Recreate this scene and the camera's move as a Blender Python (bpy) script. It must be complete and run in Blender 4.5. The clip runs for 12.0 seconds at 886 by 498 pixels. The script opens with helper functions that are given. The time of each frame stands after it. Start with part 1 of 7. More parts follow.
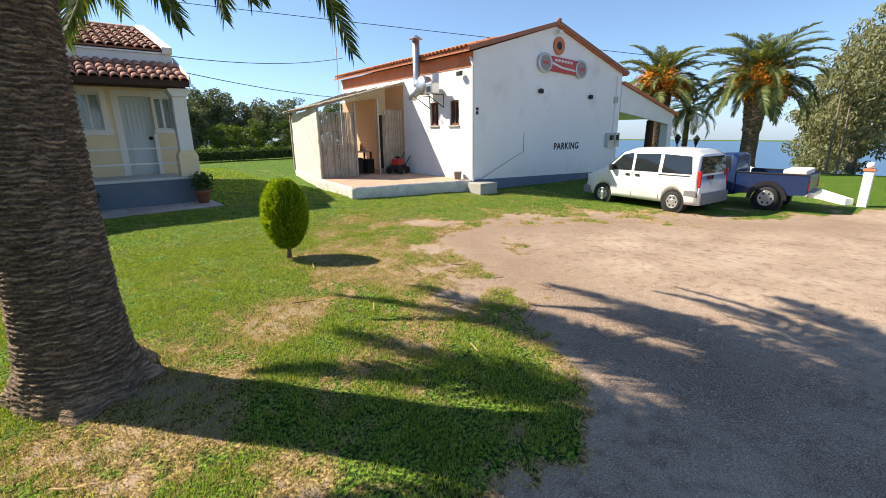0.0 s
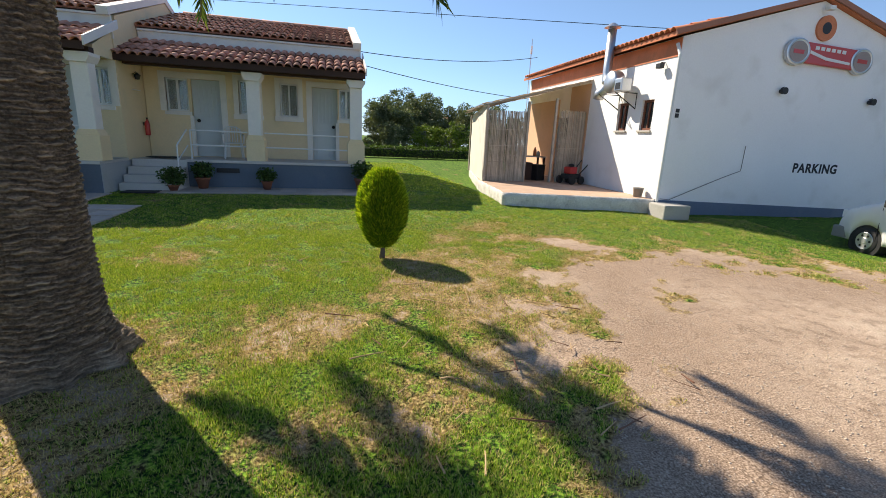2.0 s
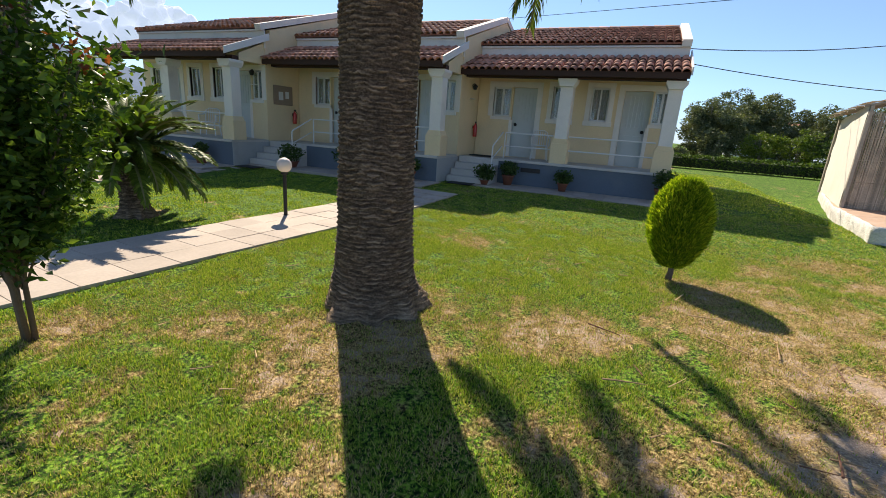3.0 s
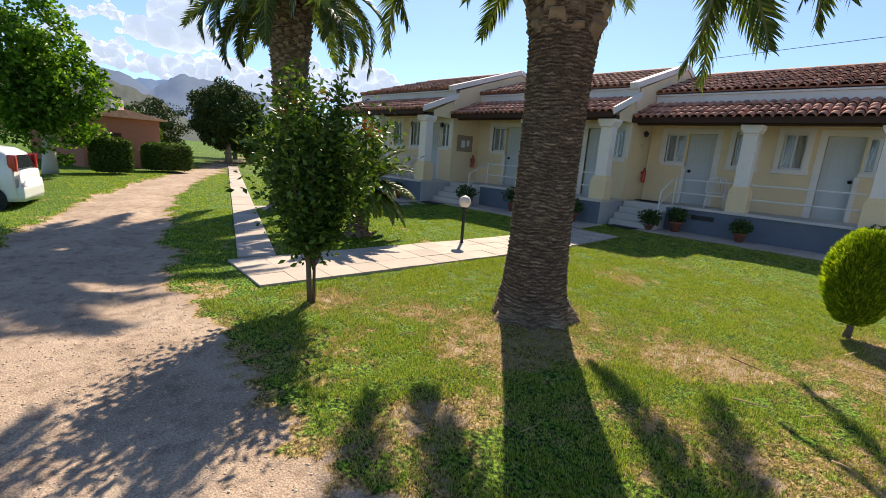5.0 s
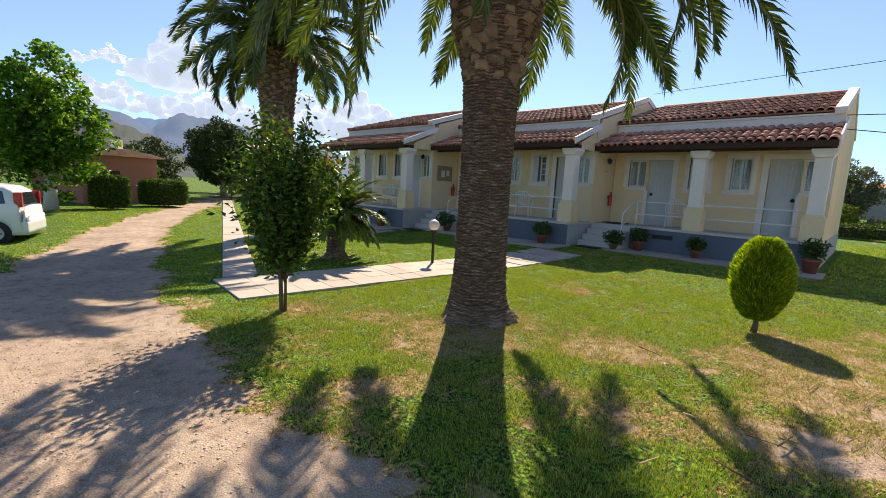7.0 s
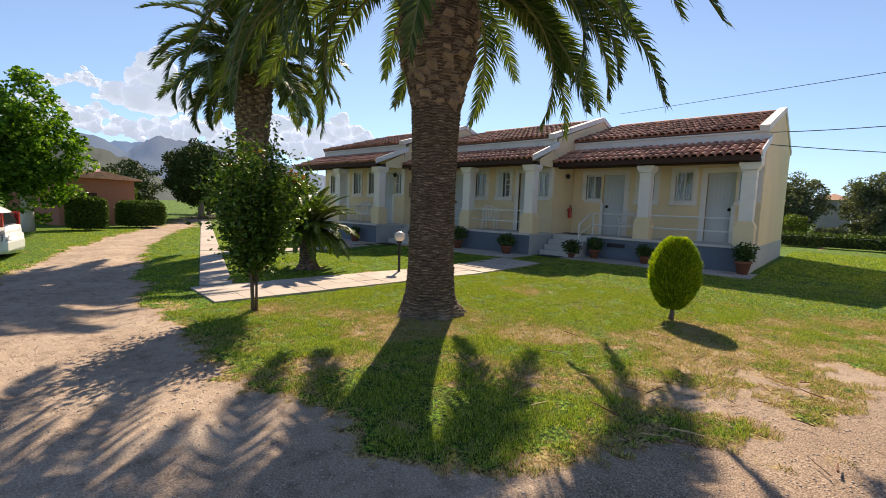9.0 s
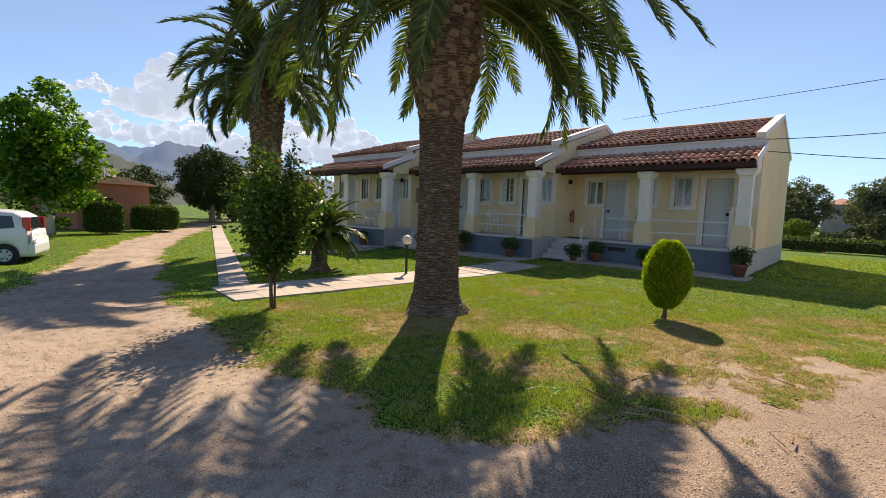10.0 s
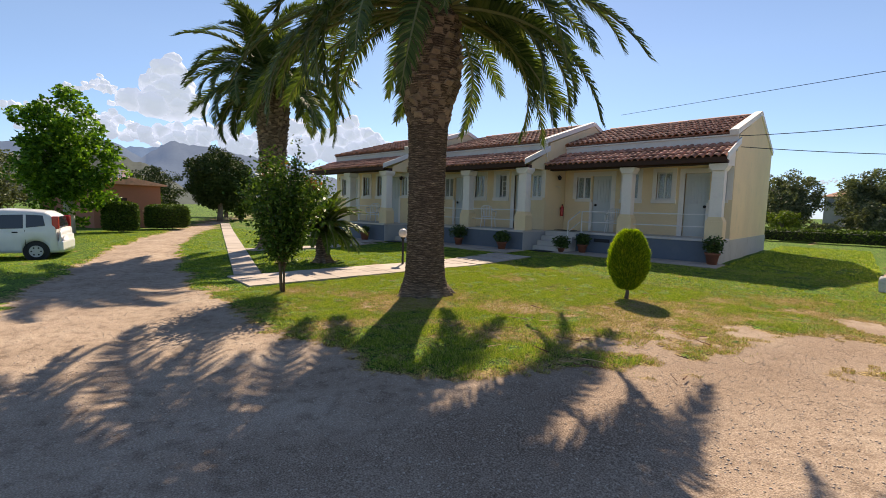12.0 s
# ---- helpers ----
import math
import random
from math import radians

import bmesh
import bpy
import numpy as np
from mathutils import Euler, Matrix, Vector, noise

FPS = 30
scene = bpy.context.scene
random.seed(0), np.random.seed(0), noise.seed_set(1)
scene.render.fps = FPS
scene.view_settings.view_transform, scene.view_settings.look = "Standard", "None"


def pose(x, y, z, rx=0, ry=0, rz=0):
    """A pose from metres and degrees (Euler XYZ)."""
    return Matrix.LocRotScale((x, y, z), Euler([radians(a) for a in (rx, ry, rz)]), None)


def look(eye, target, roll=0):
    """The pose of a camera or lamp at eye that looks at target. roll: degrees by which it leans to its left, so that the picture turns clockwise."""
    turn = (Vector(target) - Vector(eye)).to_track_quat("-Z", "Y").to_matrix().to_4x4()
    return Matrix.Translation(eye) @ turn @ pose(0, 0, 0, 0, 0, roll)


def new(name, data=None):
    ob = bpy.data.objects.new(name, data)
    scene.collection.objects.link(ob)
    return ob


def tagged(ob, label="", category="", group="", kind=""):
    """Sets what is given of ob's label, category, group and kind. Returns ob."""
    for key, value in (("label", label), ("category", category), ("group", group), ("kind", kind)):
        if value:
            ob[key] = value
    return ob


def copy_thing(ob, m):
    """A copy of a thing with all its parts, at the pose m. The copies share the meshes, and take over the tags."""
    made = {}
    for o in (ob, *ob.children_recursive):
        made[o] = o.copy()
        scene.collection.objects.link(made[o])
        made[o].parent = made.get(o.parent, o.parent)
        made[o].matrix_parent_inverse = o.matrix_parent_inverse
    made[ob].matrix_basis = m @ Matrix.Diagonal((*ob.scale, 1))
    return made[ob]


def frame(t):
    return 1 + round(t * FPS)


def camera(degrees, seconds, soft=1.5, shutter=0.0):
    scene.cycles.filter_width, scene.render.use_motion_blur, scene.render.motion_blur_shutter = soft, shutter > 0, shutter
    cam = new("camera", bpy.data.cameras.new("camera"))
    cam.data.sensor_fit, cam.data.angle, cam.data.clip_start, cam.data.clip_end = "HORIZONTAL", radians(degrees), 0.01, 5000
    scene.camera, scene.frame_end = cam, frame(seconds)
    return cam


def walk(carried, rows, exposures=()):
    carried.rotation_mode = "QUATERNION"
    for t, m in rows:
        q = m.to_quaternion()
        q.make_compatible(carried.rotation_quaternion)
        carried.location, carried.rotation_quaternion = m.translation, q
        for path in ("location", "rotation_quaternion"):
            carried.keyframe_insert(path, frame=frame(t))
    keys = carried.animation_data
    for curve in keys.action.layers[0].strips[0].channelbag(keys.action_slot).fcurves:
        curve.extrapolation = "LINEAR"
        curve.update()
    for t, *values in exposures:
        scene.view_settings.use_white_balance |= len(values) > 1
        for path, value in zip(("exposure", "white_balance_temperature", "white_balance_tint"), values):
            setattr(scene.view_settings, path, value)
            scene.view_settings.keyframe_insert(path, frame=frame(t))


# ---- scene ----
cam = camera(90.5, 12.0, soft=0.9)
# seconds, eye x, y, z, yaw, pitch, roll
ROWS = [
    (0, 0.125, -0.834, 2.002, -39.64, -15.13, -0.68),
    (0.5, 0.727, -0.917, 1.922, -37.33, -14.91, -1.52),
    (1, 1.328, -0.663, 1.809, -33.49, -14.53, -0.20),
    (1.5, 1.732, -0.288, 1.745, -27.13, -14.50, 1.35),
    (2, 1.951, -0.037, 1.746, -14.39, -14.29, 2.73),
    (2.5, 2.062, 0.194, 1.756, 2.83, -14.56, 3.84),
    (3, 2.027, 0.102, 1.697, 22.71, -15.66, 3.92),
    (3.5, 1.980, -0.051, 1.619, 32.19, -14.74, 4.38),
    (5.5, 2.820, -0.951, 1.768, 44.84, -11.30, 4.18),
    (6, 3.020, -0.913, 1.753, 44.60, -10.66, 4.03),
    (6.5, 3.328, -1.066, 1.745, 45.29, -9.87, 3.75),
    (7, 3.563, -1.031, 1.714, 43.77, -7.88, 3.09),
    (7.5, 3.824, -1.033, 1.660, 41.94, -6.40, 2.57),
    (9.5, 4.604, -1.479, 1.606, 41.90, -5.02, 2.09),
    (10, 4.753, -1.655, 1.615, 42.42, -4.79, 2.20),
    (10.5, 4.919, -1.854, 1.612, 42.59, -4.91, 1.87),
    (11, 5.174, -1.932, 1.620, 43.05, -4.97, 1.96),
    (11.5, 5.424, -2.033, 1.612, 43.21, -5.08, 1.91),
    (12, 5.672, -2.176, 1.585, 43.04, -5.25, 1.57),
]


EXPOSURES = [(0.0, 0.90, 6500, 10), (1.0, 0.88, 6500, 10), (2.0, 0.78, 6500, 10), (2.5, 0.70, 6520, 10.5), (3.0, 0.74, 6560, 11), (3.5, 0.82, 6600, 12), (6.0, 0.84, 6700, 13), (7.5, 0.80, 6850, 14), (9.5, 0.68, 7000, 14.5), (12.0, 0.62, 7000, 14.5)]


def aim(x, y, z, yaw, pitch, roll):
    a, b = radians(yaw), radians(pitch)
    return look((x, y, z), (x - math.sin(a) * math.cos(b), y + math.cos(a) * math.cos(b), z + math.sin(b)), roll)


walk(cam, [(t, aim(*row)) for t, *row in ROWS], EXPOSURES)

# ---- light ----
SUN_AZ, SUN_EL = -37.5, 42.0        # degrees from +y towards +x, degrees up
world = bpy.data.worlds.new("sky")
scene.world = world
world.use_nodes = True
wn = world.node_tree
wn.nodes.clear()
w_out = wn.nodes.new("ShaderNodeOutputWorld")
w_bg = wn.nodes.new("ShaderNodeBackground")
w_sky = wn.nodes.new("ShaderNodeTexSky")
w_sky.sky_type = "NISHITA"
w_sky.sun_disc = False
w_sky.sun_elevation = radians(SUN_EL)
w_sky.sun_rotation = radians(SUN_AZ)
w_sky.air_density, w_sky.dust_density, w_sky.ozone_density = 1.0, 0.15, 2.5
w_sky.altitude = 900.0
w_bg.inputs["Strength"].default_value = 0.10
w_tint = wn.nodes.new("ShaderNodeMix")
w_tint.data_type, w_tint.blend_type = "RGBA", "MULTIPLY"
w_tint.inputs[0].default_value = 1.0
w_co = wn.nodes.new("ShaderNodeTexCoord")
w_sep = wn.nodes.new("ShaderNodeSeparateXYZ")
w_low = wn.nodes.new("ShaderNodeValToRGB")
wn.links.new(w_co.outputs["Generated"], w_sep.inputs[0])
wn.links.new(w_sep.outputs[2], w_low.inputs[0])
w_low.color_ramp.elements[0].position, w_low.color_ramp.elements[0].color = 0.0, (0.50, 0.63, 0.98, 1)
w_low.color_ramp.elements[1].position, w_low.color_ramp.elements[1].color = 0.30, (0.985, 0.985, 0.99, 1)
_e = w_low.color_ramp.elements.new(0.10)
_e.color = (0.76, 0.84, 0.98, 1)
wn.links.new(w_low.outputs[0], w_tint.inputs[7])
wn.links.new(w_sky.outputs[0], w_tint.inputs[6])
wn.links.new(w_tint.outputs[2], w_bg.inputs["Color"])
wn.links.new(w_bg.outputs[0], w_out.inputs["Surface"])
sun_data = bpy.data.lights.new("sun", "SUN")
sun_data.energy, sun_data.angle, sun_data.color = 5.0, radians(0.5), (1.0, 0.89, 0.71)
sun = new("sun", sun_data)
_az, _el = radians(SUN_AZ), radians(SUN_EL)
SUN_DIR = Vector((math.sin(_az) * math.cos(_el), math.cos(_az) * math.cos(_el), math.sin(_el)))
sun.matrix_world = look(SUN_DIR * 60, (0, 0, 0))

# ---- materials ----
def node_mat(name):
    m = bpy.data.materials.new(name)
    m.use_nodes = True
    nt = m.node_tree
    return m, nt, nt.nodes["Principled BSDF"]


def noise_node(nt, scale, detail=4.0, vec=None):
    n = nt.nodes.new("ShaderNodeTexNoise")
    n.inputs["Scale"].default_value, n.inputs["Detail"].default_value = scale, detail
    if vec:
        nt.links.new(vec, n.inputs["Vector"])
    return n


def ramp_node(nt, fac, stops):
    r = nt.nodes.new("ShaderNodeValToRGB")
    while len(r.color_ramp.elements) < len(stops):
        r.color_ramp.elements.new(0.5)
    for e, (p, c) in zip(r.color_ramp.elements, stops):
        e.position, e.color = p, (*c, 1)
    nt.links.new(fac, r.inputs[0])
    return r.outputs[0]


def mix_node(nt, fac, a, b, blend="MIX"):
    n = nt.nodes.new("ShaderNodeMix")
    n.data_type, n.blend_type = "RGBA", blend
    for sock, v in ((n.inputs[0], fac), (n.inputs[6], a), (n.inputs[7], b)):
        if isinstance(v, (int, float)):
            sock.default_value = v
        elif isinstance(v, tuple):
            sock.default_value = (*v, 1)
        else:
            nt.links.new(v, sock)
    return n.outputs[2]


def math_node(nt, op, a, b=0.0, clamp=False):
    n = nt.nodes.new("ShaderNodeMath")
    n.operation, n.use_clamp = op, clamp
    for sock, v in ((n.inputs[0], a), (n.inputs[1], b)):
        if isinstance(v, (int, float)):
            sock.default_value = v
        else:
            nt.links.new(v, sock)
    return n.outputs[0]


def bump_node(nt, bsdf, height, strength, dist=0.01):
    b = nt.nodes.new("ShaderNodeBump")
    b.inputs["Strength"].default_value, b.inputs["Distance"].default_value = strength, dist
    nt.links.new(height, b.inputs["Height"])
    nt.links.new(b.outputs[0], bsdf.inputs["Normal"])


def shade(c, k):
    return tuple(min(1.0, v * k) for v in c)


def surface(name, col, rough=0.7, metal=0.0, big=0.8, fine=30.0, var=0.18, bump=0.25, dist=0.004, per=0.0, stain=None, spec=0.5):
    """A weathered surface: broad stains and fine grain on one base colour. per: variation from piece to piece."""
    m, nt, bsdf = node_mat(name)
    pos = nt.nodes.new("ShaderNodeNewGeometry").outputs["Position"]
    n1, n2 = noise_node(nt, big, 5.0, pos), noise_node(nt, fine, 6.0, pos)
    f = math_node(nt, "ADD", math_node(nt, "MULTIPLY", n1.outputs[0], 0.6), math_node(nt, "MULTIPLY", n2.outputs[0], 0.4))
    c = ramp_node(nt, f, [(0.3, shade(col, 1 - var)), (0.5, col), (0.7, shade(col, 1 + var))])
    if stain:
        n3 = noise_node(nt, big * 2.7, 8.0, pos)
        k = nt.nodes.new("ShaderNodeMapRange")
        k.inputs[1].default_value, k.inputs[2].default_value = 0.55, 0.75
        nt.links.new(n3.outputs[0], k.inputs[0])
        c = mix_node(nt, math_node(nt, "MULTIPLY", k.outputs[0], 0.55), c, stain)
    if per:
        info = nt.nodes.new("ShaderNodeObjectInfo").outputs["Random"]
        v = math_node(nt, "ADD", math_node(nt, "MULTIPLY", info, 2 * per), 1 - per)
        h = nt.nodes.new("ShaderNodeHueSaturation")
        nt.links.new(c, h.inputs["Color"])
        nt.links.new(v, h.inputs["Value"])
        c = h.outputs[0]
    nt.links.new(c, bsdf.inputs["Base Color"])
    bsdf.inputs["Roughness"].default_value, bsdf.inputs["Metallic"].default_value = rough, metal
    bsdf.inputs["Specular IOR Level"].default_value = spec
    if bump:
        bump_node(nt, bsdf, n2.outputs[0], bump, dist)
    return m


def leaf_surface(name, dark, light, rough=0.45, passing=0.35, tips=None):
    """Foliage: colour from leaf to leaf, and light that passes through."""
    m, nt, bsdf = node_mat(name)
    rnd = nt.nodes.new("ShaderNodeNewGeometry").outputs["Random Per Island"]
    c = ramp_node(nt, rnd, [(0.0, dark), (0.6, light), (1.0, tips or shade(light, 1.3))])
    nt.links.new(c, bsdf.inputs["Base Color"])
    bsdf.inputs["Roughness"].default_value = rough
    bsdf.inputs["Specular IOR Level"].default_value = 0.2
    tr = nt.nodes.new("ShaderNodeBsdfTranslucent")
    nt.links.new(mix_node(nt, 1.0, c, (1.0, 0.95, 0.35), "MULTIPLY"), tr.inputs["Color"])
    mx = nt.nodes.new("ShaderNodeMixShader")
    mx.inputs[0].default_value = passing
    nt.links.new(bsdf.outputs[0], mx.inputs[1])
    nt.links.new(tr.outputs[0], mx.inputs[2])
    nt.links.new(mx.outputs[0], nt.nodes["Material Output"].inputs["Surface"])
    return m


def glass_surface(name, col=(0.03, 0.035, 0.04), rough=0.04):
    m, nt, bsdf = node_mat(name)
    bsdf.inputs["Base Color"].default_value = (*col, 1)
    bsdf.inputs["Roughness"].default_value = rough
    bsdf.inputs["Specular IOR Level"].default_value = 0.7
    return m


def plain(name, col, rough=0.5, metal=0.0, coat=0.0):
    m, nt, bsdf = node_mat(name)
    bsdf.inputs["Base Color"].default_value = (*col, 1)
    bsdf.inputs["Roughness"].default_value, bsdf.inputs["Metallic"].default_value = rough, metal
    bsdf.inputs["Coat Weight"].default_value = coat
    return m


YELLOW = surface("cream_yellow_plaster", (0.80, 0.645, 0.40), 0.85, var=0.08, bump=0.3, stain=(0.66, 0.58, 0.38))
WHITE = surface("white_plaster", (0.80, 0.76, 0.70), 0.8, var=0.06, bump=0.25, stain=(0.62, 0.6, 0.57))
B_WHITE = surface("whitewashed_wall", (0.87, 0.86, 0.85), 0.85, big=0.5, var=0.05, bump=0.35, dist=0.006, stain=(0.7, 0.68, 0.65))
GREYBLUE = surface("grey_blue_paint", (0.12, 0.15, 0.19), 0.75, var=0.12, bump=0.25, stain=(0.17, 0.19, 0.21))
PALEBASE = surface("pale_grey_base", (0.42, 0.43, 0.43), 0.8, var=0.1, bump=0.3, stain=(0.3, 0.3, 0.29))
BAND = surface("blue_grey_band", (0.13, 0.17, 0.24), 0.8, var=0.15, bump=0.3, stain=(0.2, 0.22, 0.26))
TILE = surface("clay_tile", (0.50, 0.235, 0.155), 0.8, big=2.5, fine=60, var=0.3, bump=0.3, per=0.4, stain=(0.20, 0.115, 0.085))
# paler clay: the sun's sheen is put into the colour, beside weather stains
TILE_TOP = surface("worn_sheen_tile", (0.54, 0.28, 0.185), 0.85, big=2.5, fine=60, var=0.3, bump=0.3, per=0.35, stain=(0.24, 0.14, 0.1))
TERRA = surface("terracotta_roof", (0.55, 0.19, 0.09), 0.85, big=2.0, fine=50, var=0.2, per=0.15, stain=(0.38, 0.15, 0.08))
RIM = surface("roof_trim", (0.33, 0.15, 0.10), 0.85, var=0.15)
DARKWOOD = surface("dark_stained_wood", (0.045, 0.019, 0.011), 0.75, fine=40, var=0.35, bump=0.2)
WHITEWOOD = surface("white_painted_wood", (0.74, 0.74, 0.72), 0.55, var=0.05, fine=50, bump=0.12)
BROWNWOOD = surface("brown_window_wood", (0.20, 0.07, 0.04), 0.6, var=0.2, fine=40)
DOORWHITE = surface("door_paint", (0.56, 0.60, 0.60), 0.5, var=0.04, fine=40, bump=0.1)
CURTAIN = surface("curtain_cloth", (0.36, 0.38, 0.35), 0.95, var=0.1, fine=25)
STEEL = surface("galvanised_steel", (0.55, 0.56, 0.57), 0.38, 0.9, var=0.12, fine=20, bump=0.1)
RAIL = surface("white_rail_paint", (0.72, 0.72, 0.71), 0.45, var=0.06, fine=40, bump=0.1)
DARKMETAL = surface("dark_metal", (0.03, 0.03, 0.032), 0.5, 0.4, var=0.2, bump=0.1)
BLACK = plain("black_rubber", (0.018, 0.018, 0.018), 0.75)
CONCRETE = surface("concrete", (0.42, 0.40, 0.37), 0.9, var=0.16, bump=0.5, dist=0.01, stain=(0.3, 0.28, 0.25))
STEPSTONE = surface("step_stone", (0.56, 0.53, 0.49), 0.75, var=0.12, bump=0.25, stain=(0.42, 0.39, 0.35))
PAVE = surface("pale_paving", (0.46, 0.385, 0.325), 0.9, big=1.2, var=0.16, bump=0.35, per=0.12, stain=(0.36, 0.30, 0.25))
JOINT = surface("paving_joint", (0.42, 0.36, 0.31), 0.95, var=0.15)
TERRACE = surface("terrace_clay_floor", (0.47, 0.32, 0.23), 0.85, big=1.5, var=0.15, bump=0.2, stain=(0.52, 0.45, 0.38))
WHITEWASH = surface("old_whitewash", (0.66, 0.63, 0.58), 0.9, big=3.0, var=0.3, bump=0.9, dist=0.025, stain=(0.30, 0.26, 0.21))
POT = surface("terracotta_pot", (0.25, 0.095, 0.055), 0.8, var=0.15, fine=40)
GLASS = glass_surface("window_glass")
CARGLASS = glass_surface("car_glass", (0.02, 0.025, 0.028), 0.03)
RED = plain("red_enamel", (0.5, 0.03, 0.025), 0.35, coat=0.3)


# ---- building blocks ----
def put(bm, name, material, parent=None, smooth=False):
    me = bpy.data.meshes.new(name)
    bm.to_mesh(me)
    bm.free()
    me.materials.append(material)
    if smooth:
        for p in me.polygons:
            p.use_smooth = True
    ob = new(name, me)
    if parent:
        ob.parent = parent
    return ob


def part(name, bm, material, parent, label="", smooth=False):
    ob = put(bm, name, material, parent, smooth)
    return tagged(ob, label) if label else ob


def thing(name, m, label, category, group="", kind=""):
    ob = new(name)
    ob.empty_display_size = 0.1
    ob.matrix_basis = m
    return tagged(ob, label, category, group, kind)


def B():
    return bmesh.new()


def box(bm, x0, x1, y0, y1, z0, z1, bevel=0.0):
    c = [(x0, y0, z0), (x1, y0, z0), (x1, y1, z0), (x0, y1, z0), (x0, y0, z1), (x1, y0, z1), (x1, y1, z1), (x0, y1, z1)]
    v = [bm.verts.new(p) for p in c]
    f = [bm.faces.new([v[i] for i in q]) for q in ((3, 2, 1, 0), (4, 5, 6, 7), (0, 1, 5, 4), (1, 2, 6, 5), (2, 3, 7, 6), (3, 0, 4, 7))]
    if bevel:
        bmesh.ops.bevel(bm, geom=list({e for q in f for e in q.edges}), offset=bevel, segments=2, affect="EDGES", profile=0.6)
    return bm


def prism(bm, pts, a, b, axis="x", bevel=0.0):
    """A polygon pushed from a to b. axis x: points are (y, z); y: (x, z); z: (x, y)."""
    def at(p, d):
        return {"x": (d, p[0], p[1]), "y": (p[0], d, p[1]), "z": (p[0], p[1], d)}[axis]
    lo, hi = [bm.verts.new(at(p, a)) for p in pts], [bm.verts.new(at(p, b)) for p in pts]
    f = [bm.faces.new(lo), bm.faces.new(hi)]
    n = len(pts)
    f += [bm.faces.new((lo[i], lo[(i + 1) % n], hi[(i + 1) % n], hi[i])) for i in range(n)]
    bmesh.ops.recalc_face_normals(bm, faces=f)
    if bevel:
        bmesh.ops.bevel(bm, geom=list({e for q in f for e in q.edges}), offset=bevel, segments=2, affect="EDGES", profile=0.6)
    return bm


def tube(bm, pts, radii, seg=8, cap=True):
    """A round bar along points, with a radius at each."""
    pts = [Vector(p) for p in pts]
    if isinstance(radii, (int, float)):
        radii = [radii] * len(pts)
    rings, side = [], None
    for i, p in enumerate(pts):
        d = (pts[min(i + 1, len(pts) - 1)] - pts[max(i - 1, 0)]).normalized()
        ref = side if side is not None else (Vector((1, 0, 0)) if abs(d.x) < 0.8 else Vector((0, 1, 0)))
        side = (ref - d * ref.dot(d)).normalized()
        up = d.cross(side)
        rings.append([bm.verts.new(p + (side * math.cos(a) + up * math.sin(a)) * radii[i]) for a in (math.tau * k / seg for k in range(seg))])
    for r, s in zip(rings, rings[1:]):
        for k in range(seg):
            bm.faces.new((r[k], r[(k + 1) % seg], s[(k + 1) % seg], s[k]))
    if cap:
        bm.faces.new(rings[0][::-1])
        bm.faces.new(rings[-1])
    return bm


def lathe(bm, profile, seg=24, at=(0, 0, 0), axis="z"):
    rings = []
    for r, h in profile:
        ring = []
        for k in range(seg):
            a = math.tau * k / seg
            p = (r * math.cos(a), r * math.sin(a), h)
            if axis == "y":
                p = (p[0], h, p[1])
            elif axis == "x":
                p = (h, p[0], p[1])
            ring.append(bm.verts.new(Vector(p) + Vector(at)))
        rings.append(ring)
    fs = []
    for r, s in zip(rings, rings[1:]):
        for k in range(seg):
            fs.append(bm.faces.new((r[k], r[(k + 1) % seg], s[(k + 1) % seg], s[k])))
    fs.append(bm.faces.new(rings[0][::-1]))
    fs.append(bm.faces.new(rings[-1]))
    bmesh.ops.recalc_face_normals(bm, faces=fs)
    return bm


def ball(bm, at, r, sub=2, squash=1.0):
    bmesh.ops.create_icosphere(bm, subdivisions=sub, radius=r, matrix=Matrix.Translation(at) @ Matrix.Diagonal((1, 1, squash, 1)))
    return bm


def holed_wall(bm, a0, a1, z0, z1, holes, d0, d1, axis="y"):
    """One solid wall from a0 to a1 along it, d0 to d1 through it, with rectangular holes (a, b, low, high)."""
    us = sorted({a0, a1, *[h[0] for h in holes], *[h[1] for h in holes]})
    vs = sorted({z0, z1, *[h[2] for h in holes], *[h[3] for h in holes]})
    full = {(i, j) for i in range(len(us) - 1) for j in range(len(vs) - 1)
            if not any(h[0] <= (us[i] + us[i + 1]) / 2 <= h[1] and h[2] <= (vs[j] + vs[j + 1]) / 2 <= h[3] for h in holes)}
    seen = {}

    def v(i, j, d):
        if (i, j, d) not in seen:
            seen[i, j, d] = bm.verts.new((us[i], d, vs[j]) if axis == "y" else (d, us[i], vs[j]))
        return seen[i, j, d]
    fs = []
    for i, j in full:
        for d in (d0, d1):
            fs.append(bm.faces.new((v(i, j, d), v(i + 1, j, d), v(i + 1, j + 1, d), v(i, j + 1, d))))
        for di, dj, p, q in ((-1, 0, (i, j), (i, j + 1)), (1, 0, (i + 1, j), (i + 1, j + 1)), (0, -1, (i, j), (i + 1, j)), (0, 1, (i, j + 1), (i + 1, j + 1))):
            if (i + di, j + dj) not in full:
                fs.append(bm.faces.new((v(*p, d0), v(*q, d0), v(*q, d1), v(*p, d1))))
    bmesh.ops.recalc_face_normals(bm, faces=fs)
    return bm


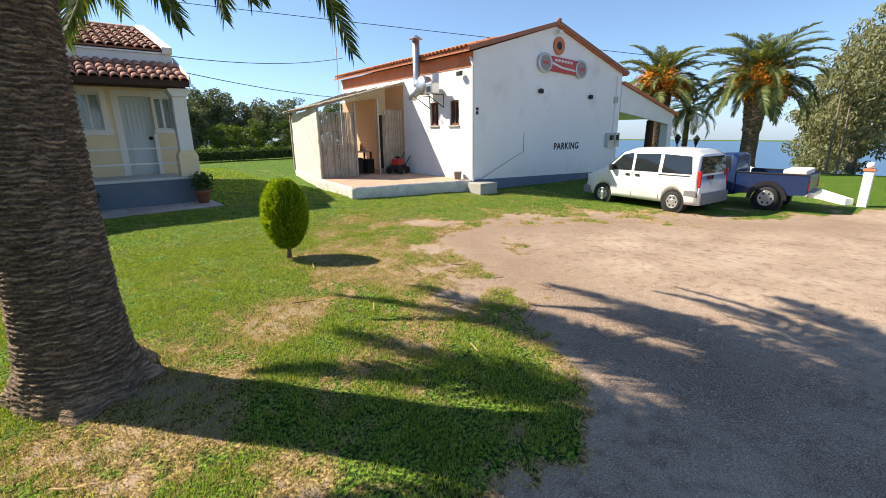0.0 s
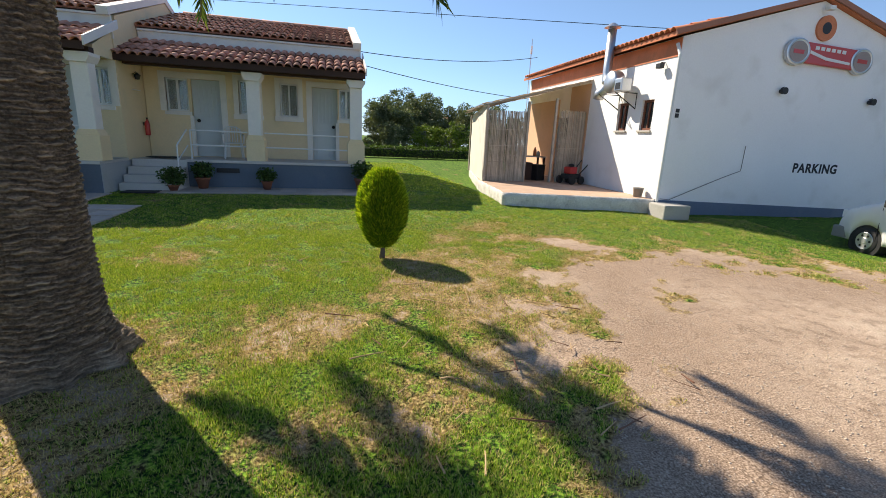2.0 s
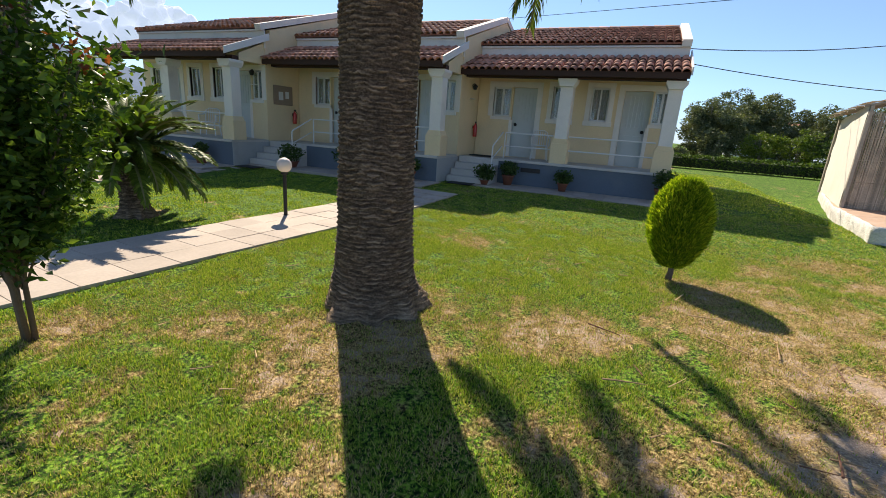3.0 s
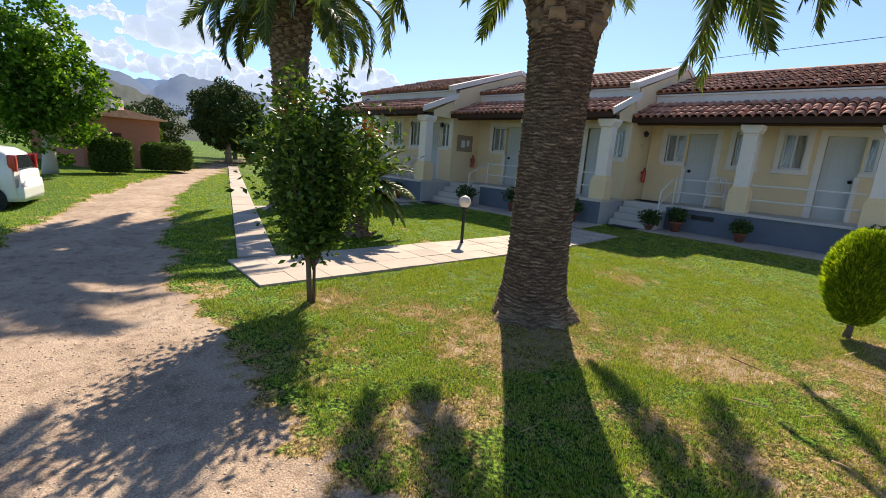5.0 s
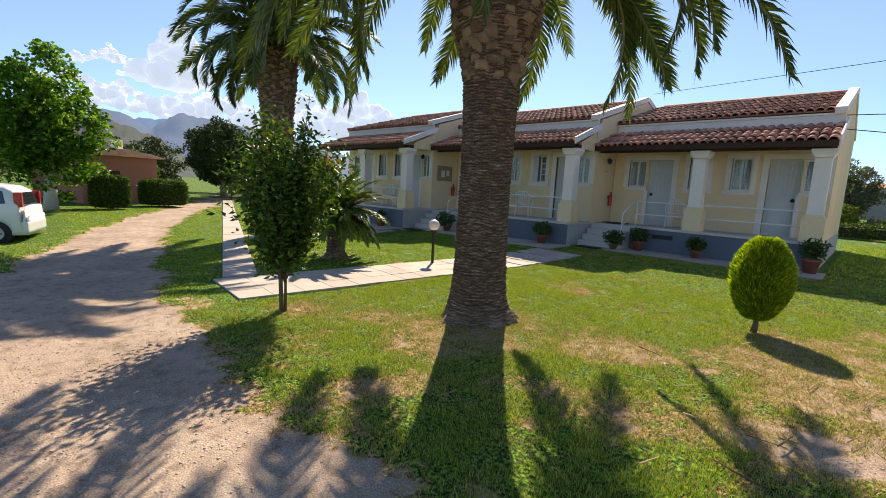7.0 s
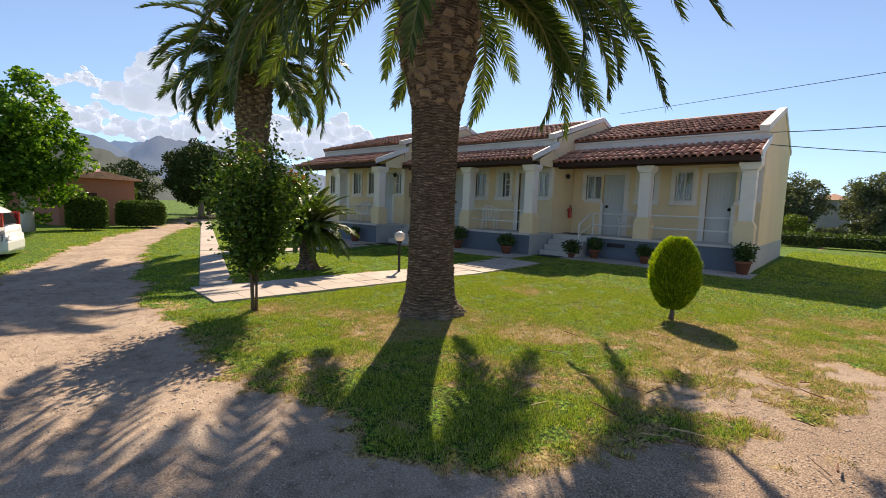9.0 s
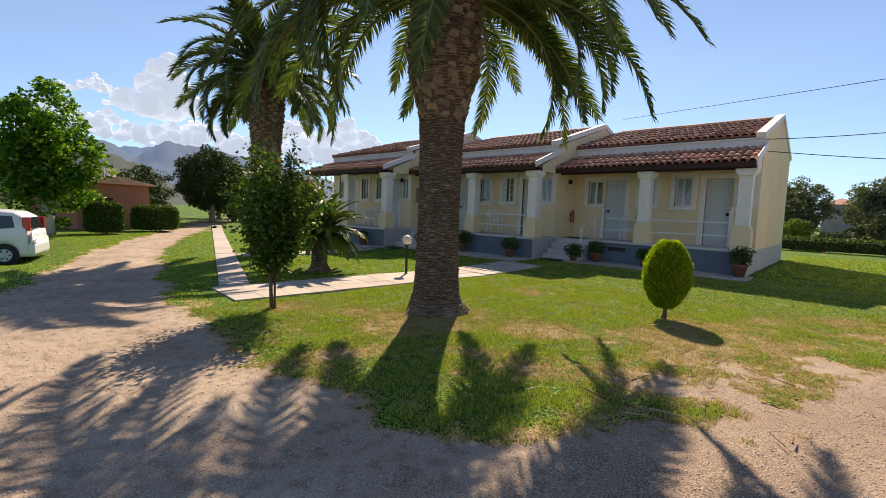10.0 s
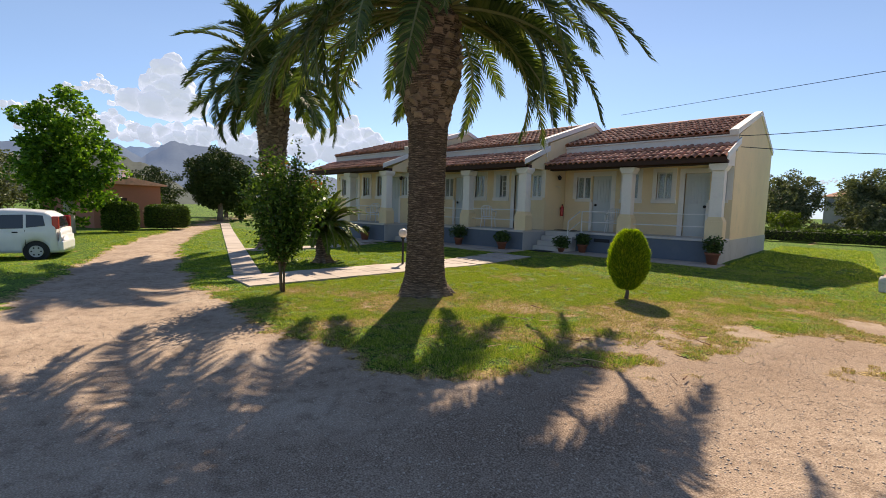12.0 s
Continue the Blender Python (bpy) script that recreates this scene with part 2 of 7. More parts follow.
def mesh_from(name, verts, faces, material, smooth=False):
    """A mesh from arrays; faces are all of one size."""
    me = bpy.data.meshes.new(name)
    n, k = len(faces), faces.shape[1]
    me.vertices.add(len(verts))
    me.vertices.foreach_set("co", np.asarray(verts, np.float32).ravel())
    me.loops.add(n * k)
    me.loops.foreach_set("vertex_index", np.asarray(faces, np.int32).ravel())
    me.polygons.add(n)
    me.polygons.foreach_set("loop_start", np.arange(0, n * k, k, dtype=np.int32))
    me.polygons.foreach_set("loop_total", np.full(n, k, np.int32))
    if smooth:
        me.polygons.foreach_set("use_smooth", np.ones(n, bool))
    me.update(calc_edges=True)
    me.materials.append(material)
    return me


def leaf_mesh(name, at, size, material, rng, long=1.8, droop=0.0, fold=0.25, upright=0.0):
    """One folded four-cornered leaf at each place, turned at random."""
    n = len(at)
    az, tilt = rng.uniform(0, math.tau, n), rng.normal(-droop, 0.55, n) + upright
    d = np.stack([np.cos(az) * np.cos(tilt), np.sin(az) * np.cos(tilt), np.sin(tilt)], 1)
    side = np.cross(d, rng.normal(0, 1, (n, 3)))
    side /= np.linalg.norm(side, axis=1, keepdims=True) + 1e-9
    nor = np.cross(d, side)
    s = (size * rng.uniform(0.65, 1.3, n))[:, None]
    tip, mid = at + d * s * long, at + d * s * long * 0.45
    a, b = mid + side * s * 0.5 + nor * s * fold, mid - side * s * 0.5 + nor * s * fold
    verts = np.stack([at, a, tip, b], 1).reshape(-1, 3)
    i = np.arange(n)[:, None] * 4
    faces = np.concatenate([i + np.array([[0, 1, 2]]), i + np.array([[0, 2, 3]])], 0)
    return mesh_from(name, verts, faces, material)


def ground_z(x, y):
    def s(v):
        v = min(1.0, max(0.0, v))
        return v * v * (3 - 2 * v)
    z = 0.15 * s((y - 7.0) / 4.5) - 0.15 * s((x - 6.5) / 4.0) * (1 - s((y - 5.5) / 3.0))
    z -= 0.28 * s((-8.5 - x) / 4.0) * s((1.0 - y) / 2.0)
    far = max(0.0, x - 26.0)
    return z - 9.0 * s(far / 45.0) - 85.0 * s((x - 70.0) / 400.0)

# ---- ground ----
TRACK = [(-2.0, -0.95, 1.25), (-5.2, -0.25, 1.15), (-9.0, 0.9, 1.0), (-13.3, 2.3, 0.95), (-21.4, 5.9, 0.95), (-31.0, 11.2, 0.95), (-66.0, 32.0, 1.0)]


def road_mid(x):
    """y of the middle of the dirt track that runs off to -x, and its half width there."""
    for (x0, y0, w0), (x1, y1, w1) in zip(TRACK, TRACK[1:]):
        if x >= x1:
            u = min(1.0, max(0.0, (x0 - x) / (x0 - x1)))
            return y0 + (y1 - y0) * u, w0 + (w1 - w0) * u
    return TRACK[-1][1:]


# edge of the lawn towards the gravel yard: x, y
LAWN_EDGE = [(-2.3, 0.58), (-0.8, 0.46), (0.24, 0.42), (0.82, 0.44), (1.5, 0.47), (2.0, 0.56), (2.5, 0.68), (3.0, 0.88), (3.35, 1.15), (3.55, 1.6), (3.65, 2.2), (3.8, 3.0), (4.1, 3.8), (4.6, 4.8), (5.1, 5.8), (5.8, 6.8), (7.2, 6.3), (10.4, 5.3), (11.7, 4.0), (13.2, 1.9), (16.5, 0.6), (24.0, -0.6), (44.0, -2.0)]


def edge_gap(x, y):
    """Distance from the lawn's edge, positive on the lawn."""
    best = 1e9
    for (x0, y0), (x1, y1) in zip(LAWN_EDGE, LAWN_EDGE[1:]):
        dx, dy = x1 - x0, y1 - y0
        u = min(1.0, max(0.0, ((x - x0) * dx + (y - y0) * dy) / (dx * dx + dy * dy)))
        d = math.hypot(x - x0 - u * dx, y - y0 - u * dy)
        if d < best:
            best = d
    above = False
    for (x0, y0), (x1, y1) in zip(LAWN_EDGE, LAWN_EDGE[1:]):
        if (x0 > x) != (x1 > x) and y > y0 + (x - x0) * (y1 - y0) / (x1 - x0):
            above = not above
    return best if above else -best


BARE = [(1.78, 4.04, 0.5), (0.19, 2.16, 0.45), (2.37, 2.39, 0.4), (-1.79, 1.9, 0.55), (1.49, 3.64, 0.4), (0.43, 2.97, 0.6), (-0.19, 6.34, 0.5), (0.04, 2.75, 0.55), (4.86, 8.24, 0.6), (2.88, 5.99, 0.35),
        (0.82, 1.34, 0.3), (3.3, 4.45, 0.7), (3.24, 2.96, 0.45), (-5.34, 4.69, 0.45), (-2.93, 0.97, 0.3), (3.58, 5.98, 0.8), (3.96, 7.43, 0.5), (2.87, 5.04, 0.4), (0.65, 0.83, 0.35), (1.65, 0.34, 0.3), (-0.92, 2.46, 0.4)]


def lawn_at(x, y):
    """1 on thick lawn, 0 on bare earth and gravel."""
    n = 0.35 * noise.noise((x * 0.9, y * 0.9, 3.1)) + 0.22 * noise.noise((x * 3.1, y * 3.1, 7.7)) + 0.16 * noise.noise((x * 8, y * 8, 1.3))
    if x > -2.0:
        soft = 0.34 + 1.2 * min(1.0, max(0.0, (y - 1.2) / 1.6)) * min(1.0, max(0.0, (x - 2.4) / 1.0))
        k = max(-3.0, min(3.0, edge_gap(x, y) / soft)) + 0.5 + 2.0 * n
        if y < -1.5:
            k = max(k, min((-2.7 - y) / 0.4, (-0.9 - x) / 0.4) + 2.4 * n)
    else:
        mid, half = road_mid(x)
        k = (abs(y - mid) - half) / 0.25 + 0.4 + 2.0 * n
    k = min(k, 1.25)
    # thin turf between the palm and the yard, dry in patches
    k += 1.5 * n - 0.10 - 0.22 * math.exp(-((x - 1.6) / 2.4) ** 2 - ((y - 3.4) / 2.2) ** 2)
    spot = noise.noise((x * 2.7, y * 2.7, 11.3)) + 0.3 * noise.noise((x * 9, y * 9, 4.1))
    k -= 1.7 * max(0.0, spot - 0.33)
    for bx, by, r in BARE:
        d2 = ((x - bx) ** 2 + (y - by) ** 2) / (r * r)
        if d2 < 3:
            k -= 1.15 * math.exp(-d2) * (0.75 + 2.4 * n)
    if x > -2.0:
        k = max(k, 0.30 * min(1.0, max(0.0, edge_gap(x, y) / 0.9)))
    return min(1.0, max(0.0, k))


def axis_steps(lo, hi, fine_lo, fine_hi, fine):
    a = list(np.arange(fine_lo, fine_hi + 1e-6, fine))
    step, v = fine, fine_hi
    while v < hi:
        step *= 1.22
        v += step
        a.append(v)
    step, v = fine, fine_lo
    while v > lo:
        step *= 1.22
        v -= step
        a.insert(0, v)
    return a


def make_ground():
    xs = axis_steps(-3500, 3500, -16.0, 13.0, 0.11)
    ys = axis_steps(-3500, 3500, -5.0, 16.0, 0.11)
    nx, ny = len(xs), len(ys)
    verts, lawn, earth = [], [], []
    for y in ys:
        for x in xs:
            z = ground_z(x, y)
            near = abs(x) < 60 and abs(y) < 60
            k = lawn_at(x, y) if near else 1.0
            if near:
                z += 0.025 * noise.noise((x * 0.5, y * 0.5, 0.0)) + 0.012 * noise.noise((x * 2.3, y * 2.3, 5.0)) - 0.02 * (1 - k)
                if x < -2:
                    mid, half = road_mid(x)
                    z -= 0.03 * math.exp(-((abs(y - mid) - 0.75) / 0.28) ** 2)
            verts.append((x, y, z))
            lawn.append(k)
            earth.append(max(0.0, 1.0 - abs(edge_gap(x, y) + 0.9 + 0.5 * noise.noise((x, y, 2.0))) / 1.7) * min(1.0, max(0.0, (x - 2.6) / 1.2)) if near and 2.6 < x < 14 and y < 9 else 0.0)
    i = np.arange(nx * ny).reshape(ny, nx)
    faces = np.stack([i[:-1, :-1], i[:-1, 1:], i[1:, 1:], i[1:, :-1]], -1).reshape(-1, 4)
    m, nt, bsdf = node_mat("lawn_and_gravel")
    pos = nt.nodes.new("ShaderNodeNewGeometry").outputs["Position"]
    att = nt.nodes.new("ShaderNodeAttribute")
    att.attribute_name = "lawn"
    k = att.outputs["Fac"]
    grit, pebble, patch, blade = noise_node(nt, 90, 8, pos), nt.nodes.new("ShaderNodeTexVoronoi"), noise_node(nt, 1.1, 6, pos), noise_node(nt, 38, 8, pos)
    clump, dry = noise_node(nt, 7.5, 7, pos), noise_node(nt, 1.9, 7, pos)
    nt.links.new(pos, pebble.inputs["Vector"])
    pebble.inputs["Scale"].default_value = 42
    soil = ramp_node(nt, patch.outputs[0], [(0.3, (0.27, 0.195, 0.14)), (0.5, (0.42, 0.315, 0.235)), (0.7, (0.55, 0.44, 0.34))])
    soil = mix_node(nt, 0.5, soil, ramp_node(nt, grit.outputs[0], [(0.30, (0.07, 0.046, 0.031)), (0.5, (0.38, 0.28, 0.205)), (0.7, (0.72, 0.58, 0.46))]))
    soil = mix_node(nt, 0.55, soil, ramp_node(nt, clump.outputs[0], [(0.34, (0.45, 0.42, 0.4)), (0.5, (1, 1, 1)), (0.7, (1, 1, 1))]), "MULTIPLY")
    stones = math_node(nt, "LESS_THAN", pebble.outputs["Distance"], 0.2)
    soil = mix_node(nt, math_node(nt, "MULTIPLY", stones, 0.2), soil, pebble.outputs["Color"], "SOFT_LIGHT")
    brown = nt.nodes.new("ShaderNodeAttribute")
    brown.attribute_name = "earth"
    soil = mix_node(nt, math_node(nt, "MULTIPLY", brown.outputs["Fac"], 0.9), soil, ramp_node(nt, grit.outputs[0], [(0.30, (0.06, 0.036, 0.024)), (0.5, (0.27, 0.19, 0.135)), (0.7, (0.54, 0.41, 0.31))]))
    straw = ramp_node(nt, blade.outputs[0], [(0.38, (0.06, 0.038, 0.014)), (0.5, (0.25, 0.17, 0.07)), (0.64, (0.52, 0.38, 0.18))])
    # dark thatch, its lows deepened to paint in the shade between blades
    green = ramp_node(nt, blade.outputs[0], [(0.38, (0.006, 0.018, 0.003)), (0.5, (0.05, 0.11, 0.010)), (0.64, (0.22, 0.36, 0.035))])
    thin = math_node(nt, "ADD", math_node(nt, "MULTIPLY", math_node(nt, "SUBTRACT", dry.outputs[0], 0.5), 1.7), math_node(nt, "MULTIPLY", math_node(nt, "SUBTRACT", clump.outputs[0], 0.5), 1.6))
    lush = math_node(nt, "SUBTRACT", k, thin)
    turf = mix_node(nt, ramp_node(nt, lush, [(0.40, (1, 1, 1)), (0.72, (0, 0, 0))]), green, straw)
    cover = ramp_node(nt, math_node(nt, "ADD", lush, math_node(nt, "MULTIPLY", math_node(nt, "SUBTRACT", blade.outputs[0], 0.5), 0.9)), [(0.08, (0, 0, 0)), (0.26, (1, 1, 1))])
    cover = mix_node(nt, 1.0, cover, ramp_node(nt, k, [(0.04, (0, 0, 0)), (0.22, (1, 1, 1))]), "MULTIPLY")
    nt.links.new(mix_node(nt, cover, soil, turf), bsdf.inputs["Base Color"])
    bsdf.inputs["Roughness"].default_value = 0.95
    bsdf.inputs["Specular IOR Level"].default_value = 0.15
    h = math_node(nt, "ADD", math_node(nt, "MULTIPLY", grit.outputs[0], 0.5), math_node(nt, "MULTIPLY", pebble.outputs["Distance"], -0.12))
    h = math_node(nt, "ADD", h, math_node(nt, "MULTIPLY", clump.outputs[0], 0.8))
    bump_node(nt, bsdf, h, 0.9, 0.016)
    me = mesh_from("ground", np.array(verts), faces, m, True)
    me.attributes.new("lawn", "FLOAT", "POINT").data.foreach_set("value", np.array(lawn, np.float32))
    me.attributes.new("earth", "FLOAT", "POINT").data.foreach_set("value", np.array(earth, np.float32))
    return tagged(new("ground", me), "mown lawn with dry patches beside a pale gravel yard", "ground", kind="structure")


ground = make_ground()

# ---- the row of bungalows ----
def barrel_tile(name, width, length, material):
    """One clay roof tile: a half round, wider at its lower end, with thickness."""
    bm = B()
    n, out = 6, []
    for yv, k in ((0.0, 1.0), (length, 0.8)):
        for rr in (1.0, 0.86):
            out.append([bm.verts.new((math.cos(math.pi * i / n) * width / 2 * k * rr, yv, math.sin(math.pi * i / n) * width * 0.42 * k * rr)) for i in range(n + 1)])
    lo, li, ho, hi_ = out
    for i in range(n):
        bm.faces.new((lo[i], lo[i + 1], ho[i + 1], ho[i]))
        bm.faces.new((lo[i + 1], lo[i], li[i], li[i + 1]))
        bm.faces.new((li[i], hi_[i], hi_[i + 1], li[i + 1]))
    me = bpy.data.meshes.new(name)
    bmesh.ops.recalc_face_normals(bm, faces=bm.faces)
    bm.to_mesh(me)
    bm.free()
    me.materials.append(material)
    for p in me.polygons:
        p.use_smooth = True
    return me


TILE_MESH = barrel_tile("tile", 0.21, 0.44, TILE)
TILE_TOP_MESH = barrel_tile("tile", 0.21, 0.44, TILE_TOP)


def tile_roof(parent, x0, x1, y0, z0, y1, z1, mesh, rng, bed, pitch=0.205, row=0.36):
    """A sloping bed with channel rows and barrel tiles on it, from the eave (y0, z0) up to (y1, z1)."""
    bm = B()
    n = math.hypot(y1 - y0, z1 - z0)
    prism(bm, [(y0, z0 - 0.05), (y1, z1 - 0.05), (y1, z1 + 0.02), (y0, z0 + 0.02)], x0, x1, "x")
    roof = part("roof", bm, bed, parent)
    slope = math.atan2(z1 - z0, y1 - y0)
    rows, cols = int(n / row) + 1, int((x1 - x0) / pitch)
    gap = (x1 - x0) / cols
    for r in range(rows):
        for c in range(cols):
            d = min(r * row, n - 0.40) - 0.05
            ob = new("tile", mesh)
            ob.parent = roof
            ob.matrix_basis = pose(x0 + (c + 0.5) * gap + rng.uniform(-0.008, 0.008), y0 + d * math.cos(slope), z0 + d * math.sin(slope) + 0.022 + 0.012 * (r % 2),
                                   math.degrees(slope) - 2.2 + rng.uniform(-0.8, 0.8), rng.uniform(-1.5, 1.5), rng.uniform(-1.2, 1.2))
    return roof


def ridge_row(parent, x0, x1, y, z, mesh, rng):
    x = x0
    while x < x1 - 0.2:
        ob = new("ridge_tile", mesh)
        ob.parent = parent
        ob.matrix_basis = pose(x, y, z, 0, 0, -90 + rng.uniform(-2, 2))
        x += 0.36


def framed_window(parent, x0, x1, z0, z1, y=0.0, shutters=False):
    """A white surround, recessed frame, panes and a curtain behind them."""
    bm = B()
    s = 0.135
    for a in ((x0 - s, x0, z0 - s, z1 + s), (x1, x1 + s, z0 - s, z1 + s), (x0, x1, z1, z1 + s)):
        box(bm, a[0], a[1], y - 0.025, y + 0.10, a[2], a[3])
    win = part("window", bm, WHITE, parent, "white-rendered window surround")
    bm = B()
    box(bm, x0 - s - 0.02, x1 + s + 0.02, y - 0.06, y + 0.10, z0 - s, z0, 0.008)
    part("sill", bm, WHITE, win)
    bm = B()
    f = 0.045
    mid = (x0 + x1) / 2
    for a in ((x0, x0 + f, z0, z1), (x1 - f, x1, z0, z1), (x0 + f, x1 - f, z0, z0 + f), (x0 + f, x1 - f, z1 - f, z1), (mid - f / 2, mid + f / 2, z0 + f, z1 - f)):
        box(bm, a[0], a[1], y + 0.07, y + 0.12, a[2], a[3])
    part("frame", bm, WHITEWOOD, win)
    for a, b in ((x0 + f, mid - f / 2), (mid + f / 2, x1 - f)):
        bm = B()
        box(bm, a, b, y + 0.09, y + 0.097, z0 + f, z1 - f)
        part("pane", bm, PANE, win)
    if shutters:
        # one leaf stands ajar over the dark room, with white bars in the other
        bm = B()
        box(bm, x0 - 0.01, mid - 0.05, y - 0.035, y - 0.01, z0, z1, 0.004)
        part("shutter", bm, DOORWHITE, win, "pale grey open shutter leaf")
        for zz in (0.3, 0.5, 0.7):
            bm = B()
            box(bm, mid, x1 - f, y + 0.075, y + 0.115, z0 + (z1 - z0) * zz - 0.018, z0 + (z1 - z0) * zz + 0.018)
            part("glazing_bar", bm, WHITEWOOD, win)
        return win
    bm = B()
    n = 26
    wave = [(x0 + (x1 - x0) * i / n, y + 0.19 + 0.02 * math.sin(i * 1.9)) for i in range(n + 1)]
    lo, hi = [bm.verts.new((*p, z0)) for p in wave], [bm.verts.new((*p, z1)) for p in wave]
    for i in range(n):
        bm.faces.new((lo[i], lo[i + 1], hi[i + 1], hi[i]))
    part("curtain", bm, CURTAIN, win, smooth=True)
    return win


def panel_door(parent, x0, x1, z0, z1, knob_right, y=0.0):
    """A pale door: ribbed upper half, flat lower half, round dark knob."""
    bm = B()
    box(bm, x0, x1, y + 0.13, y + 0.18, z0, z1, 0.006)
    h = z1 - z0
    door = part("door", bm, DOORWHITE, parent, "closed pale grey door with ribbed upper panel")
    for i in range(5):
        bm = B()
        x = x0 + 0.16 + i * (x1 - x0 - 0.32) / 4
        box(bm, x - 0.022, x + 0.022, y + 0.112, y + 0.13, z0 + h * 0.52, z1 - 0.14, 0.005)
        part("rib", bm, DOORWHITE, door)
    bm = B()
    box(bm, x0 + 0.12, x1 - 0.12, y + 0.115, y + 0.13, z0 + 0.15, z0 + h * 0.42, 0.004)
    part("lower_panel", bm, DOORWHITE, door)
    bm = B()
    kx = x1 - 0.13 if knob_right else x0 + 0.13
    lathe(bm, [(0.015, 0), (0.045, -0.01), (0.05, -0.04), (0.03, -0.06), (0.0, -0.065)], 12, (kx, y + 0.13, z0 + 1.0), "y")
    part("knob", bm, DARKMETAL, door, smooth=True)
    return door


PANE, _nt, _p = node_mat("clear_pane")
_p.inputs["Base Color"].default_value = (0.9, 0.95, 0.95, 1)
_p.inputs["Roughness"].default_value = 0.03
_p.inputs["Transmission Weight"].default_value = 0.85
_p.inputs["IOR"].default_value = 1.45


def column(parent, x, y, floor, top):
    bm = B()
    box(bm, x - 0.235, x + 0.235, y - 0.235, y + 0.235, floor, floor + 0.55, 0.012)
    prism(bm, [(x - 0.235, floor + 0.55), (x + 0.235, floor + 0.55), (x + 0.17, floor + 0.68), (x - 0.17, floor + 0.68)], y - 0.2, y + 0.2, "y", 0.01)
    col = part("column", bm, YELLOW, parent, "square porch column on a yellow pedestal")
    bm = B()
    box(bm, x - 0.165, x + 0.165, y - 0.165, y + 0.165, floor + 0.66, top - 0.2, 0.01)
    part("shaft", bm, WHITE, col, "white shaft")
    bm = B()
    prism(bm, [(x - 0.17, top - 0.2), (x + 0.17, top - 0.2), (x + 0.25, top - 0.07), (x + 0.25, top), (x - 0.25, top), (x - 0.25, top - 0.07)], y - 0.25, y + 0.25, "y", 0.008)
    part("capital", bm, WHITE, col)


def bungalow(ox, oy, oz, width, label, lattice, board):
    """One unit. Local frame: x = 0 at its right end wall, y = 0 on its front wall, z = 0 on the ground."""
    rng = random.Random(int(1000 + ox * 10))
    h = thing("bungalow", pose(ox, oy, oz), label, "house", "row of bungalows")
    F, W, TOP = 0.75, width, 3.92                  # porch floor, width, front wall's height
    PY = -1.17                                     # line of the columns
    left = -W
    porch_l = -4.50                                # where the porch ends and the steps begin
    # openings: x0, x1, z0, z1 in the front wall
    d1, w1, w2, d2 = (-1.40, -0.66), (-2.30, -1.80), (-3.42, -2.92), (-4.66, -3.90)
    sw1, sw2 = (-0.62, -0.18), (-5.28, -4.72)
    dz, wz = 2.86, (1.98, 2.92)
    bm = B()
    cuts = [(d1[0], d1[1], F, dz), (sw1[0], sw1[1], 1.98, dz), (w1[0], w1[1], *wz), (w2[0], w2[1], *wz), (d2[0], d2[1], F, dz), (sw2[0], sw2[1], 1.98, dz)]
    holed_wall(bm, left, 0.0, 0.0, TOP, cuts, 0.0, 0.22)
    part("front_wall", bm, YELLOW, h, "cream-yellow rendered wall")
    # gable walls, back, floor slab inside
    RY, RZ, BY, BZ = 3.9, 5.22, 7.4, 4.15
    for side, x in (("right", -0.22), ("left", left)):
        bm = B()
        prism(bm, [(0.22, 0.0), (BY, 0.0), (BY, BZ), (RY, RZ), (0.22, TOP + 0.13)], x, x + 0.22, "x")
        part("end_wall", bm, YELLOW, h)
    bm = B()
    box(bm, left + 0.22, -0.22, BY - 0.22, BY, 0, BZ)
    part("back_wall", bm, YELLOW, h)
    bm = B()
    box(bm, left + 0.22, -0.22, 0.22, BY - 0.22, 0.6, F)
    part("room_floor", bm, CONCRETE, h)
    bm = B()
    box(bm, left + 0.22, -0.22, 2.2, 2.3, F, 3.4)
    part("inner_wall", bm, WHITE, h)
    bm = B()
    box(bm, left + 0.22, -0.22, 0.24, BY - 0.24, 3.3, 3.36)
    part("room_ceiling", bm, WHITE, h)
    # white parapet band over the porch roof, and trim on the gable
    bm = B()
    box(bm, left - 0.0, 0.03, -0.05, 0.0, 3.50, TOP + 0.13, 0.01)
    box(bm, left, 0.03, -0.10, 0.0, TOP + 0.06, TOP + 0.15, 0.01)
    part("parapet", bm, WHITE, h, "white rendered parapet band")
    bm = B()
    for a, b in (((-0.16, TOP + 0.07), (RY, RZ + 0.02)), ((RY, RZ + 0.02), (BY + 0.12, BZ + 0.0))):
        dv = Vector((b[0] - a[0], b[1] - a[1])).normalized()
        nv = Vector((-dv.y, dv.x)) * 0.17
        prism(bm, [a, b, (b[0] + nv.x, b[1] + nv.y), (a[0] + nv.x, a[1] + nv.y)], -0.20, 0.035, "x")
    part("gable_coping", bm, WHITE, h, "white gable coping")
    # porch: plinth, floor edge, underside
    bm = B()
    box(bm, porch_l, 0.0, PY - 0.27, 0.0, 0.0, F - 0.07)
    part("porch_plinth", bm, GREYBLUE, h, "grey-blue painted plinth wall")
    bm = B()
    box(bm, porch_l - 0.02, 0.02, PY - 0.31, -0.005, F - 0.07, F, 0.012)
    part("porch_floor", bm, STEPSTONE, h, "pale stone porch floor")
    # the base on the end side is a lighter grey than the plinth
    bm = B()
    box(bm, -0.18, 0.022, 0.0, BY + 0.01, 0.0, F - 0.05)
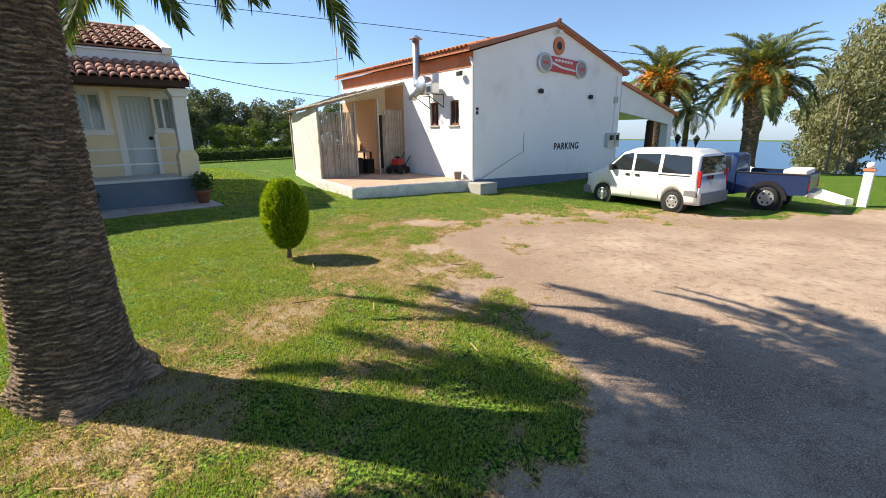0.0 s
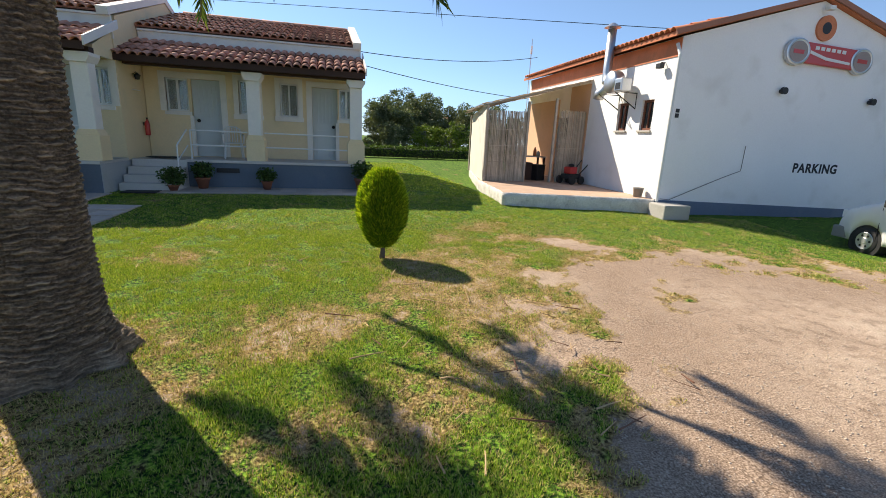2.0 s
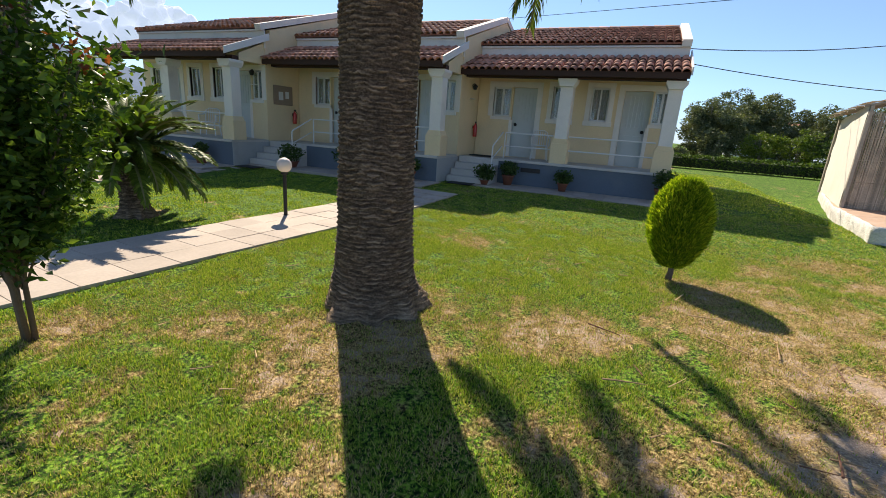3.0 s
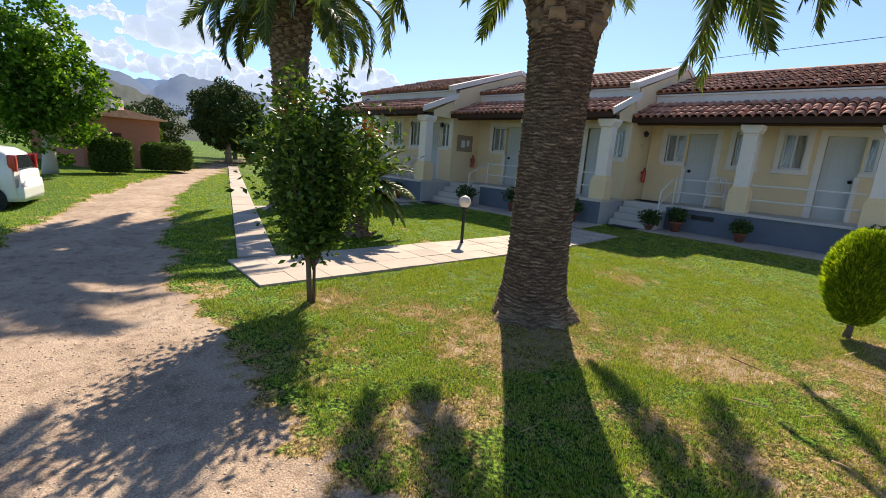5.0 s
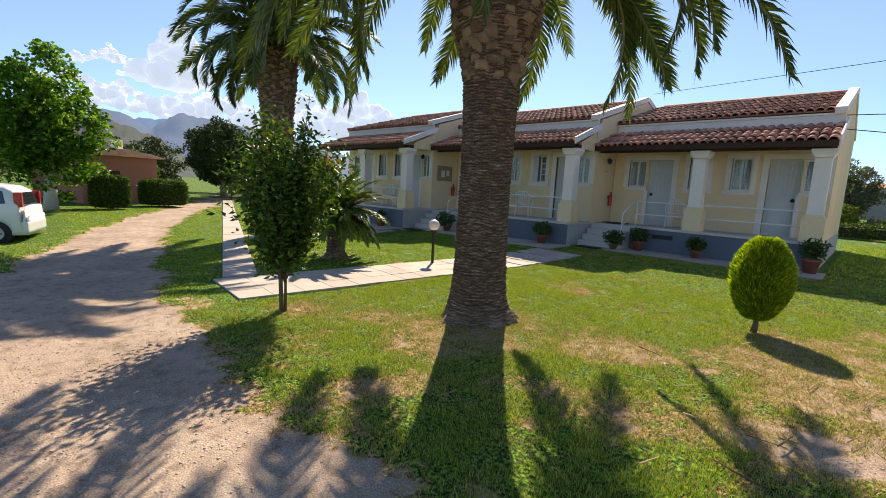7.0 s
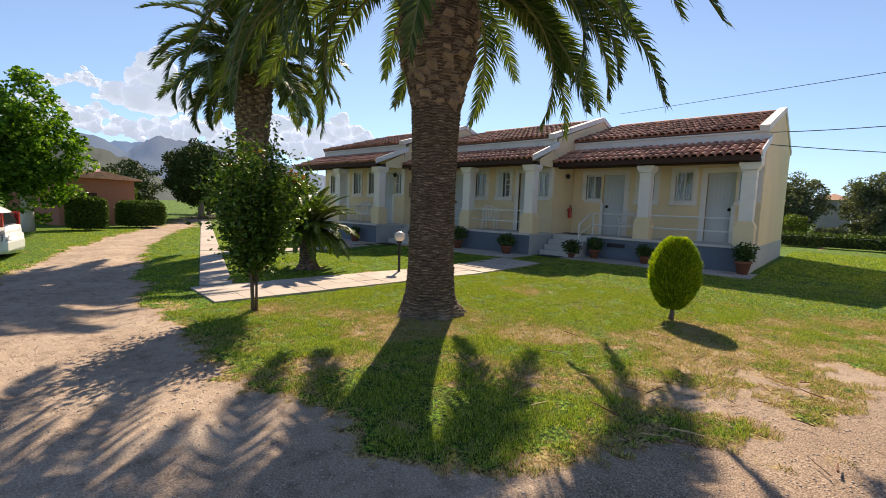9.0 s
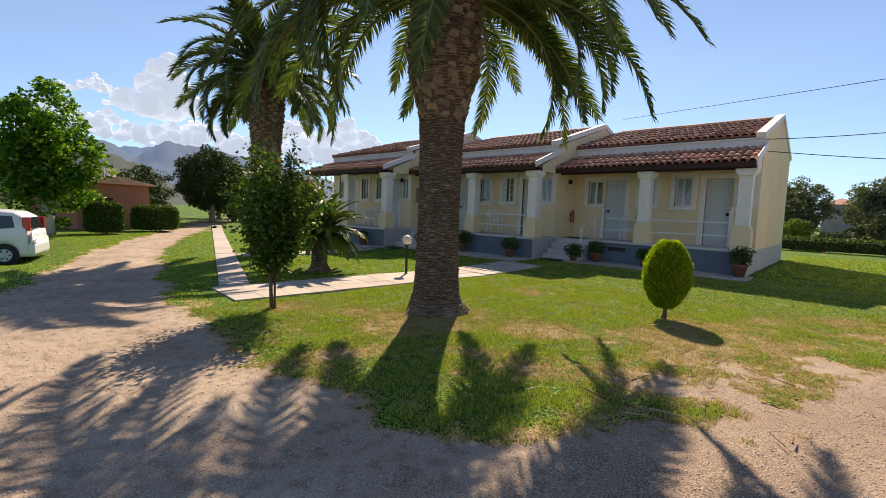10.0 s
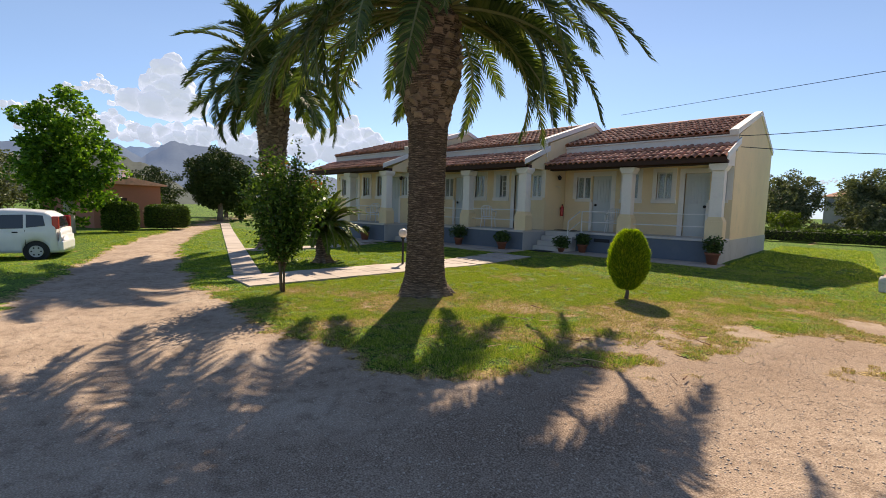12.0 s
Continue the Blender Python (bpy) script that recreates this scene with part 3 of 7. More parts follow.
    part("wall_base", bm, PALEBASE, h, "pale grey base of the end wall")
    bm = B()
    box(bm, 0.001, 0.02, PY - 0.268, 0.0, 0.0, F - 0.072)
    part("plinth_end", bm, PALEBASE, h)
    for cx in (-0.18, -2.83):
        column(h, cx, PY, F, 3.0)
    # steps down at the porch's far end
    for i in range(4):
        bm = B()
        box(bm, left + 0.04, porch_l + 0.0, PY - 0.30 - 0.29 * i, 0.0 if i == 0 else PY - 0.30 - 0.29 * (i - 1), 0.0, F - 0.02 - 0.175 * i, 0.012)
        part("step", bm, STEPSTONE, h, "worn pale stone step")
    # rails
    def rail(a, b, za, zb):
        bm = B()
        tube(bm, [(a, PY, za), (b, PY, zb)], 0.021, 6)
        part("rail", bm, RAIL, h)
    for z in (F + 0.36, F + 0.74):
        rail(-2.62, -0.4, z, z)
        rail(porch_l + 0.05, -3.05, z, z)
    bm = B()
    tube(bm, [(porch_l + 0.05, PY, F), (porch_l + 0.05, PY, F + 0.74)], 0.02, 6)
    part("rail_post", bm, RAIL, h)
    bm = B()
    tube(bm, [(porch_l - 0.03, PY, F + 0.74), (porch_l - 0.03, PY - 0.85, F + 0.38), (porch_l - 0.03, PY - 0.88, F + 0.33), (porch_l - 0.03, PY - 0.88, F - 0.45)], 0.02, 6)
    tube(bm, [(porch_l - 0.03, PY, F + 0.34), (porch_l - 0.03, PY - 0.88, F + 0.0)], 0.015, 6)
    part("stair_rail", bm, RAIL, h, "white painted stair handrail")
    # porch roof: beams, fascia, tiles
    ez, ey = 3.16, PY - 0.42
    bm = B()
    box(bm, left + 0.02, 0.02, PY - 0.11, PY + 0.11, 3.0, 3.12)
    part("porch_beam", bm, DARKWOOD, h, "dark stained porch beam")
    bm = B()
    box(bm, left - 0.1, 0.06, ey - 0.01, ey + 0.05, ez - 0.13, ez - 0.03)
    part("fascia", bm, DARKWOOD, h, "dark stained eave board")
    for i in range(int(W / 0.55) + 1):
        bm = B()
        x = left + 0.08 + i * 0.55
        prism(bm, [(ey + 0.05, ez - 0.14), (-0.05, 3.74 - 0.05), (-0.05, 3.74), (ey + 0.05, ez - 0.055)], x - 0.035, x + 0.035, "x")
        part("rafter", bm, DARKWOOD, h)
    tile_roof(h, left - 0.12, 0.06, ey, ez, -0.02, 3.74, TILE_MESH, rng, DARKWOOD)
    bm = B()
    prism(bm, [(ey - 0.02, ez - 0.06), (0.1, 3.74), (0.1, 3.94), (ey - 0.02, ez + 0.13)], 0.062, 0.10, "x", 0.006)
    part("barge_board", bm, WHITEWOOD, h, "white sloping barge board")
    bm = B()
    prism(bm, [(PY + 0.17, 3.02), (0.0, 3.02), (0.0, 3.66), (PY + 0.17, ez + 0.05)], -0.14, -0.02, "x")
    part("porch_gable", bm, WHITE if board else YELLOW, h)
    # main roof
    tile_roof(h, left - 0.02, -0.19, -0.10, TOP + 0.16, RY, RZ + 0.02, TILE_TOP_MESH, rng, RIM, row=0.38)
    bm = B()
    prism(bm, [(RY, RZ - 0.05), (BY + 0.25, BZ - 0.1), (BY + 0.25, BZ), (RY, RZ + 0.05)], left - 0.02, -0.19, "x")
    part("back_roof", bm, RIM, h)
    ridge_row(h, left + 0.1, -0.1, RY, RZ + 0.06, TILE_TOP_MESH, rng)
    # doors, side lights, windows
    for (a, b), (s0, s1), kr in ((d1, sw1, True), (d2, sw2, False)):
        panel_door(h, a, b, F, dz, kr)
        lo, hi = min(a, s0), max(b, s1)
        bm = B()
        t = 0.16
        box(bm, lo - t, lo, -0.02, 0.08, F if lo == a else 1.98, dz + t)
        box(bm, hi, hi + t, -0.02, 0.08, F if hi == b else 1.98, dz + t)
        box(bm, lo, hi, -0.02, 0.08, dz, dz + t)
        box(bm, s0 - 0.06, s1 + 0.06, -0.04, 0.05, 1.88, 1.975, 0.006)
        jx = s0 - 0.10 if s0 > a else s1
        box(bm, jx, jx + 0.10, -0.02, 0.05, F, 1.875)
        part("door_surround", bm, WHITE, h, "white rendered door surround")
        bm = B()
        m = (s0 + s1) / 2
        for p in ((s0, s0 + 0.045), (m - 0.03, m + 0.03), (s1 - 0.045, s1)):
            box(bm, p[0], p[1], 0.06, 0.11, 1.98, dz)
        box(bm, s0, s1, 0.062, 0.108, dz - 0.05, dz)
        box(bm, s0, s1, 0.062, 0.108, 1.98, 2.03)
        light = part("side_window", bm, WHITEWOOD, h, "white framed side window")
        for p in ((s0 + 0.045, m - 0.03), (m + 0.03, s1 - 0.045)):
            bm = B()
            box(bm, p[0], p[1], 0.08, 0.087, 2.03, dz - 0.05)
            part("pane", bm, PANE, light)
        bm = B()
        n = 18
        ws = [(s0 + (s1 - s0) * i / n, 0.18 + 0.02 * math.sin(i * 1.8)) for i in range(n + 1)]
        lo_, hi_ = [bm.verts.new((*p, 1.98)) for p in ws], [bm.verts.new((*p, dz)) for p in ws]
        for i in range(n):
            bm.faces.new((lo_[i], lo_[i + 1], hi_[i + 1], hi_[i]))
        part("curtain", bm, CURTAIN, light, smooth=True)
    for a, b in (w1, w2):
        framed_window(h, a, b, *wz, shutters=lattice and (a, b) == w1)
    return h


U1 = bungalow(2.78, 14.28, 0.13, 5.80, "end bungalow, cream-yellow walls, white columns, clay-tiled porch roof", False, True)
U2 = bungalow(-3.04, 12.78, 0.13, 6.02, "middle bungalow, cream-yellow walls, tiled porch, stepped forward", True, False)
U3 = bungalow(-9.08, 11.32, 0.13, 5.8, "far bungalow, cream-yellow walls, tiled porch, beside the cycad", False, False)

# ---- the whitewashed building with the terrace ----
TB = pose(9.9, 9.43, 0.13, 0, 0, -2.4)


def tavern():
    h = thing("tavern", TB, "whitewashed gabled building with orange clay roof and blue-grey base", "building")
    W, L, EL, AX, AZ, ER = 8.0, 9.2, 4.14, 3.72, 5.24, 3.98
    bm = B()
    prism(bm, [(0, 0.33), (W, 0.12), (W, ER), (AX, AZ), (0, EL)], 0.0, 0.25, "y")
    part("gable_wall", bm, B_WHITE, h, "white gable wall with a painted word")
    bm = B()
    prism(bm, [(-0.0, -0.35), (W, -0.5), (W, 0.12), (0, 0.33)], -0.012, 0.25, "y")
    part("painted_base", bm, BAND, h, "blue-grey painted base")
    # side wall with two small windows
    wins = [(0.70, 1.18, 2.03, 2.80), (1.78, 2.26, 2.03, 2.78)]
    bm = B()
    holed_wall(bm, 0.25, L, 0.0, EL, wins + [(5.3, 6.1, 0.0, 2.5)], 0.0, 0.25, "x")
    part("side_wall", bm, B_WHITE, h)
    # thin peach panel laid over the side wall inside the shed
    bm = B()
    box(bm, -0.008, 0.0, 3.95, 5.29, 0.33, 3.5)
    box(bm, -0.008, 0.0, 6.11, 9.2, 0.33, 3.15)
    part("inner_panel", bm, surface("peach_panel", (0.66, 0.44, 0.29), 0.9, var=0.1, stain=(0.5, 0.36, 0.26)), h, "peach-coloured panel on the wall inside the shed")
    bm = B()
    box(bm, W - 0.25, W, 0.25, L, -0.4, ER)
    part("far_wall", bm, B_WHITE, h)
    bm = B()
    prism(bm, [(0.25, -0.3), (W - 0.25, -0.3), (W - 0.25, ER), (AX, AZ), (0.25, EL)], L - 0.25, L, "y")
    part("back_wall", bm, B_WHITE, h)
    for a, b, z0, z1 in wins:
        bm = B()
        f = 0.06
        for q in ((a, a + f, z0, z1), (b - f, b, z0, z1), (a + f, b - f, z0, z0 + f), (a + f, b - f, z1 - f, z1), ((a + b) / 2 - 0.02, (a + b) / 2 + 0.02, z0 + f, z1 - f)):
            box(bm, 0.06, 0.12, q[0], q[1], q[2], q[3])
        w = part("window", bm, BROWNWOOD, h, "small brown wooden window")
        bm = B()
        box(bm, 0.09, 0.10, a + f, b - f, z0 + f, z1 - f)
        part("pane", bm, GLASS, w)
        bm = B()
        box(bm, -0.05, 0.06, a - 0.04, b + 0.04, z0 - 0.05, z0, 0.006)
        part("sill", bm, CONCRETE, w)
    bm = B()
    box(bm, 0.10, 0.15, 5.3, 6.1, 0.35, 2.5, 0.006)
    part("side_door", bm, DARKWOOD, h, "dark wooden door")
    # roof: two slopes with a tiled eave
    bm = B()
    prism(bm, [(-0.28, EL - 0.03), (AX, AZ + 0.02), (AX, AZ + 0.12), (-0.28, EL + 0.07)], -0.12, L + 0.1, "y")
    roof = part("roof", bm, TERRA, h, "orange clay roof")
    bm = B()
    prism(bm, [(W + 0.2, ER - 0.06), (AX, AZ + 0.02), (AX, AZ + 0.12), (W + 0.2, ER + 0.04)], -0.12, L + 0.1, "y")
    part("roof_slope", bm, TERRA, roof)
    rng = random.Random(5)
    me = barrel_tile("eave_tile", 0.20, 0.5, TERRA)
    sl = math.degrees(math.atan2(AZ - EL, AX + 0.28))
    for i in range(int((L + 0.1) / 0.2)):
        for j in range(3):
            ob = new("eave_tile", me)
            ob.parent = roof
            ob.matrix_basis = pose(-0.34 + j * 0.44, -0.05 + i * 0.2, EL + 0.075 + j * 0.44 * math.tan(radians(sl)), 0, 0, -90) @ pose(0, 0, 0, sl - 2, 0, 0)
    bm = B()
    for a, b in (((-0.30, EL - 0.02), (AX, AZ + 0.03)), ((AX, AZ + 0.03), (W + 0.22, ER - 0.03))):
        dv = Vector((b[0] - a[0], b[1] - a[1])).normalized()
        nv = Vector((-dv.y, dv.x)) * 0.12
        prism(bm, [a, b, (b[0] + nv.x, b[1] + nv.y), (a[0] + nv.x, a[1] + nv.y)], -0.17, -0.122, "y", 0.006)
    part("verge", bm, RIM, roof, "brown clay verge along the gable")
    bm = B()
    lathe(bm, [(0.06, 0), (0.09, 0.05), (0.07, 0.1), (0.0, 0.12)], 10, (AX, -0.12, AZ + 0.12))
    part("finial", bm, RIM, roof)
    bm = B()
    box(bm, -0.02, 0.0, 0.02, L - 0.2, EL - 0.42, EL - 0.02)
    part("eave_course", bm, TERRA, h, "clay-coloured course under the eave")
    # round opening with clay ring
    bm = B()
    lathe(bm, [(0.13, 0.02), (0.13, -0.05), (0.29, -0.05), (0.29, 0.02)], 32, (3.90, 0.0, 4.64), "y")
    ring = part("oculus", bm, TERRA, h, "round clay-ringed vent")
    bm = B()
    lathe(bm, [(0.0, -0.054), (0.135, -0.054), (0.135, -0.052), (0.0, -0.052)], 24, (3.90, 0.0, 4.64), "y")
    part("vent_hole", bm, DARKMETAL, ring)
    # lean-to porch on the far side
    bm = B()
    prism(bm, [(W, ER - 0.62), (W + 4.6, 2.28), (W + 4.6, 2.46), (W, ER - 0.40)], -0.05, 4.0, "y")
    lean = part("lean_to", bm, B_WHITE, h, "white lean-to porch with tiled verge")
    bm = B()
    prism(bm, [(W + 0.02, ER - 0.40), (W + 4.8, 2.40), (W + 4.8, 2.52), (W + 0.02, ER - 0.28)], -0.16, 4.1, "y")
    part("lean_to_roof", bm, TERRA, lean)
    bm = B()
    prism(bm, [(W + 0.002, 2.52), (W + 4.5, 1.98), (W + 4.5, 2.30), (W + 0.002, ER - 0.6)], -0.04, 0.06, "y")
    part("lean_to_front", bm, B_WHITE, lean)
    bm = B()
    box(bm, W + 4.1, W + 4.5, -0.05, 0.3, -0.6, 2.1)
    part("lean_to_pillar", bm, B_WHITE, lean)
    bm = B()
    tube(bm, [(W + 3.5, 0.5, -0.6), (W + 3.5, 0.5, 2.2)], [0.2, 0.16], 10)
    part("lean_to_post", bm, DARKWOOD, lean)
    # down-pipe
    bm = B()
    tube(bm, [(-0.05, 0.1, EL - 0.15), (-0.06, -0.05, EL - 0.4), (-0.04, -0.05, 0.3)], 0.04, 10)
    part("down_pipe", bm, WHITEWOOD, h, "white down-pipe")
    bm = B()
    tube(bm, [(W - 0.35, -0.03, ER - 0.1), (W - 0.42, -0.03, 1.3)], 0.015, 6)
    part("conduit", bm, WHITEWOOD, h)
    return h


TV = tavern()


def lettering(text, size, m, material, name):
    cu = bpy.data.curves.new(name, "FONT")
    cu.body, cu.size, cu.extrude, cu.space_character = text, size, 0.002, 1.12
    cu.offset = 0.011
    tmp = bpy.data.objects.new("tmp", cu)
    scene.collection.objects.link(tmp)
    dg = bpy.context.evaluated_depsgraph_get()
    me = bpy.data.meshes.new_from_object(tmp.evaluated_get(dg))
    bpy.data.objects.remove(tmp)
    me.name = name
    me.materials.clear()
    me.materials.append(material)
    ob = new(name, me)
    ob.matrix_basis = m
    return ob


INK = plain("black_wall_paint", (0.03, 0.03, 0.035), 0.8)
word = lettering("PARKING", 0.33, pose(3.92, -0.004, 1.14, 90, 0, 0) @ Matrix.Diagonal((0.98, 1, 1, 1)), INK, "painted_word")
word.parent = TV
tagged(word, "black hand-painted word on white wall")

# ---- paths ----
def slab_path(name, start, direction, length, width, slab, label, seed):
    """A paved path of square slabs with thin joints."""
    d = Vector((*direction, 0)).normalized()
    ang = math.degrees(math.atan2(d.y, d.x))
    gz = ground_z(*start) - 0.014
    p = thing(name, pose(start[0], start[1], gz, 0, 0, ang), label, "path", kind="structure")
    bm = B()
    n = max(2, int(length / 0.8))
    lo, hi = [], []
    for i in range(n + 1):
        x = length * i / n
        w = d * x
        z = ground_z(start[0] + w.x, start[1] + w.y) - 0.014 - gz
        lo.append((x, z))
    for y in (0.0, width):
        hi.append([bm.verts.new((x, y, z + 0.028)) for x, z in lo])
    for i in range(n):
        bm.faces.new((hi[0][i], hi[0][i + 1], hi[1][i + 1], hi[1][i]))
    sides = [[bm.verts.new((x, y, z - 0.08)) for x, z in lo] for y in (0.0, width)]
    for k in (0, 1):
        for i in range(n):
            bm.faces.new((hi[k][i], hi[k][i + 1], sides[k][i + 1], sides[k][i]))
    bmesh.ops.recalc_face_normals(bm, faces=bm.faces)
    part("bed", bm, JOINT, p)
    g = 0.006
    bm = B()
    box(bm, g / 2, slab - g / 2, g / 2, slab - g / 2, 0.0, 0.03, 0.004)
    me = bpy.data.meshes.new("slab")
    bm.to_mesh(me)
    bm.free()
    me.materials.append(PAVE)
    rng = random.Random(seed)
    for i in range(int(length / slab)):
        for j in range(int(width / slab + 0.01)):
            w = d * (i + 0.5) * slab
            ob = new("slab", me)
            ob.parent = p
            ob.matrix_basis = pose(i * slab, j * slab, ground_z(start[0] + w.x, start[1] + w.y) - 0.014 - gz + 0.012 + rng.uniform(-0.002, 0.003), rng.uniform(-0.5, 0.5), rng.uniform(-0.5, 0.5), 0)
    return p


slab_path("path", (-2.62, 1.35), (0.55, 6.0), 8.7, 1.44, 0.48, "pale paved path from the track to the bungalow steps", 3)
slab_path("path", (-3.99, 2.20), (-14.3, 5.05), 24.6, 0.56, 0.56, "pale paved path alongside the track", 4)
slab_path("path", (-8.9, 4.1), (0.06, 1), 5.6, 0.8, 0.4, "pale paved path across the lawn to the middle bungalow", 6)
for i, (x0, y0, n) in enumerate(((2.9, 11.62, 5.8), (-3.0, 10.2, 6.0), (-9.1, 8.75, 5.4))):
    slab_path("pavement", (x0 + 0.1, y0 + 1.2), (-1, 0), n, 1.2, 0.4, "pale paving strip along the bungalow front", 8 + i)


# ---- grass ----
GRASS = leaf_surface("grass_blade", (0.058, 0.128, 0.010), (0.32, 0.48, 0.05), 0.5, 0.42, (0.68, 0.66, 0.20))
STRAW = leaf_surface("dry_grass", (0.27, 0.20, 0.08), (0.54, 0.42, 0.20), 0.7, 0.25)


def on_path(x, y):
    a = (x < -2.60 + (y - 1.35) * 0.092) & (x > -4.08 + (y - 1.35) * 0.092) & (y > 1.3) & (y < 10.0)
    s, c = math.sin(math.atan2(5.05, -14.3)), math.cos(math.atan2(5.05, -14.3))
    u, v = (x + 3.99) * c + (y - 2.20) * s, -(x + 3.99) * s + (y - 2.20) * c
    b = (u > -1.0) & (u < 24.7) & (v > -0.04) & (v < 0.60)
    e = (y > 11.55) & (x < 3.0) & (x > -3.0)
    f = (x < -3.0) & (y > 10.15) & (x > -9.1) | (x <= -9.1) & (y > 8.7)
    g = (x < -8.0) & (x > -9.75) & (y > 4.1) & (y < 9.8)
    t = (x > 6.3) & (y > 9.4 + (9.9 - x) * 0.3)
    return a | b | e | f | g | t


def grass(name, x0, x1, y0, y1, per_m2, height, width, label, seed, dry):
    rng = np.random.default_rng(seed)
    n = int((x1 - x0) * (y1 - y0) * per_m2)
    x, y = rng.uniform(x0, x1, n), rng.uniform(y0, y1, n)
    keep = ~on_path(x, y)
    x, y = x[keep], y[keep]
    gx, gy = np.arange(x0, x1 + 0.2, 0.1), np.arange(y0, y1 + 0.2, 0.1)
    table = np.array([[lawn_at(a, b) for a in gx] for b in gy])
    zt = np.array([[ground_z(a, b) + 0.025 * noise.noise((a * 0.5, b * 0.5, 0.0)) + 0.012 * noise.noise((a * 2.3, b * 2.3, 5.0)) for a in gx] for b in gy])
    i, j = ((x - x0) / 0.1).astype(int), ((y - y0) / 0.1).astype(int)
    k, z = table[j, i], zt[j, i]
    fine = 0.05 if per_m2 > 5000 else 0.1
    fx, fy = np.arange(x0, x1 + 0.2, fine), np.arange(y0, y1 + 0.2, fine)
    tuft = np.array([[0.78 + 1.2 * noise.noise((a * 5.0, b * 5.0, 2.2)) + 0.9 * noise.noise((a * 11.0, b * 11.0, 4.4)) + 0.8 * noise.noise((a * 1.7, b * 1.7, 6.2)) for a in fx] for b in fy])
    clump_ = np.clip(tuft[((y - y0) / fine).astype(int), ((x - x0) / fine).astype(int)], 0.16, 1.0)
    want = (k ** 2.0) * clump_ if not dry else np.clip(np.where(k > 0.16, 1.2 - k, 0.0) * 0.8 + np.where(k > 0.4, 0.75 * (1 - clump_), 0.0) + 0.30 * (k > 0.5), 0, 1)
    keep = rng.random(len(x)) < want
    x, y, z, k = x[keep], y[keep], z[keep], k[keep]
    n = len(x)
    clump_ = clump_[keep]
    h = height * rng.uniform(0.5, 1.3, n) * (0.6 + 0.55 * clump_) * (0.55 + 0.45 * k)
    az = rng.uniform(0, math.tau, n)
    lean = rng.uniform(0.2, 1.3, n) * (1.8 if dry else 1.0)
    sx, sy = np.cos(az) * width, np.sin(az) * width
    dx, dy = -np.sin(az) * lean * h * 0.7, np.cos(az) * lean * h * 0.7
    z = z - 0.012
    v = np.stack([np.stack([x - sx, y - sy, z], 1), np.stack([x + sx, y + sy, z], 1), np.stack([x + dx, y + dy, z + h], 1)], 1).reshape(-1, 3)
    ob = new(name, mesh_from(name, v, np.arange(3 * n).reshape(-1, 3), STRAW if dry else GRASS))
    return tagged(ob, label, "grass", kind="stuff")


grass("grass", -2.4, 5.2, -0.4, 8.0, 15000, 0.034, 0.0036, "short green lawn grass", 1, False)
grass("grass", -2.4, 6.4, -0.4, 8.6, 7500, 0.026, 0.0034, "dry straw-coloured grass in worn patches", 2, True)
grass("grass", -2.4, 12.0, 8.0, 12.0, 900, 0.035, 0.008, "dry grass among the lawn before the bungalow", 12, True)
grass("grass", 5.2, 12.0, 4.0, 9.4, 1300, 0.032, 0.008, "dry grass tufts before the white building", 13, True)
grass("grass", -9.0, -2.4, 0.5, 12.0, 3000, 0.033, 0.008, "short green lawn grass by the paths", 3, False)
grass("grass", -2.4, 9.0, 8.0, 12.0, 3200, 0.033, 0.008, "short green lawn grass before the bungalow", 4, False)
grass("grass", 5.2, 12.0, 4.0, 9.4, 2000, 0.032, 0.008, "thin green grass before the white building", 5, False)
grass("grass", 2.9, 8.0, 12.0, 26.0, 800, 0.045, 0.014, "lawn grass behind the bungalow", 6, False)
grass("grass", -22.0, -8.5, 2.0, 9.0, 900, 0.035, 0.012, "short lawn grass between the track and the far bungalow", 8, False)
grass("grass", -22.0, -6.0, -4.0, 2.5, 1100, 0.035, 0.010, "lawn grass beside the track", 7, False)

# ---- palms ----
FROND = leaf_surface("palm_leaflet", (0.04, 0.075, 0.022), (0.10, 0.155, 0.045), 0.4, 0.4, (0.2, 0.24, 0.08))
# paler copy of FROND for the far palms, sunlight put into its colour
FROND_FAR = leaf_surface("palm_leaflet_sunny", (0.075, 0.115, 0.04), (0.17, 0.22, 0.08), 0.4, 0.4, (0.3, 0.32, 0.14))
RACHIS = surface("palm_rachis", (0.16, 0.17, 0.06), 0.6, var=0.2)
FRUIT = surface("date_stalks", (0.85, 0.33, 0.02), 0.7, var=0.3, fine=60)
BOOT = surface("palm_boot", (0.20, 0.115, 0.065), 0.95, big=6, fine=70, var=0.4, bump=0.6, dist=0.01, per=0.35, stain=(0.09, 0.055, 0.035))
CUT = surface("cut_petiole", (0.23, 0.17, 0.12), 0.95, big=8, fine=80, var=0.35, bump=0.5, per=0.35, stain=(0.16, 0.10, 0.06))


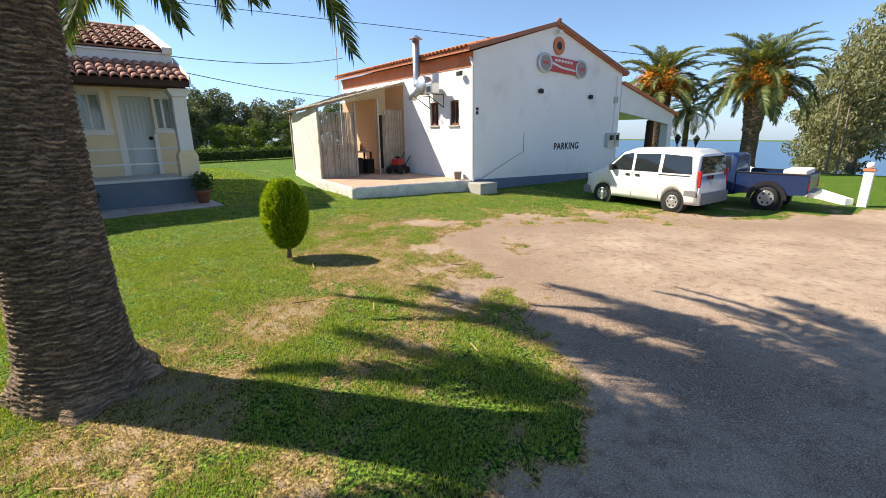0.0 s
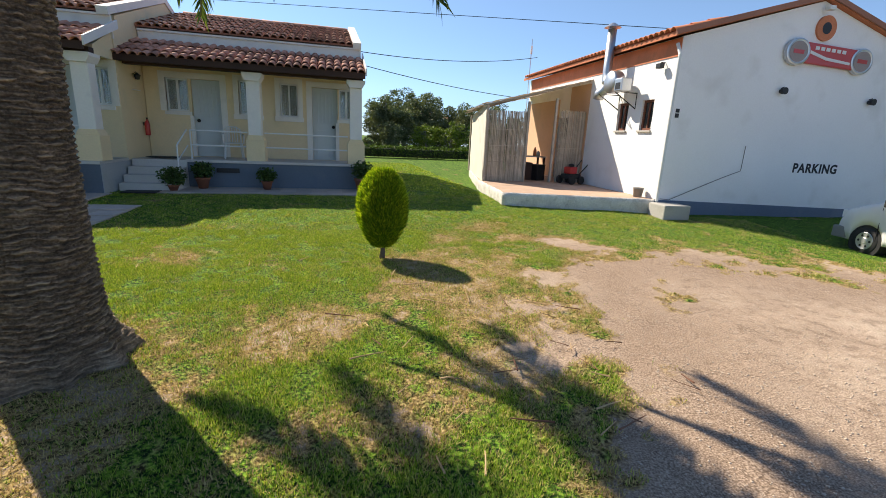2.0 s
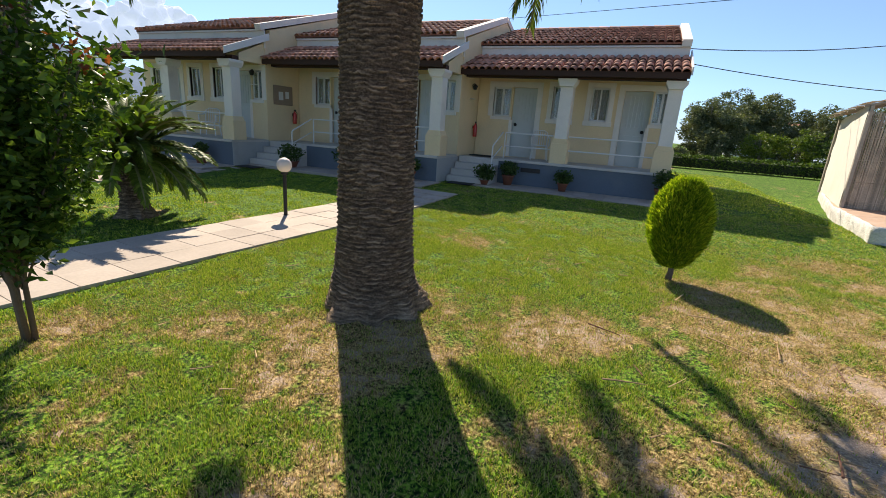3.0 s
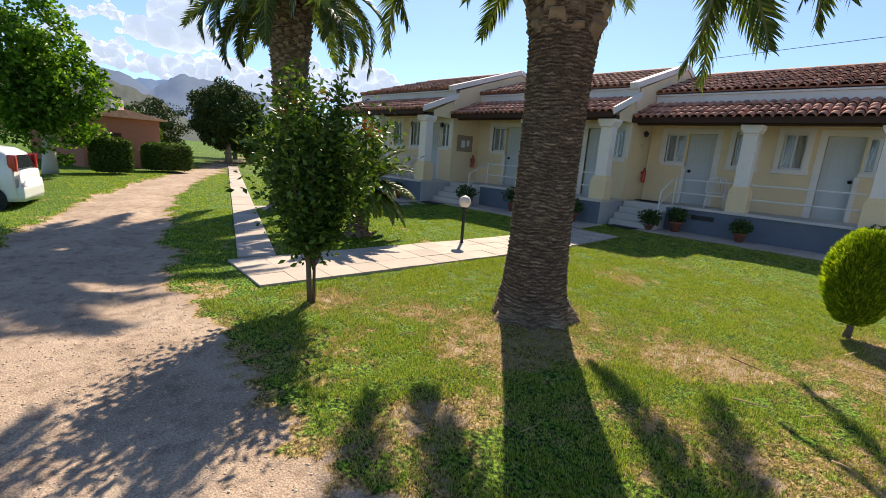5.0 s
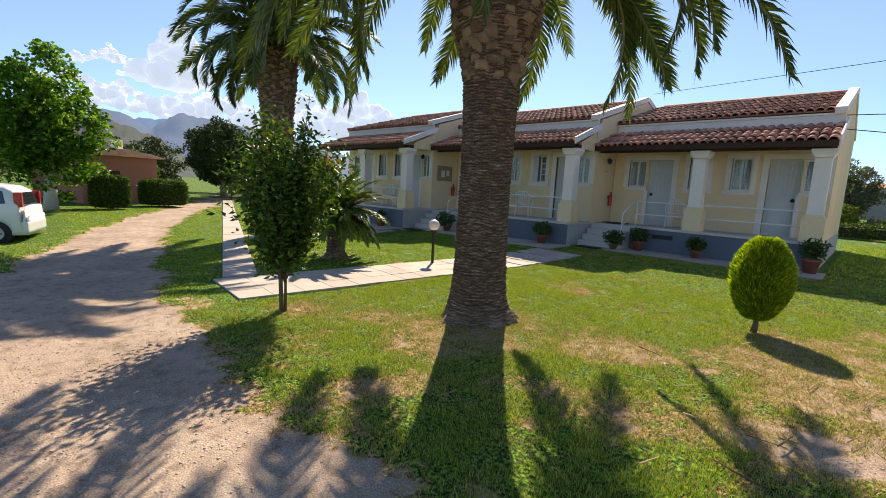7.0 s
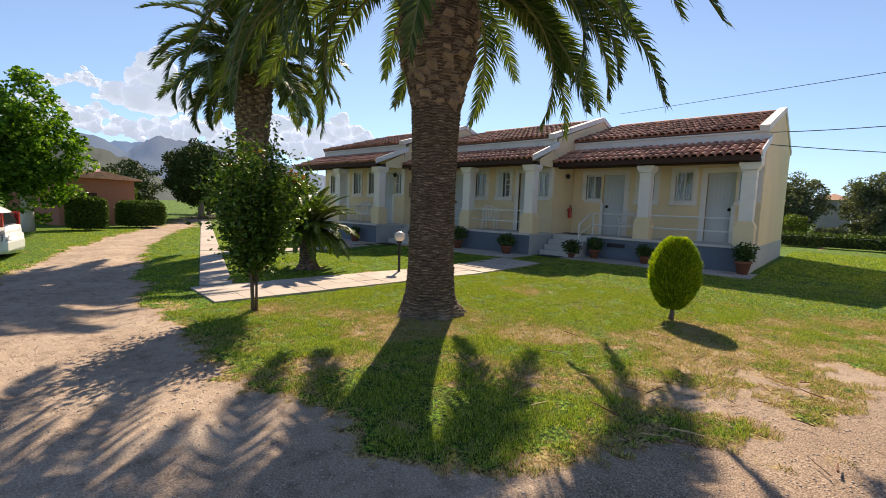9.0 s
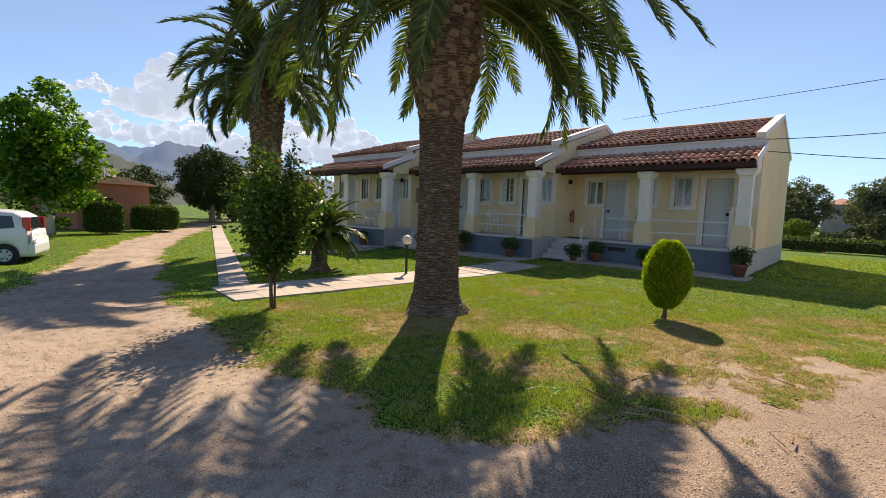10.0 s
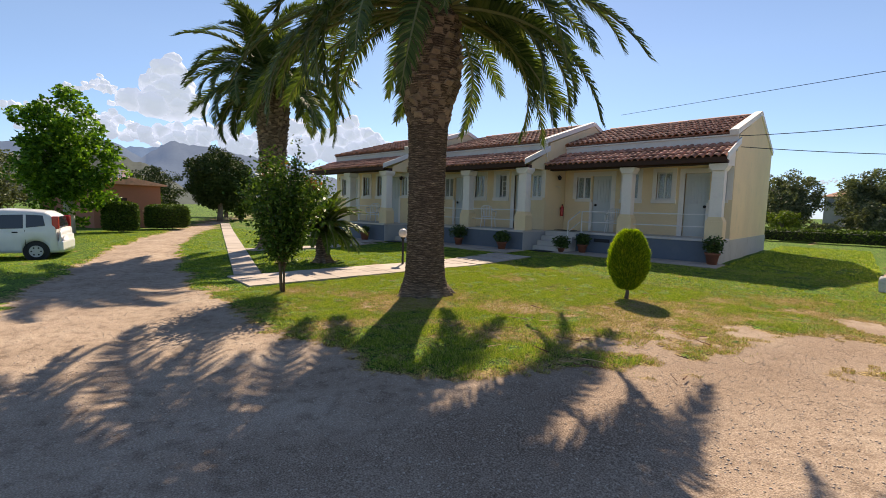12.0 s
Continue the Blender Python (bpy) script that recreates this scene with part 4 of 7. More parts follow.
def bark_material():
    m, nt, bsdf = node_mat("palm_bark")
    pos = nt.nodes.new("ShaderNodeNewGeometry").outputs["Position"]
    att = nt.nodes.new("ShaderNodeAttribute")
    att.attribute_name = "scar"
    n1, n2 = noise_node(nt, 3.0, 6, pos), noise_node(nt, 60, 8, pos)
    flat = nt.nodes.new("ShaderNodeMapping")
    flat.inputs["Scale"].default_value = (7.0, 7.0, 62.0)
    nt.links.new(pos, flat.inputs["Vector"])
    streak = noise_node(nt, 1.0, 6, flat.outputs[0])
    # colour follows the scar relief: low gaps dark, raised scars pale
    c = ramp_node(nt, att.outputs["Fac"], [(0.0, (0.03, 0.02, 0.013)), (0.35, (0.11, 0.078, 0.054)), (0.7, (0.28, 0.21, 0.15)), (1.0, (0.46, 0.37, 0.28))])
    c = mix_node(nt, 0.4, c, ramp_node(nt, n2.outputs[0], [(0.3, (0.09, 0.065, 0.045)), (0.55, (0.29, 0.225, 0.165)), (0.75, (0.52, 0.43, 0.34))]))
    c = mix_node(nt, 0.6, c, ramp_node(nt, streak.outputs[0], [(0.36, (0.16, 0.13, 0.11)), (0.5, (0.9, 0.85, 0.8)), (0.66, (2.1, 1.95, 1.75))]), "MULTIPLY")
    c = mix_node(nt, math_node(nt, "MULTIPLY", n1.outputs[0], 0.35), c, (0.10, 0.072, 0.05))
    nt.links.new(c, bsdf.inputs["Base Color"])
    bsdf.inputs["Roughness"].default_value = 0.95
    bsdf.inputs["Specular IOR Level"].default_value = 0.2
    bump_node(nt, bsdf, math_node(nt, "ADD", n2.outputs[0], math_node(nt, "MULTIPLY", streak.outputs[0], 1.6)), 0.9, 0.02)
    return m


BARK = bark_material()


def frond_mesh(name, length, rise, fall, pairs, leaf, rng, mat, broad=0.024):
    """An arching leaf: it leaves at `rise` degrees and bends down by `fall` degrees on its way along +y."""
    n, pts, ang = 24, [], []
    p = np.zeros(3)
    for i in range(n + 1):
        s = i / n
        a = math.radians(rise - fall * s ** 1.25)
        pts.append(p.copy())
        ang.append(a)
        p = p + np.array([0, math.cos(a), math.sin(a)]) * length / n
    pts = np.array(pts)
    verts, faces = [], []
    for k in range(pairs):
        s = 0.10 + 0.9 * (k / (pairs - 1)) ** 0.9
        f = min(s * n, n - 1e-6)
        i = int(f)
        base = pts[i] + (pts[i + 1] - pts[i]) * (f - i)
        a = ang[i]
        along = np.array([0, math.cos(a), math.sin(a)])
        up = np.array([0, -math.sin(a), math.cos(a)])
        L = leaf * (0.35 + 0.65 * math.sin(math.pi * min(1, 0.12 + s * 0.92)) ** 0.7) * rng.uniform(0.85, 1.12)
        sweep = math.radians(32 + 38 * (1 - s) + rng.uniform(-7, 7))
        for sg in (-1, 1):
            d = along * math.cos(sweep) + np.array([sg * math.sin(sweep), 0, 0]) + up * rng.uniform(0.05, 0.38)
            d /= np.linalg.norm(d)
            w = along * broad
            mid = base + d * L * 0.55
            tip = base + d * L + np.array([0, 0, -0.16 * L - rng.uniform(0, 0.1) * L])
            b = len(verts)
            verts += [base - w * 0.6, base + w * 0.6, mid + w, mid - w, tip]
            faces += [(b, b + 1, b + 2), (b, b + 2, b + 3), (b + 3, b + 2, b + 4)]
    leaflets = mesh_from(name, np.array(verts), np.array(faces), mat)
    bm = B()
    tube(bm, [tuple(q) for q in pts[::2]], [0.035 * (1 - 0.85 * i / (n / 2)) + 0.004 for i in range(len(pts[::2]))], 5)
    me = bpy.data.meshes.new("rachis")
    bm.to_mesh(me)
    bm.free()
    me.materials.append(RACHIS)
    return leaflets, me


def trunk_mesh(name, profile, lean, rows_per_m, seg, steps, seed, amp=0.03, around=15):
    """A palm trunk covered with short staggered leaf scars; profile gives (height, radius)."""
    hs, rs = np.array(profile).T
    z = np.linspace(hs[0], hs[-1], steps)
    rad = np.interp(z, hs, rs)
    verts, scar = [], []
    rg = np.random.default_rng(seed)
    ph = rg.uniform(0, 6.28, 8)
    jit = rg.uniform(0, 1, (400, 40, 3))
    for zi, r in zip(z, rad):
        for k in range(seg):
            a = math.tau * k / seg
            ca, sa = math.cos(a), math.sin(a)
            base = max(0.0, 1 - zi / 0.30)
            v = zi * rows_per_m + 1.0 * noise.noise((ca * 1.1, sa * 1.1, zi * 0.9 + seed)) + 0.35 * noise.noise((ca * 3.5, sa * 3.5, zi * 4.0)) + 0.35 * noise.noise((ca * 9, sa * 9, zi * 9.0))
            cell = math.floor(v)
            u = (a / math.tau + 0.004 * cell) * around + 0.5 * (cell % 2) + 0.8 * noise.noise((cell * 3.3, ca * 1.5, sa * 1.5))
            col = math.floor(u)
            w = jit[cell % 400, col % 40]
            fu, fv = u - col, v - cell
            half = (0.22 + 0.30 * w[0]) * math.sin(math.pi * fu) ** 0.7
            d = 1 - abs(fv - 0.45 - 0.25 * (w[1] - 0.5)) / (half + 0.02)
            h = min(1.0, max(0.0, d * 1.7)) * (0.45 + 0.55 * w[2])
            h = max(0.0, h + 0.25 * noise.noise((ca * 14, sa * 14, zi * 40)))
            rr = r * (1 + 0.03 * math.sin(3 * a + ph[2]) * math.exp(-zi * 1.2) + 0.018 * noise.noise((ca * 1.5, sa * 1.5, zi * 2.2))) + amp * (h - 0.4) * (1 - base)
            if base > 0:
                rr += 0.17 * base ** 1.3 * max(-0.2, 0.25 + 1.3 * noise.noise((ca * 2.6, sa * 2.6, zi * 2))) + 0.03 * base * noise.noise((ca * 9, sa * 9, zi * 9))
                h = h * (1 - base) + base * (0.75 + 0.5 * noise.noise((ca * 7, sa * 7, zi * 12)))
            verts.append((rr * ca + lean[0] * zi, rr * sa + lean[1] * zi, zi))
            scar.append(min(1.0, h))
    i = np.arange(steps * seg).reshape(steps, seg)
    j = np.roll(i, -1, 1)
    faces = np.stack([i[:-1], j[:-1], j[1:], i[1:]], -1).reshape(-1, 4)
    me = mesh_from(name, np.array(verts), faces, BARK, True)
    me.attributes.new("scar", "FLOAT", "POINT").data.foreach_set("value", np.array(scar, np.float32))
    return me


def boot_mesh():
    bm = B()
    box(bm, -0.085, 0.085, -0.05, 0.075, -0.03, 0.03, 0.014)
    for v in bm.verts:
        if v.co.y > 0.04:
            v.co.x *= 0.72
            v.co.z = v.co.z * 0.55 + 0.035
    me = bpy.data.meshes.new("boot")
    bm.to_mesh(me)
    bm.free()
    me.materials.append(CUT)
    return me


BOOT_MESH = boot_mesh()


def palm(at, profile, crown_z, count, length, label, seed, lean=(0, 0), fruit=0, boots=(0, 0), seg=72, steps=260, leaf=0.55, mat=FROND, low=-12, pairs=62, amp=0.03, rows=14, fan=(), broad=0.024, gap=(0, 0), high=84, bend=1.0):
    rng = np.random.default_rng(seed)
    p = thing("palm_tree", pose(at[0], at[1], ground_z(*at) - 0.05), label, "palm tree", "palm trees")
    tr = new("trunk", trunk_mesh("trunk", profile, lean, rows, seg, steps, seed, amp))
    tr.parent = p
    tagged(tr, "ringed grey-brown palm trunk")
    top = profile[-1][0]
    variants = [frond_mesh("frond", length * k, 0, f * bend, pairs, leaf * k, rng, mat, broad) for k, f in ((1.0, 88), (0.92, 105), (1.05, 70), (0.85, 118))]
    cx, cy = lean[0] * top, lean[1] * top
    aims = [(i / count, i * 137.508 + rng.uniform(-9, 9), high - (high - low) * (i / count) ** 0.72 + rng.uniform(-6, 6)) for i in range(count)] + [(0.9, a, r) for a, r in fan]
    aims = [q for q in aims if not (gap[0] < q[1] % 360 < gap[1] and q[2] < 50)]
    for s, az, rise in aims:
        lf, ra = variants[(2 if rng.random() < 0.5 else 0) if s < 0.35 else int(rng.integers(0, 4))]
        r = 0.12 + 0.26 * s
        m = Matrix.Translation((cx + r * math.cos(math.radians(az)), cy + r * math.sin(math.radians(az)), crown_z + 0.35 - 0.75 * s)) @ pose(0, 0, 0, 0, 0, az - 90) @ pose(0, 0, 0, rise, 0, 0) @ pose(0, 0, 0, 0, rng.uniform(-25, 25), 0)
        f = new("frond", lf)
        f.parent = p
        f.matrix_basis = m
        g = new("rachis", ra)
        g.parent = f
    if boots[1] > boots[0]:
        hs, rs = np.array(profile).T
        n = int((boots[1] - boots[0]) * 13 * 8)
        for i in range(n):
            z = boots[0] + (boots[1] - boots[0]) * (i / n)
            az = i * 137.508 + rng.uniform(-9, 9)
            z += rng.uniform(-0.03, 0.03)
            r = float(np.interp(z, hs, rs)) - 0.01
            b = new("boot", BOOT_MESH)
            b.parent = p
            k = rng.uniform(0.8, 1.2)
            b.matrix_basis = Matrix.Translation((r * math.cos(math.radians(az)) + lean[0] * z, r * math.sin(math.radians(az)) + lean[1] * z, z)) @ pose(0, 0, 0, 0, 0, az - 90) @ pose(0, 0, 0, 24 + rng.uniform(-14, 14), rng.uniform(-14, 14), rng.uniform(-14, 14)) @ Matrix.Diagonal((k, k * rng.uniform(0.6, 1.1), k * rng.uniform(0.8, 1.3), 1))
    for i in range(fruit):
        az = i * 137.5 + 40
        at_ = np.array([1.05 * math.cos(math.radians(az)), 1.05 * math.sin(math.radians(az)), crown_z + rng.uniform(-0.35, 0.25)])
        q = rng.normal(0, 1, (420, 3)) * np.array([0.22, 0.22, 0.3]) + at_
        fr = new("date_fruit", leaf_mesh("date_fruit", q, 0.055, FRUIT, rng, 2.2, 0.7))
        fr.parent = p
        tagged(fr, "hanging orange date stalks", kind="stuff")
    return p


palm((-0.10, 3.52), [(0, 0.50), (0.12, 0.45), (0.35, 0.38), (0.8, 0.345), (1.6, 0.33), (2.5, 0.335), (3.1, 0.36), (3.5, 0.44), (3.75, 0.54), (4.2, 0.58), (4.9, 0.50), (5.4, 0.25)], 5.45, 46, 3.5,
     "tall date palm with thick ringed trunk on the lawn", 3, boots=(3.1, 4.9), seg=190, steps=960, low=-10, high=70, pairs=100, leaf=0.46, amp=0.02, rows=25,
     fan=((-5, 2), (12, 8), (28, -2), (45, 4), (58, -6), (205, 4), (222, -4), (238, 2), (250, 6), (190, 6), (80, 2), (258, -4), (265, 4), (70, -3)), gap=(150, 174))
palm((-9.4, 5.1), [(0, 0.58), (0.4, 0.46), (2.0, 0.42), (3.6, 0.44), (4.5, 0.54), (5.3, 0.56), (5.9, 0.3)], 5.8, 60, 2.9,
     "date palm with bushy drooping crown beside the path", 11, boots=(2.6, 5.4), low=-2, bend=1.2, broad=0.03, pairs=90, leaf=0.46)
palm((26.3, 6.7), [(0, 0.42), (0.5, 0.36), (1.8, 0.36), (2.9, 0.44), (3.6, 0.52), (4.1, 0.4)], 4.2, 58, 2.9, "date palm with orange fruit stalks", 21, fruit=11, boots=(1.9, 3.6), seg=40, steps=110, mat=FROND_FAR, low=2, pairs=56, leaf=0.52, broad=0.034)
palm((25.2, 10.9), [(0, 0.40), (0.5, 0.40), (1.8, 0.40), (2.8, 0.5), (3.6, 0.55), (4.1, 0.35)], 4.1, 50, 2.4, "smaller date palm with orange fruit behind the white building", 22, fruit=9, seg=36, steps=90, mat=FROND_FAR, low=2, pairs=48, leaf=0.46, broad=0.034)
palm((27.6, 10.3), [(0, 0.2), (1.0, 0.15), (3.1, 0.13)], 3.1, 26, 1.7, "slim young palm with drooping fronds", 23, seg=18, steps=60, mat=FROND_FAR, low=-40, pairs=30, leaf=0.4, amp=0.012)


# ---- bushes, shrubs and trees ----
THUJA = leaf_surface("thuja_spray", (0.06, 0.13, 0.010), (0.25, 0.42, 0.02), 0.55, 0.55, (0.66, 0.72, 0.06))
SHRUB = leaf_surface("glossy_leaf", (0.025, 0.06, 0.012), (0.07, 0.15, 0.022), 0.35, 0.4, (0.18, 0.28, 0.05))
REDTIP = leaf_surface("red_young_leaf", (0.20, 0.06, 0.03), (0.30, 0.10, 0.05), 0.4, 0.3)
POPLAR = leaf_surface("broad_leaf", (0.035, 0.095, 0.012), (0.11, 0.25, 0.025), 0.4, 0.55, (0.24, 0.42, 0.05))
DARKTREE = leaf_surface("dark_leaf", (0.020, 0.040, 0.010), (0.05, 0.085, 0.02), 0.6, 0.15, (0.07, 0.10, 0.03))
OLIVE = leaf_surface("olive_leaf", (0.07, 0.095, 0.05), (0.15, 0.18, 0.10), 0.5, 0.32, (0.22, 0.26, 0.15))
EUCA = leaf_surface("eucalyptus_leaf", (0.14, 0.15, 0.085), (0.30, 0.31, 0.19), 0.5, 0.45, (0.46, 0.46, 0.31))
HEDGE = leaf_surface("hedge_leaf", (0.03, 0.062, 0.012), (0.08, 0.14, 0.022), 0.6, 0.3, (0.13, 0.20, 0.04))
FRESH = leaf_surface("fresh_leaf", (0.07, 0.12, 0.015), (0.14, 0.21, 0.03), 0.4, 0.35, (0.2, 0.28, 0.05))
STEM = surface("stem_bark", (0.13, 0.10, 0.075), 0.9, var=0.3, fine=60, bump=0.5)
GREYBARK = surface("grey_bark", (0.22, 0.19, 0.16), 0.9, big=3, var=0.3, fine=40, bump=0.5)
PALEBARK = surface("lime_washed_bark", (0.55, 0.53, 0.48), 0.9, big=3, var=0.2, fine=40, bump=0.5)


def clumps(rng, centre, radii, n_clump, per, spread, hollow=0.55):
    """Places for leaves: clumps scattered through the outer part of an ellipsoid, so that the outline is uneven."""
    d = rng.normal(0, 1, (n_clump, 3))
    d /= np.linalg.norm(d, axis=1, keepdims=True)
    c = np.array(centre) + d * np.array(radii) * rng.uniform(hollow, 1.05 if hollow > 0.3 else 1.28, (n_clump, 1))
    q = rng.normal(0, 1, (n_clump, per, 3))
    q *= (rng.uniform(0.5, 1.0, (n_clump, per, 1)) ** 0.4) / (np.linalg.norm(q, axis=2, keepdims=True) + 1e-9)
    s = spread * rng.uniform(0.6, 1.35, (n_clump, 1, 1))
    return (c[:, None] + q * s * np.array([1, 1, 0.75])).reshape(-1, 3), c


def tree(name, at, height, radii, n_clump, per, spread, size, leaf_mat, bark, trunk_r, label, category, seed, centre_h=0.62, group="", droop=0.2, long=1.8, limbs=9, bare=0.25, hollow=0.55):
    rng = np.random.default_rng(seed)
    t = thing(name, pose(at[0], at[1], ground_z(*at) - 0.04), label, category, group)
    cz = height * centre_h
    places, cs = clumps(rng, (0, 0, cz), radii, n_clump, per, spread, hollow)
    places = places[places[:, 2] > 0.12]
    bm = B()
    fork = height * bare
    tube(bm, [(0, 0, 0), (0.03, 0.02, fork * 0.5), (0.0, 0.05, fork), (0.05, 0.0, cz)], [trunk_r * 1.25, trunk_r, trunk_r * 0.85, trunk_r * 0.35], 10)
    part("trunk", bm, bark, t, smooth=True)
    for i in range(limbs):
        c = cs[int(rng.integers(0, len(cs)))]
        bm = B()
        a = (0, 0.03, fork * rng.uniform(0.7, 1.3))
        mid = (c[0] * 0.45, c[1] * 0.45, (a[2] + c[2]) * 0.5 + 0.1 * height)
        tube(bm, [a, mid, tuple(c)], [trunk_r * 0.5, trunk_r * 0.3, trunk_r * 0.08], 6)
        part("limb", bm, bark, t, smooth=True)
    cr = new("crown", leaf_mesh("crown", places, size, leaf_mat, rng, long, droop))
    cr.parent = t
    return t


def thuja(at, height, radius):
    rng = np.random.default_rng(8)
    t = thing("bush", pose(at[0], at[1], ground_z(*at) - 0.02), "clipped egg-shaped golden-green conifer bush on the lawn", "bush")
    bm = B()
    tube(bm, [(0.0, 0, 0), (0.015, 0.0, 0.12), (0.0, 0.01, 0.3)], [0.045, 0.034, 0.03], 10)
    part("stem", bm, STEM, t, smooth=True)
    n = 52000
    u = rng.uniform(0, 1, n)
    z0 = 0.19
    zz = z0 + (height - z0) * u
    prof = np.sin(np.pi * np.clip(u * 0.93 + 0.045, 0, 1)) ** 0.55
    az = rng.uniform(0, math.tau, n)
    lump = np.array([1 + 0.06 * noise.noise((math.cos(a) * 2.6, math.sin(a) * 2.6, h * 4.5)) + 0.05 * noise.noise((math.cos(a) * 7, math.sin(a) * 7, h * 9)) for a, h in zip(az, zz)])
    rr = radius * prof * lump * rng.uniform(0.84, 1.03, n)
    at_ = np.stack([rr * np.cos(az), rr * np.sin(az), zz], 1)
    out = np.stack([np.cos(az) * 0.55, np.sin(az) * 0.55, np.full(n, 0.85)], 1) + rng.normal(0, 0.28, (n, 3))
    out /= np.linalg.norm(out, axis=1, keepdims=True)
    side = np.cross(out, rng.normal(0, 1, (n, 3)))
    side /= np.linalg.norm(side, axis=1, keepdims=True)
    s = rng.uniform(0.024, 0.06, n)[:, None]
    v = np.stack([at_ - side * s * 0.16, at_ + side * s * 0.16, at_ + out * s * 1.5], 1).reshape(-1, 3)
    cr = new("foliage", mesh_from("foliage", v, np.arange(3 * n).reshape(-1, 3), THUJA))
    cr.parent = t
    # closed shell of darker green fills the inside behind the sprays
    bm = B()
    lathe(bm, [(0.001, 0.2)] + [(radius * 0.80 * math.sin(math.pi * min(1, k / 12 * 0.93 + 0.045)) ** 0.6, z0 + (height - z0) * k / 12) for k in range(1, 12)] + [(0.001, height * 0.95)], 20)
    part("inner_core", bm, HEDGE, t, smooth=True)
    return t


thuja((2.63, 6.19), 1.27, 0.335)


def shrub(at):
    """The many-stemmed glossy shrub, narrow at its foot and wide above."""
    rng = np.random.default_rng(31)
    t = thing("shrub", pose(at[0], at[1], ground_z(*at) - 0.02), "glossy dark green shrub with many stems and reddish shoots", "shrub")
    leaves, red = [], []
    for i in range(30):
        az, k = i * 137.5 + rng.uniform(-20, 20), rng.uniform(0.15, 1.0)
        r = 0.72 * k ** 0.7
        top = 2.0 + 0.35 * rng.random() - 0.55 * k * k
        e = np.array([r * math.cos(math.radians(az)), r * math.sin(math.radians(az)), top])
        b = np.array([0.035 * math.cos(math.radians(az)), 0.035 * math.sin(math.radians(az)), 0.0])
        m = b + (e - b) * 0.45 + np.array([0, 0, 0.12]) - np.array([e[0], e[1], 0]) * 0.14
        bm = B()
        fork = (b + m) / 2 * np.array([0.5, 0.5, 1.0]) + rng.normal(0, 0.012, 3)
        if i % 5 == 0:
            tube(bm, [tuple(b), tuple(fork), tuple(m), tuple(e)], [0.02, 0.016, 0.009, 0.003], 6)
        else:
            tube(bm, [tuple(fork * np.array([0.6, 0.6, 1.0])), tuple(m), tuple(e)], [0.009, 0.007, 0.003], 5)
        part("stem", bm, STEM, t, smooth=True)
        n = 400
        s = rng.uniform(0.34, 1.04, n) + 0.0
        path = np.where(s[:, None] < 0.45, b + (m - b) * (s[:, None] / 0.45), m + (e - m) * ((s[:, None] - 0.45) / 0.55))
        spread = 0.05 + 0.13 * s
        leaves.append(path + rng.normal(0, 1, (n, 3)) * spread[:, None] * np.array([1, 1, 0.8]))
        if i % 4 == 0:
            red.append(e + rng.normal(0, 0.05, (14, 3)) + np.array([0, 0, 0.08]))
    for az, top in ((30, 2.75), (160, 2.55), (250, 2.6), (310, 2.45), (90, 2.5), (200, 2.6)):
        e = np.array([0.35 * math.cos(math.radians(az)), 0.35 * math.sin(math.radians(az)), top])
        s = rng.uniform(0.55, 1.0, (90, 1))
        leaves.append(e * np.hstack([s, s, s]) + rng.normal(0, 0.05, (90, 3)))
        bm = B()
        tube(bm, [(0, 0, 0.5), tuple(e * 0.7), tuple(e)], [0.012, 0.008, 0.003], 5)
        part("shoot", bm, STEM, t)
    c = new("foliage", leaf_mesh("foliage", np.concatenate(leaves), 0.037, SHRUB, rng, 2.1, 0.1))
    c.parent = t
    c = new("young_leaves", leaf_mesh("young_leaves", np.concatenate(red), 0.034, REDTIP, rng, 2.2, -0.4))
    c.parent = t
    tagged(c, "reddish young leaves")


shrub((-1.81, 1.60))


def cycad(at):
    rng = np.random.default_rng(17)
    t = thing("cycad", pose(at[0], at[1], ground_z(*at) - 0.03), "sago cycad with stout dark trunk on the lawn", "cycad")
    tr = new("trunk", trunk_mesh("trunk", [(0, 0.21), (0.1, 0.19), (0.5, 0.18), (0.85, 0.19), (0.98, 0.1)], (0, 0), 16, 40, 90, 5, 0.03))
    tr.parent = t
    vs = [frond_mesh("frond", 1.2 * k, 0, f, 84, 0.20, rng, FRESH, 0.022) for k, f in ((1.0, 70), (0.9, 95), (1.05, 55))]
    for i in range(66):
        s = i / 66
        lf, ra = vs[i % 3]
        f = new("frond", lf)
        f.parent = t
        f.matrix_basis = Matrix.Translation((0, 0, 1.0)) @ pose(0, 0, 0, 0, 0, i * 137.5) @ pose(0, 0.07, 0, 78 - 88 * s + rng.uniform(-5, 5), 0, 0)
        g = new("rachis", ra)
        g.parent = f


cycad((-5.1, 4.45))
tree("tree", (-20.3, 0.75), 5.9, (1.35, 1.55, 2.3), 200, 110, 0.40, 0.12, POPLAR, PALEBARK, 0.22, "broad-leaved tree with limewashed trunk behind the parked car", "tree", 41, centre_h=0.58, long=1.4, hollow=0.12, limbs=16)
tree("tree", (-31.1, 11.2), 5.6, (2.1, 2.1, 2.2), 260, 150, 0.5, 0.10, DARKTREE, GREYBARK, 0.2, "dense dark green tree at the end of the track", "tree", 42, centre_h=0.60)
tree("tree", (-30.0, 5.2), 2.9, (1.6, 1.6, 0.8), 40, 110, 0.45, 0.10, FRESH, GREYBARK, 0.1, "fresh green tree behind the terracotta house", "tree", 43, centre_h=0.68)
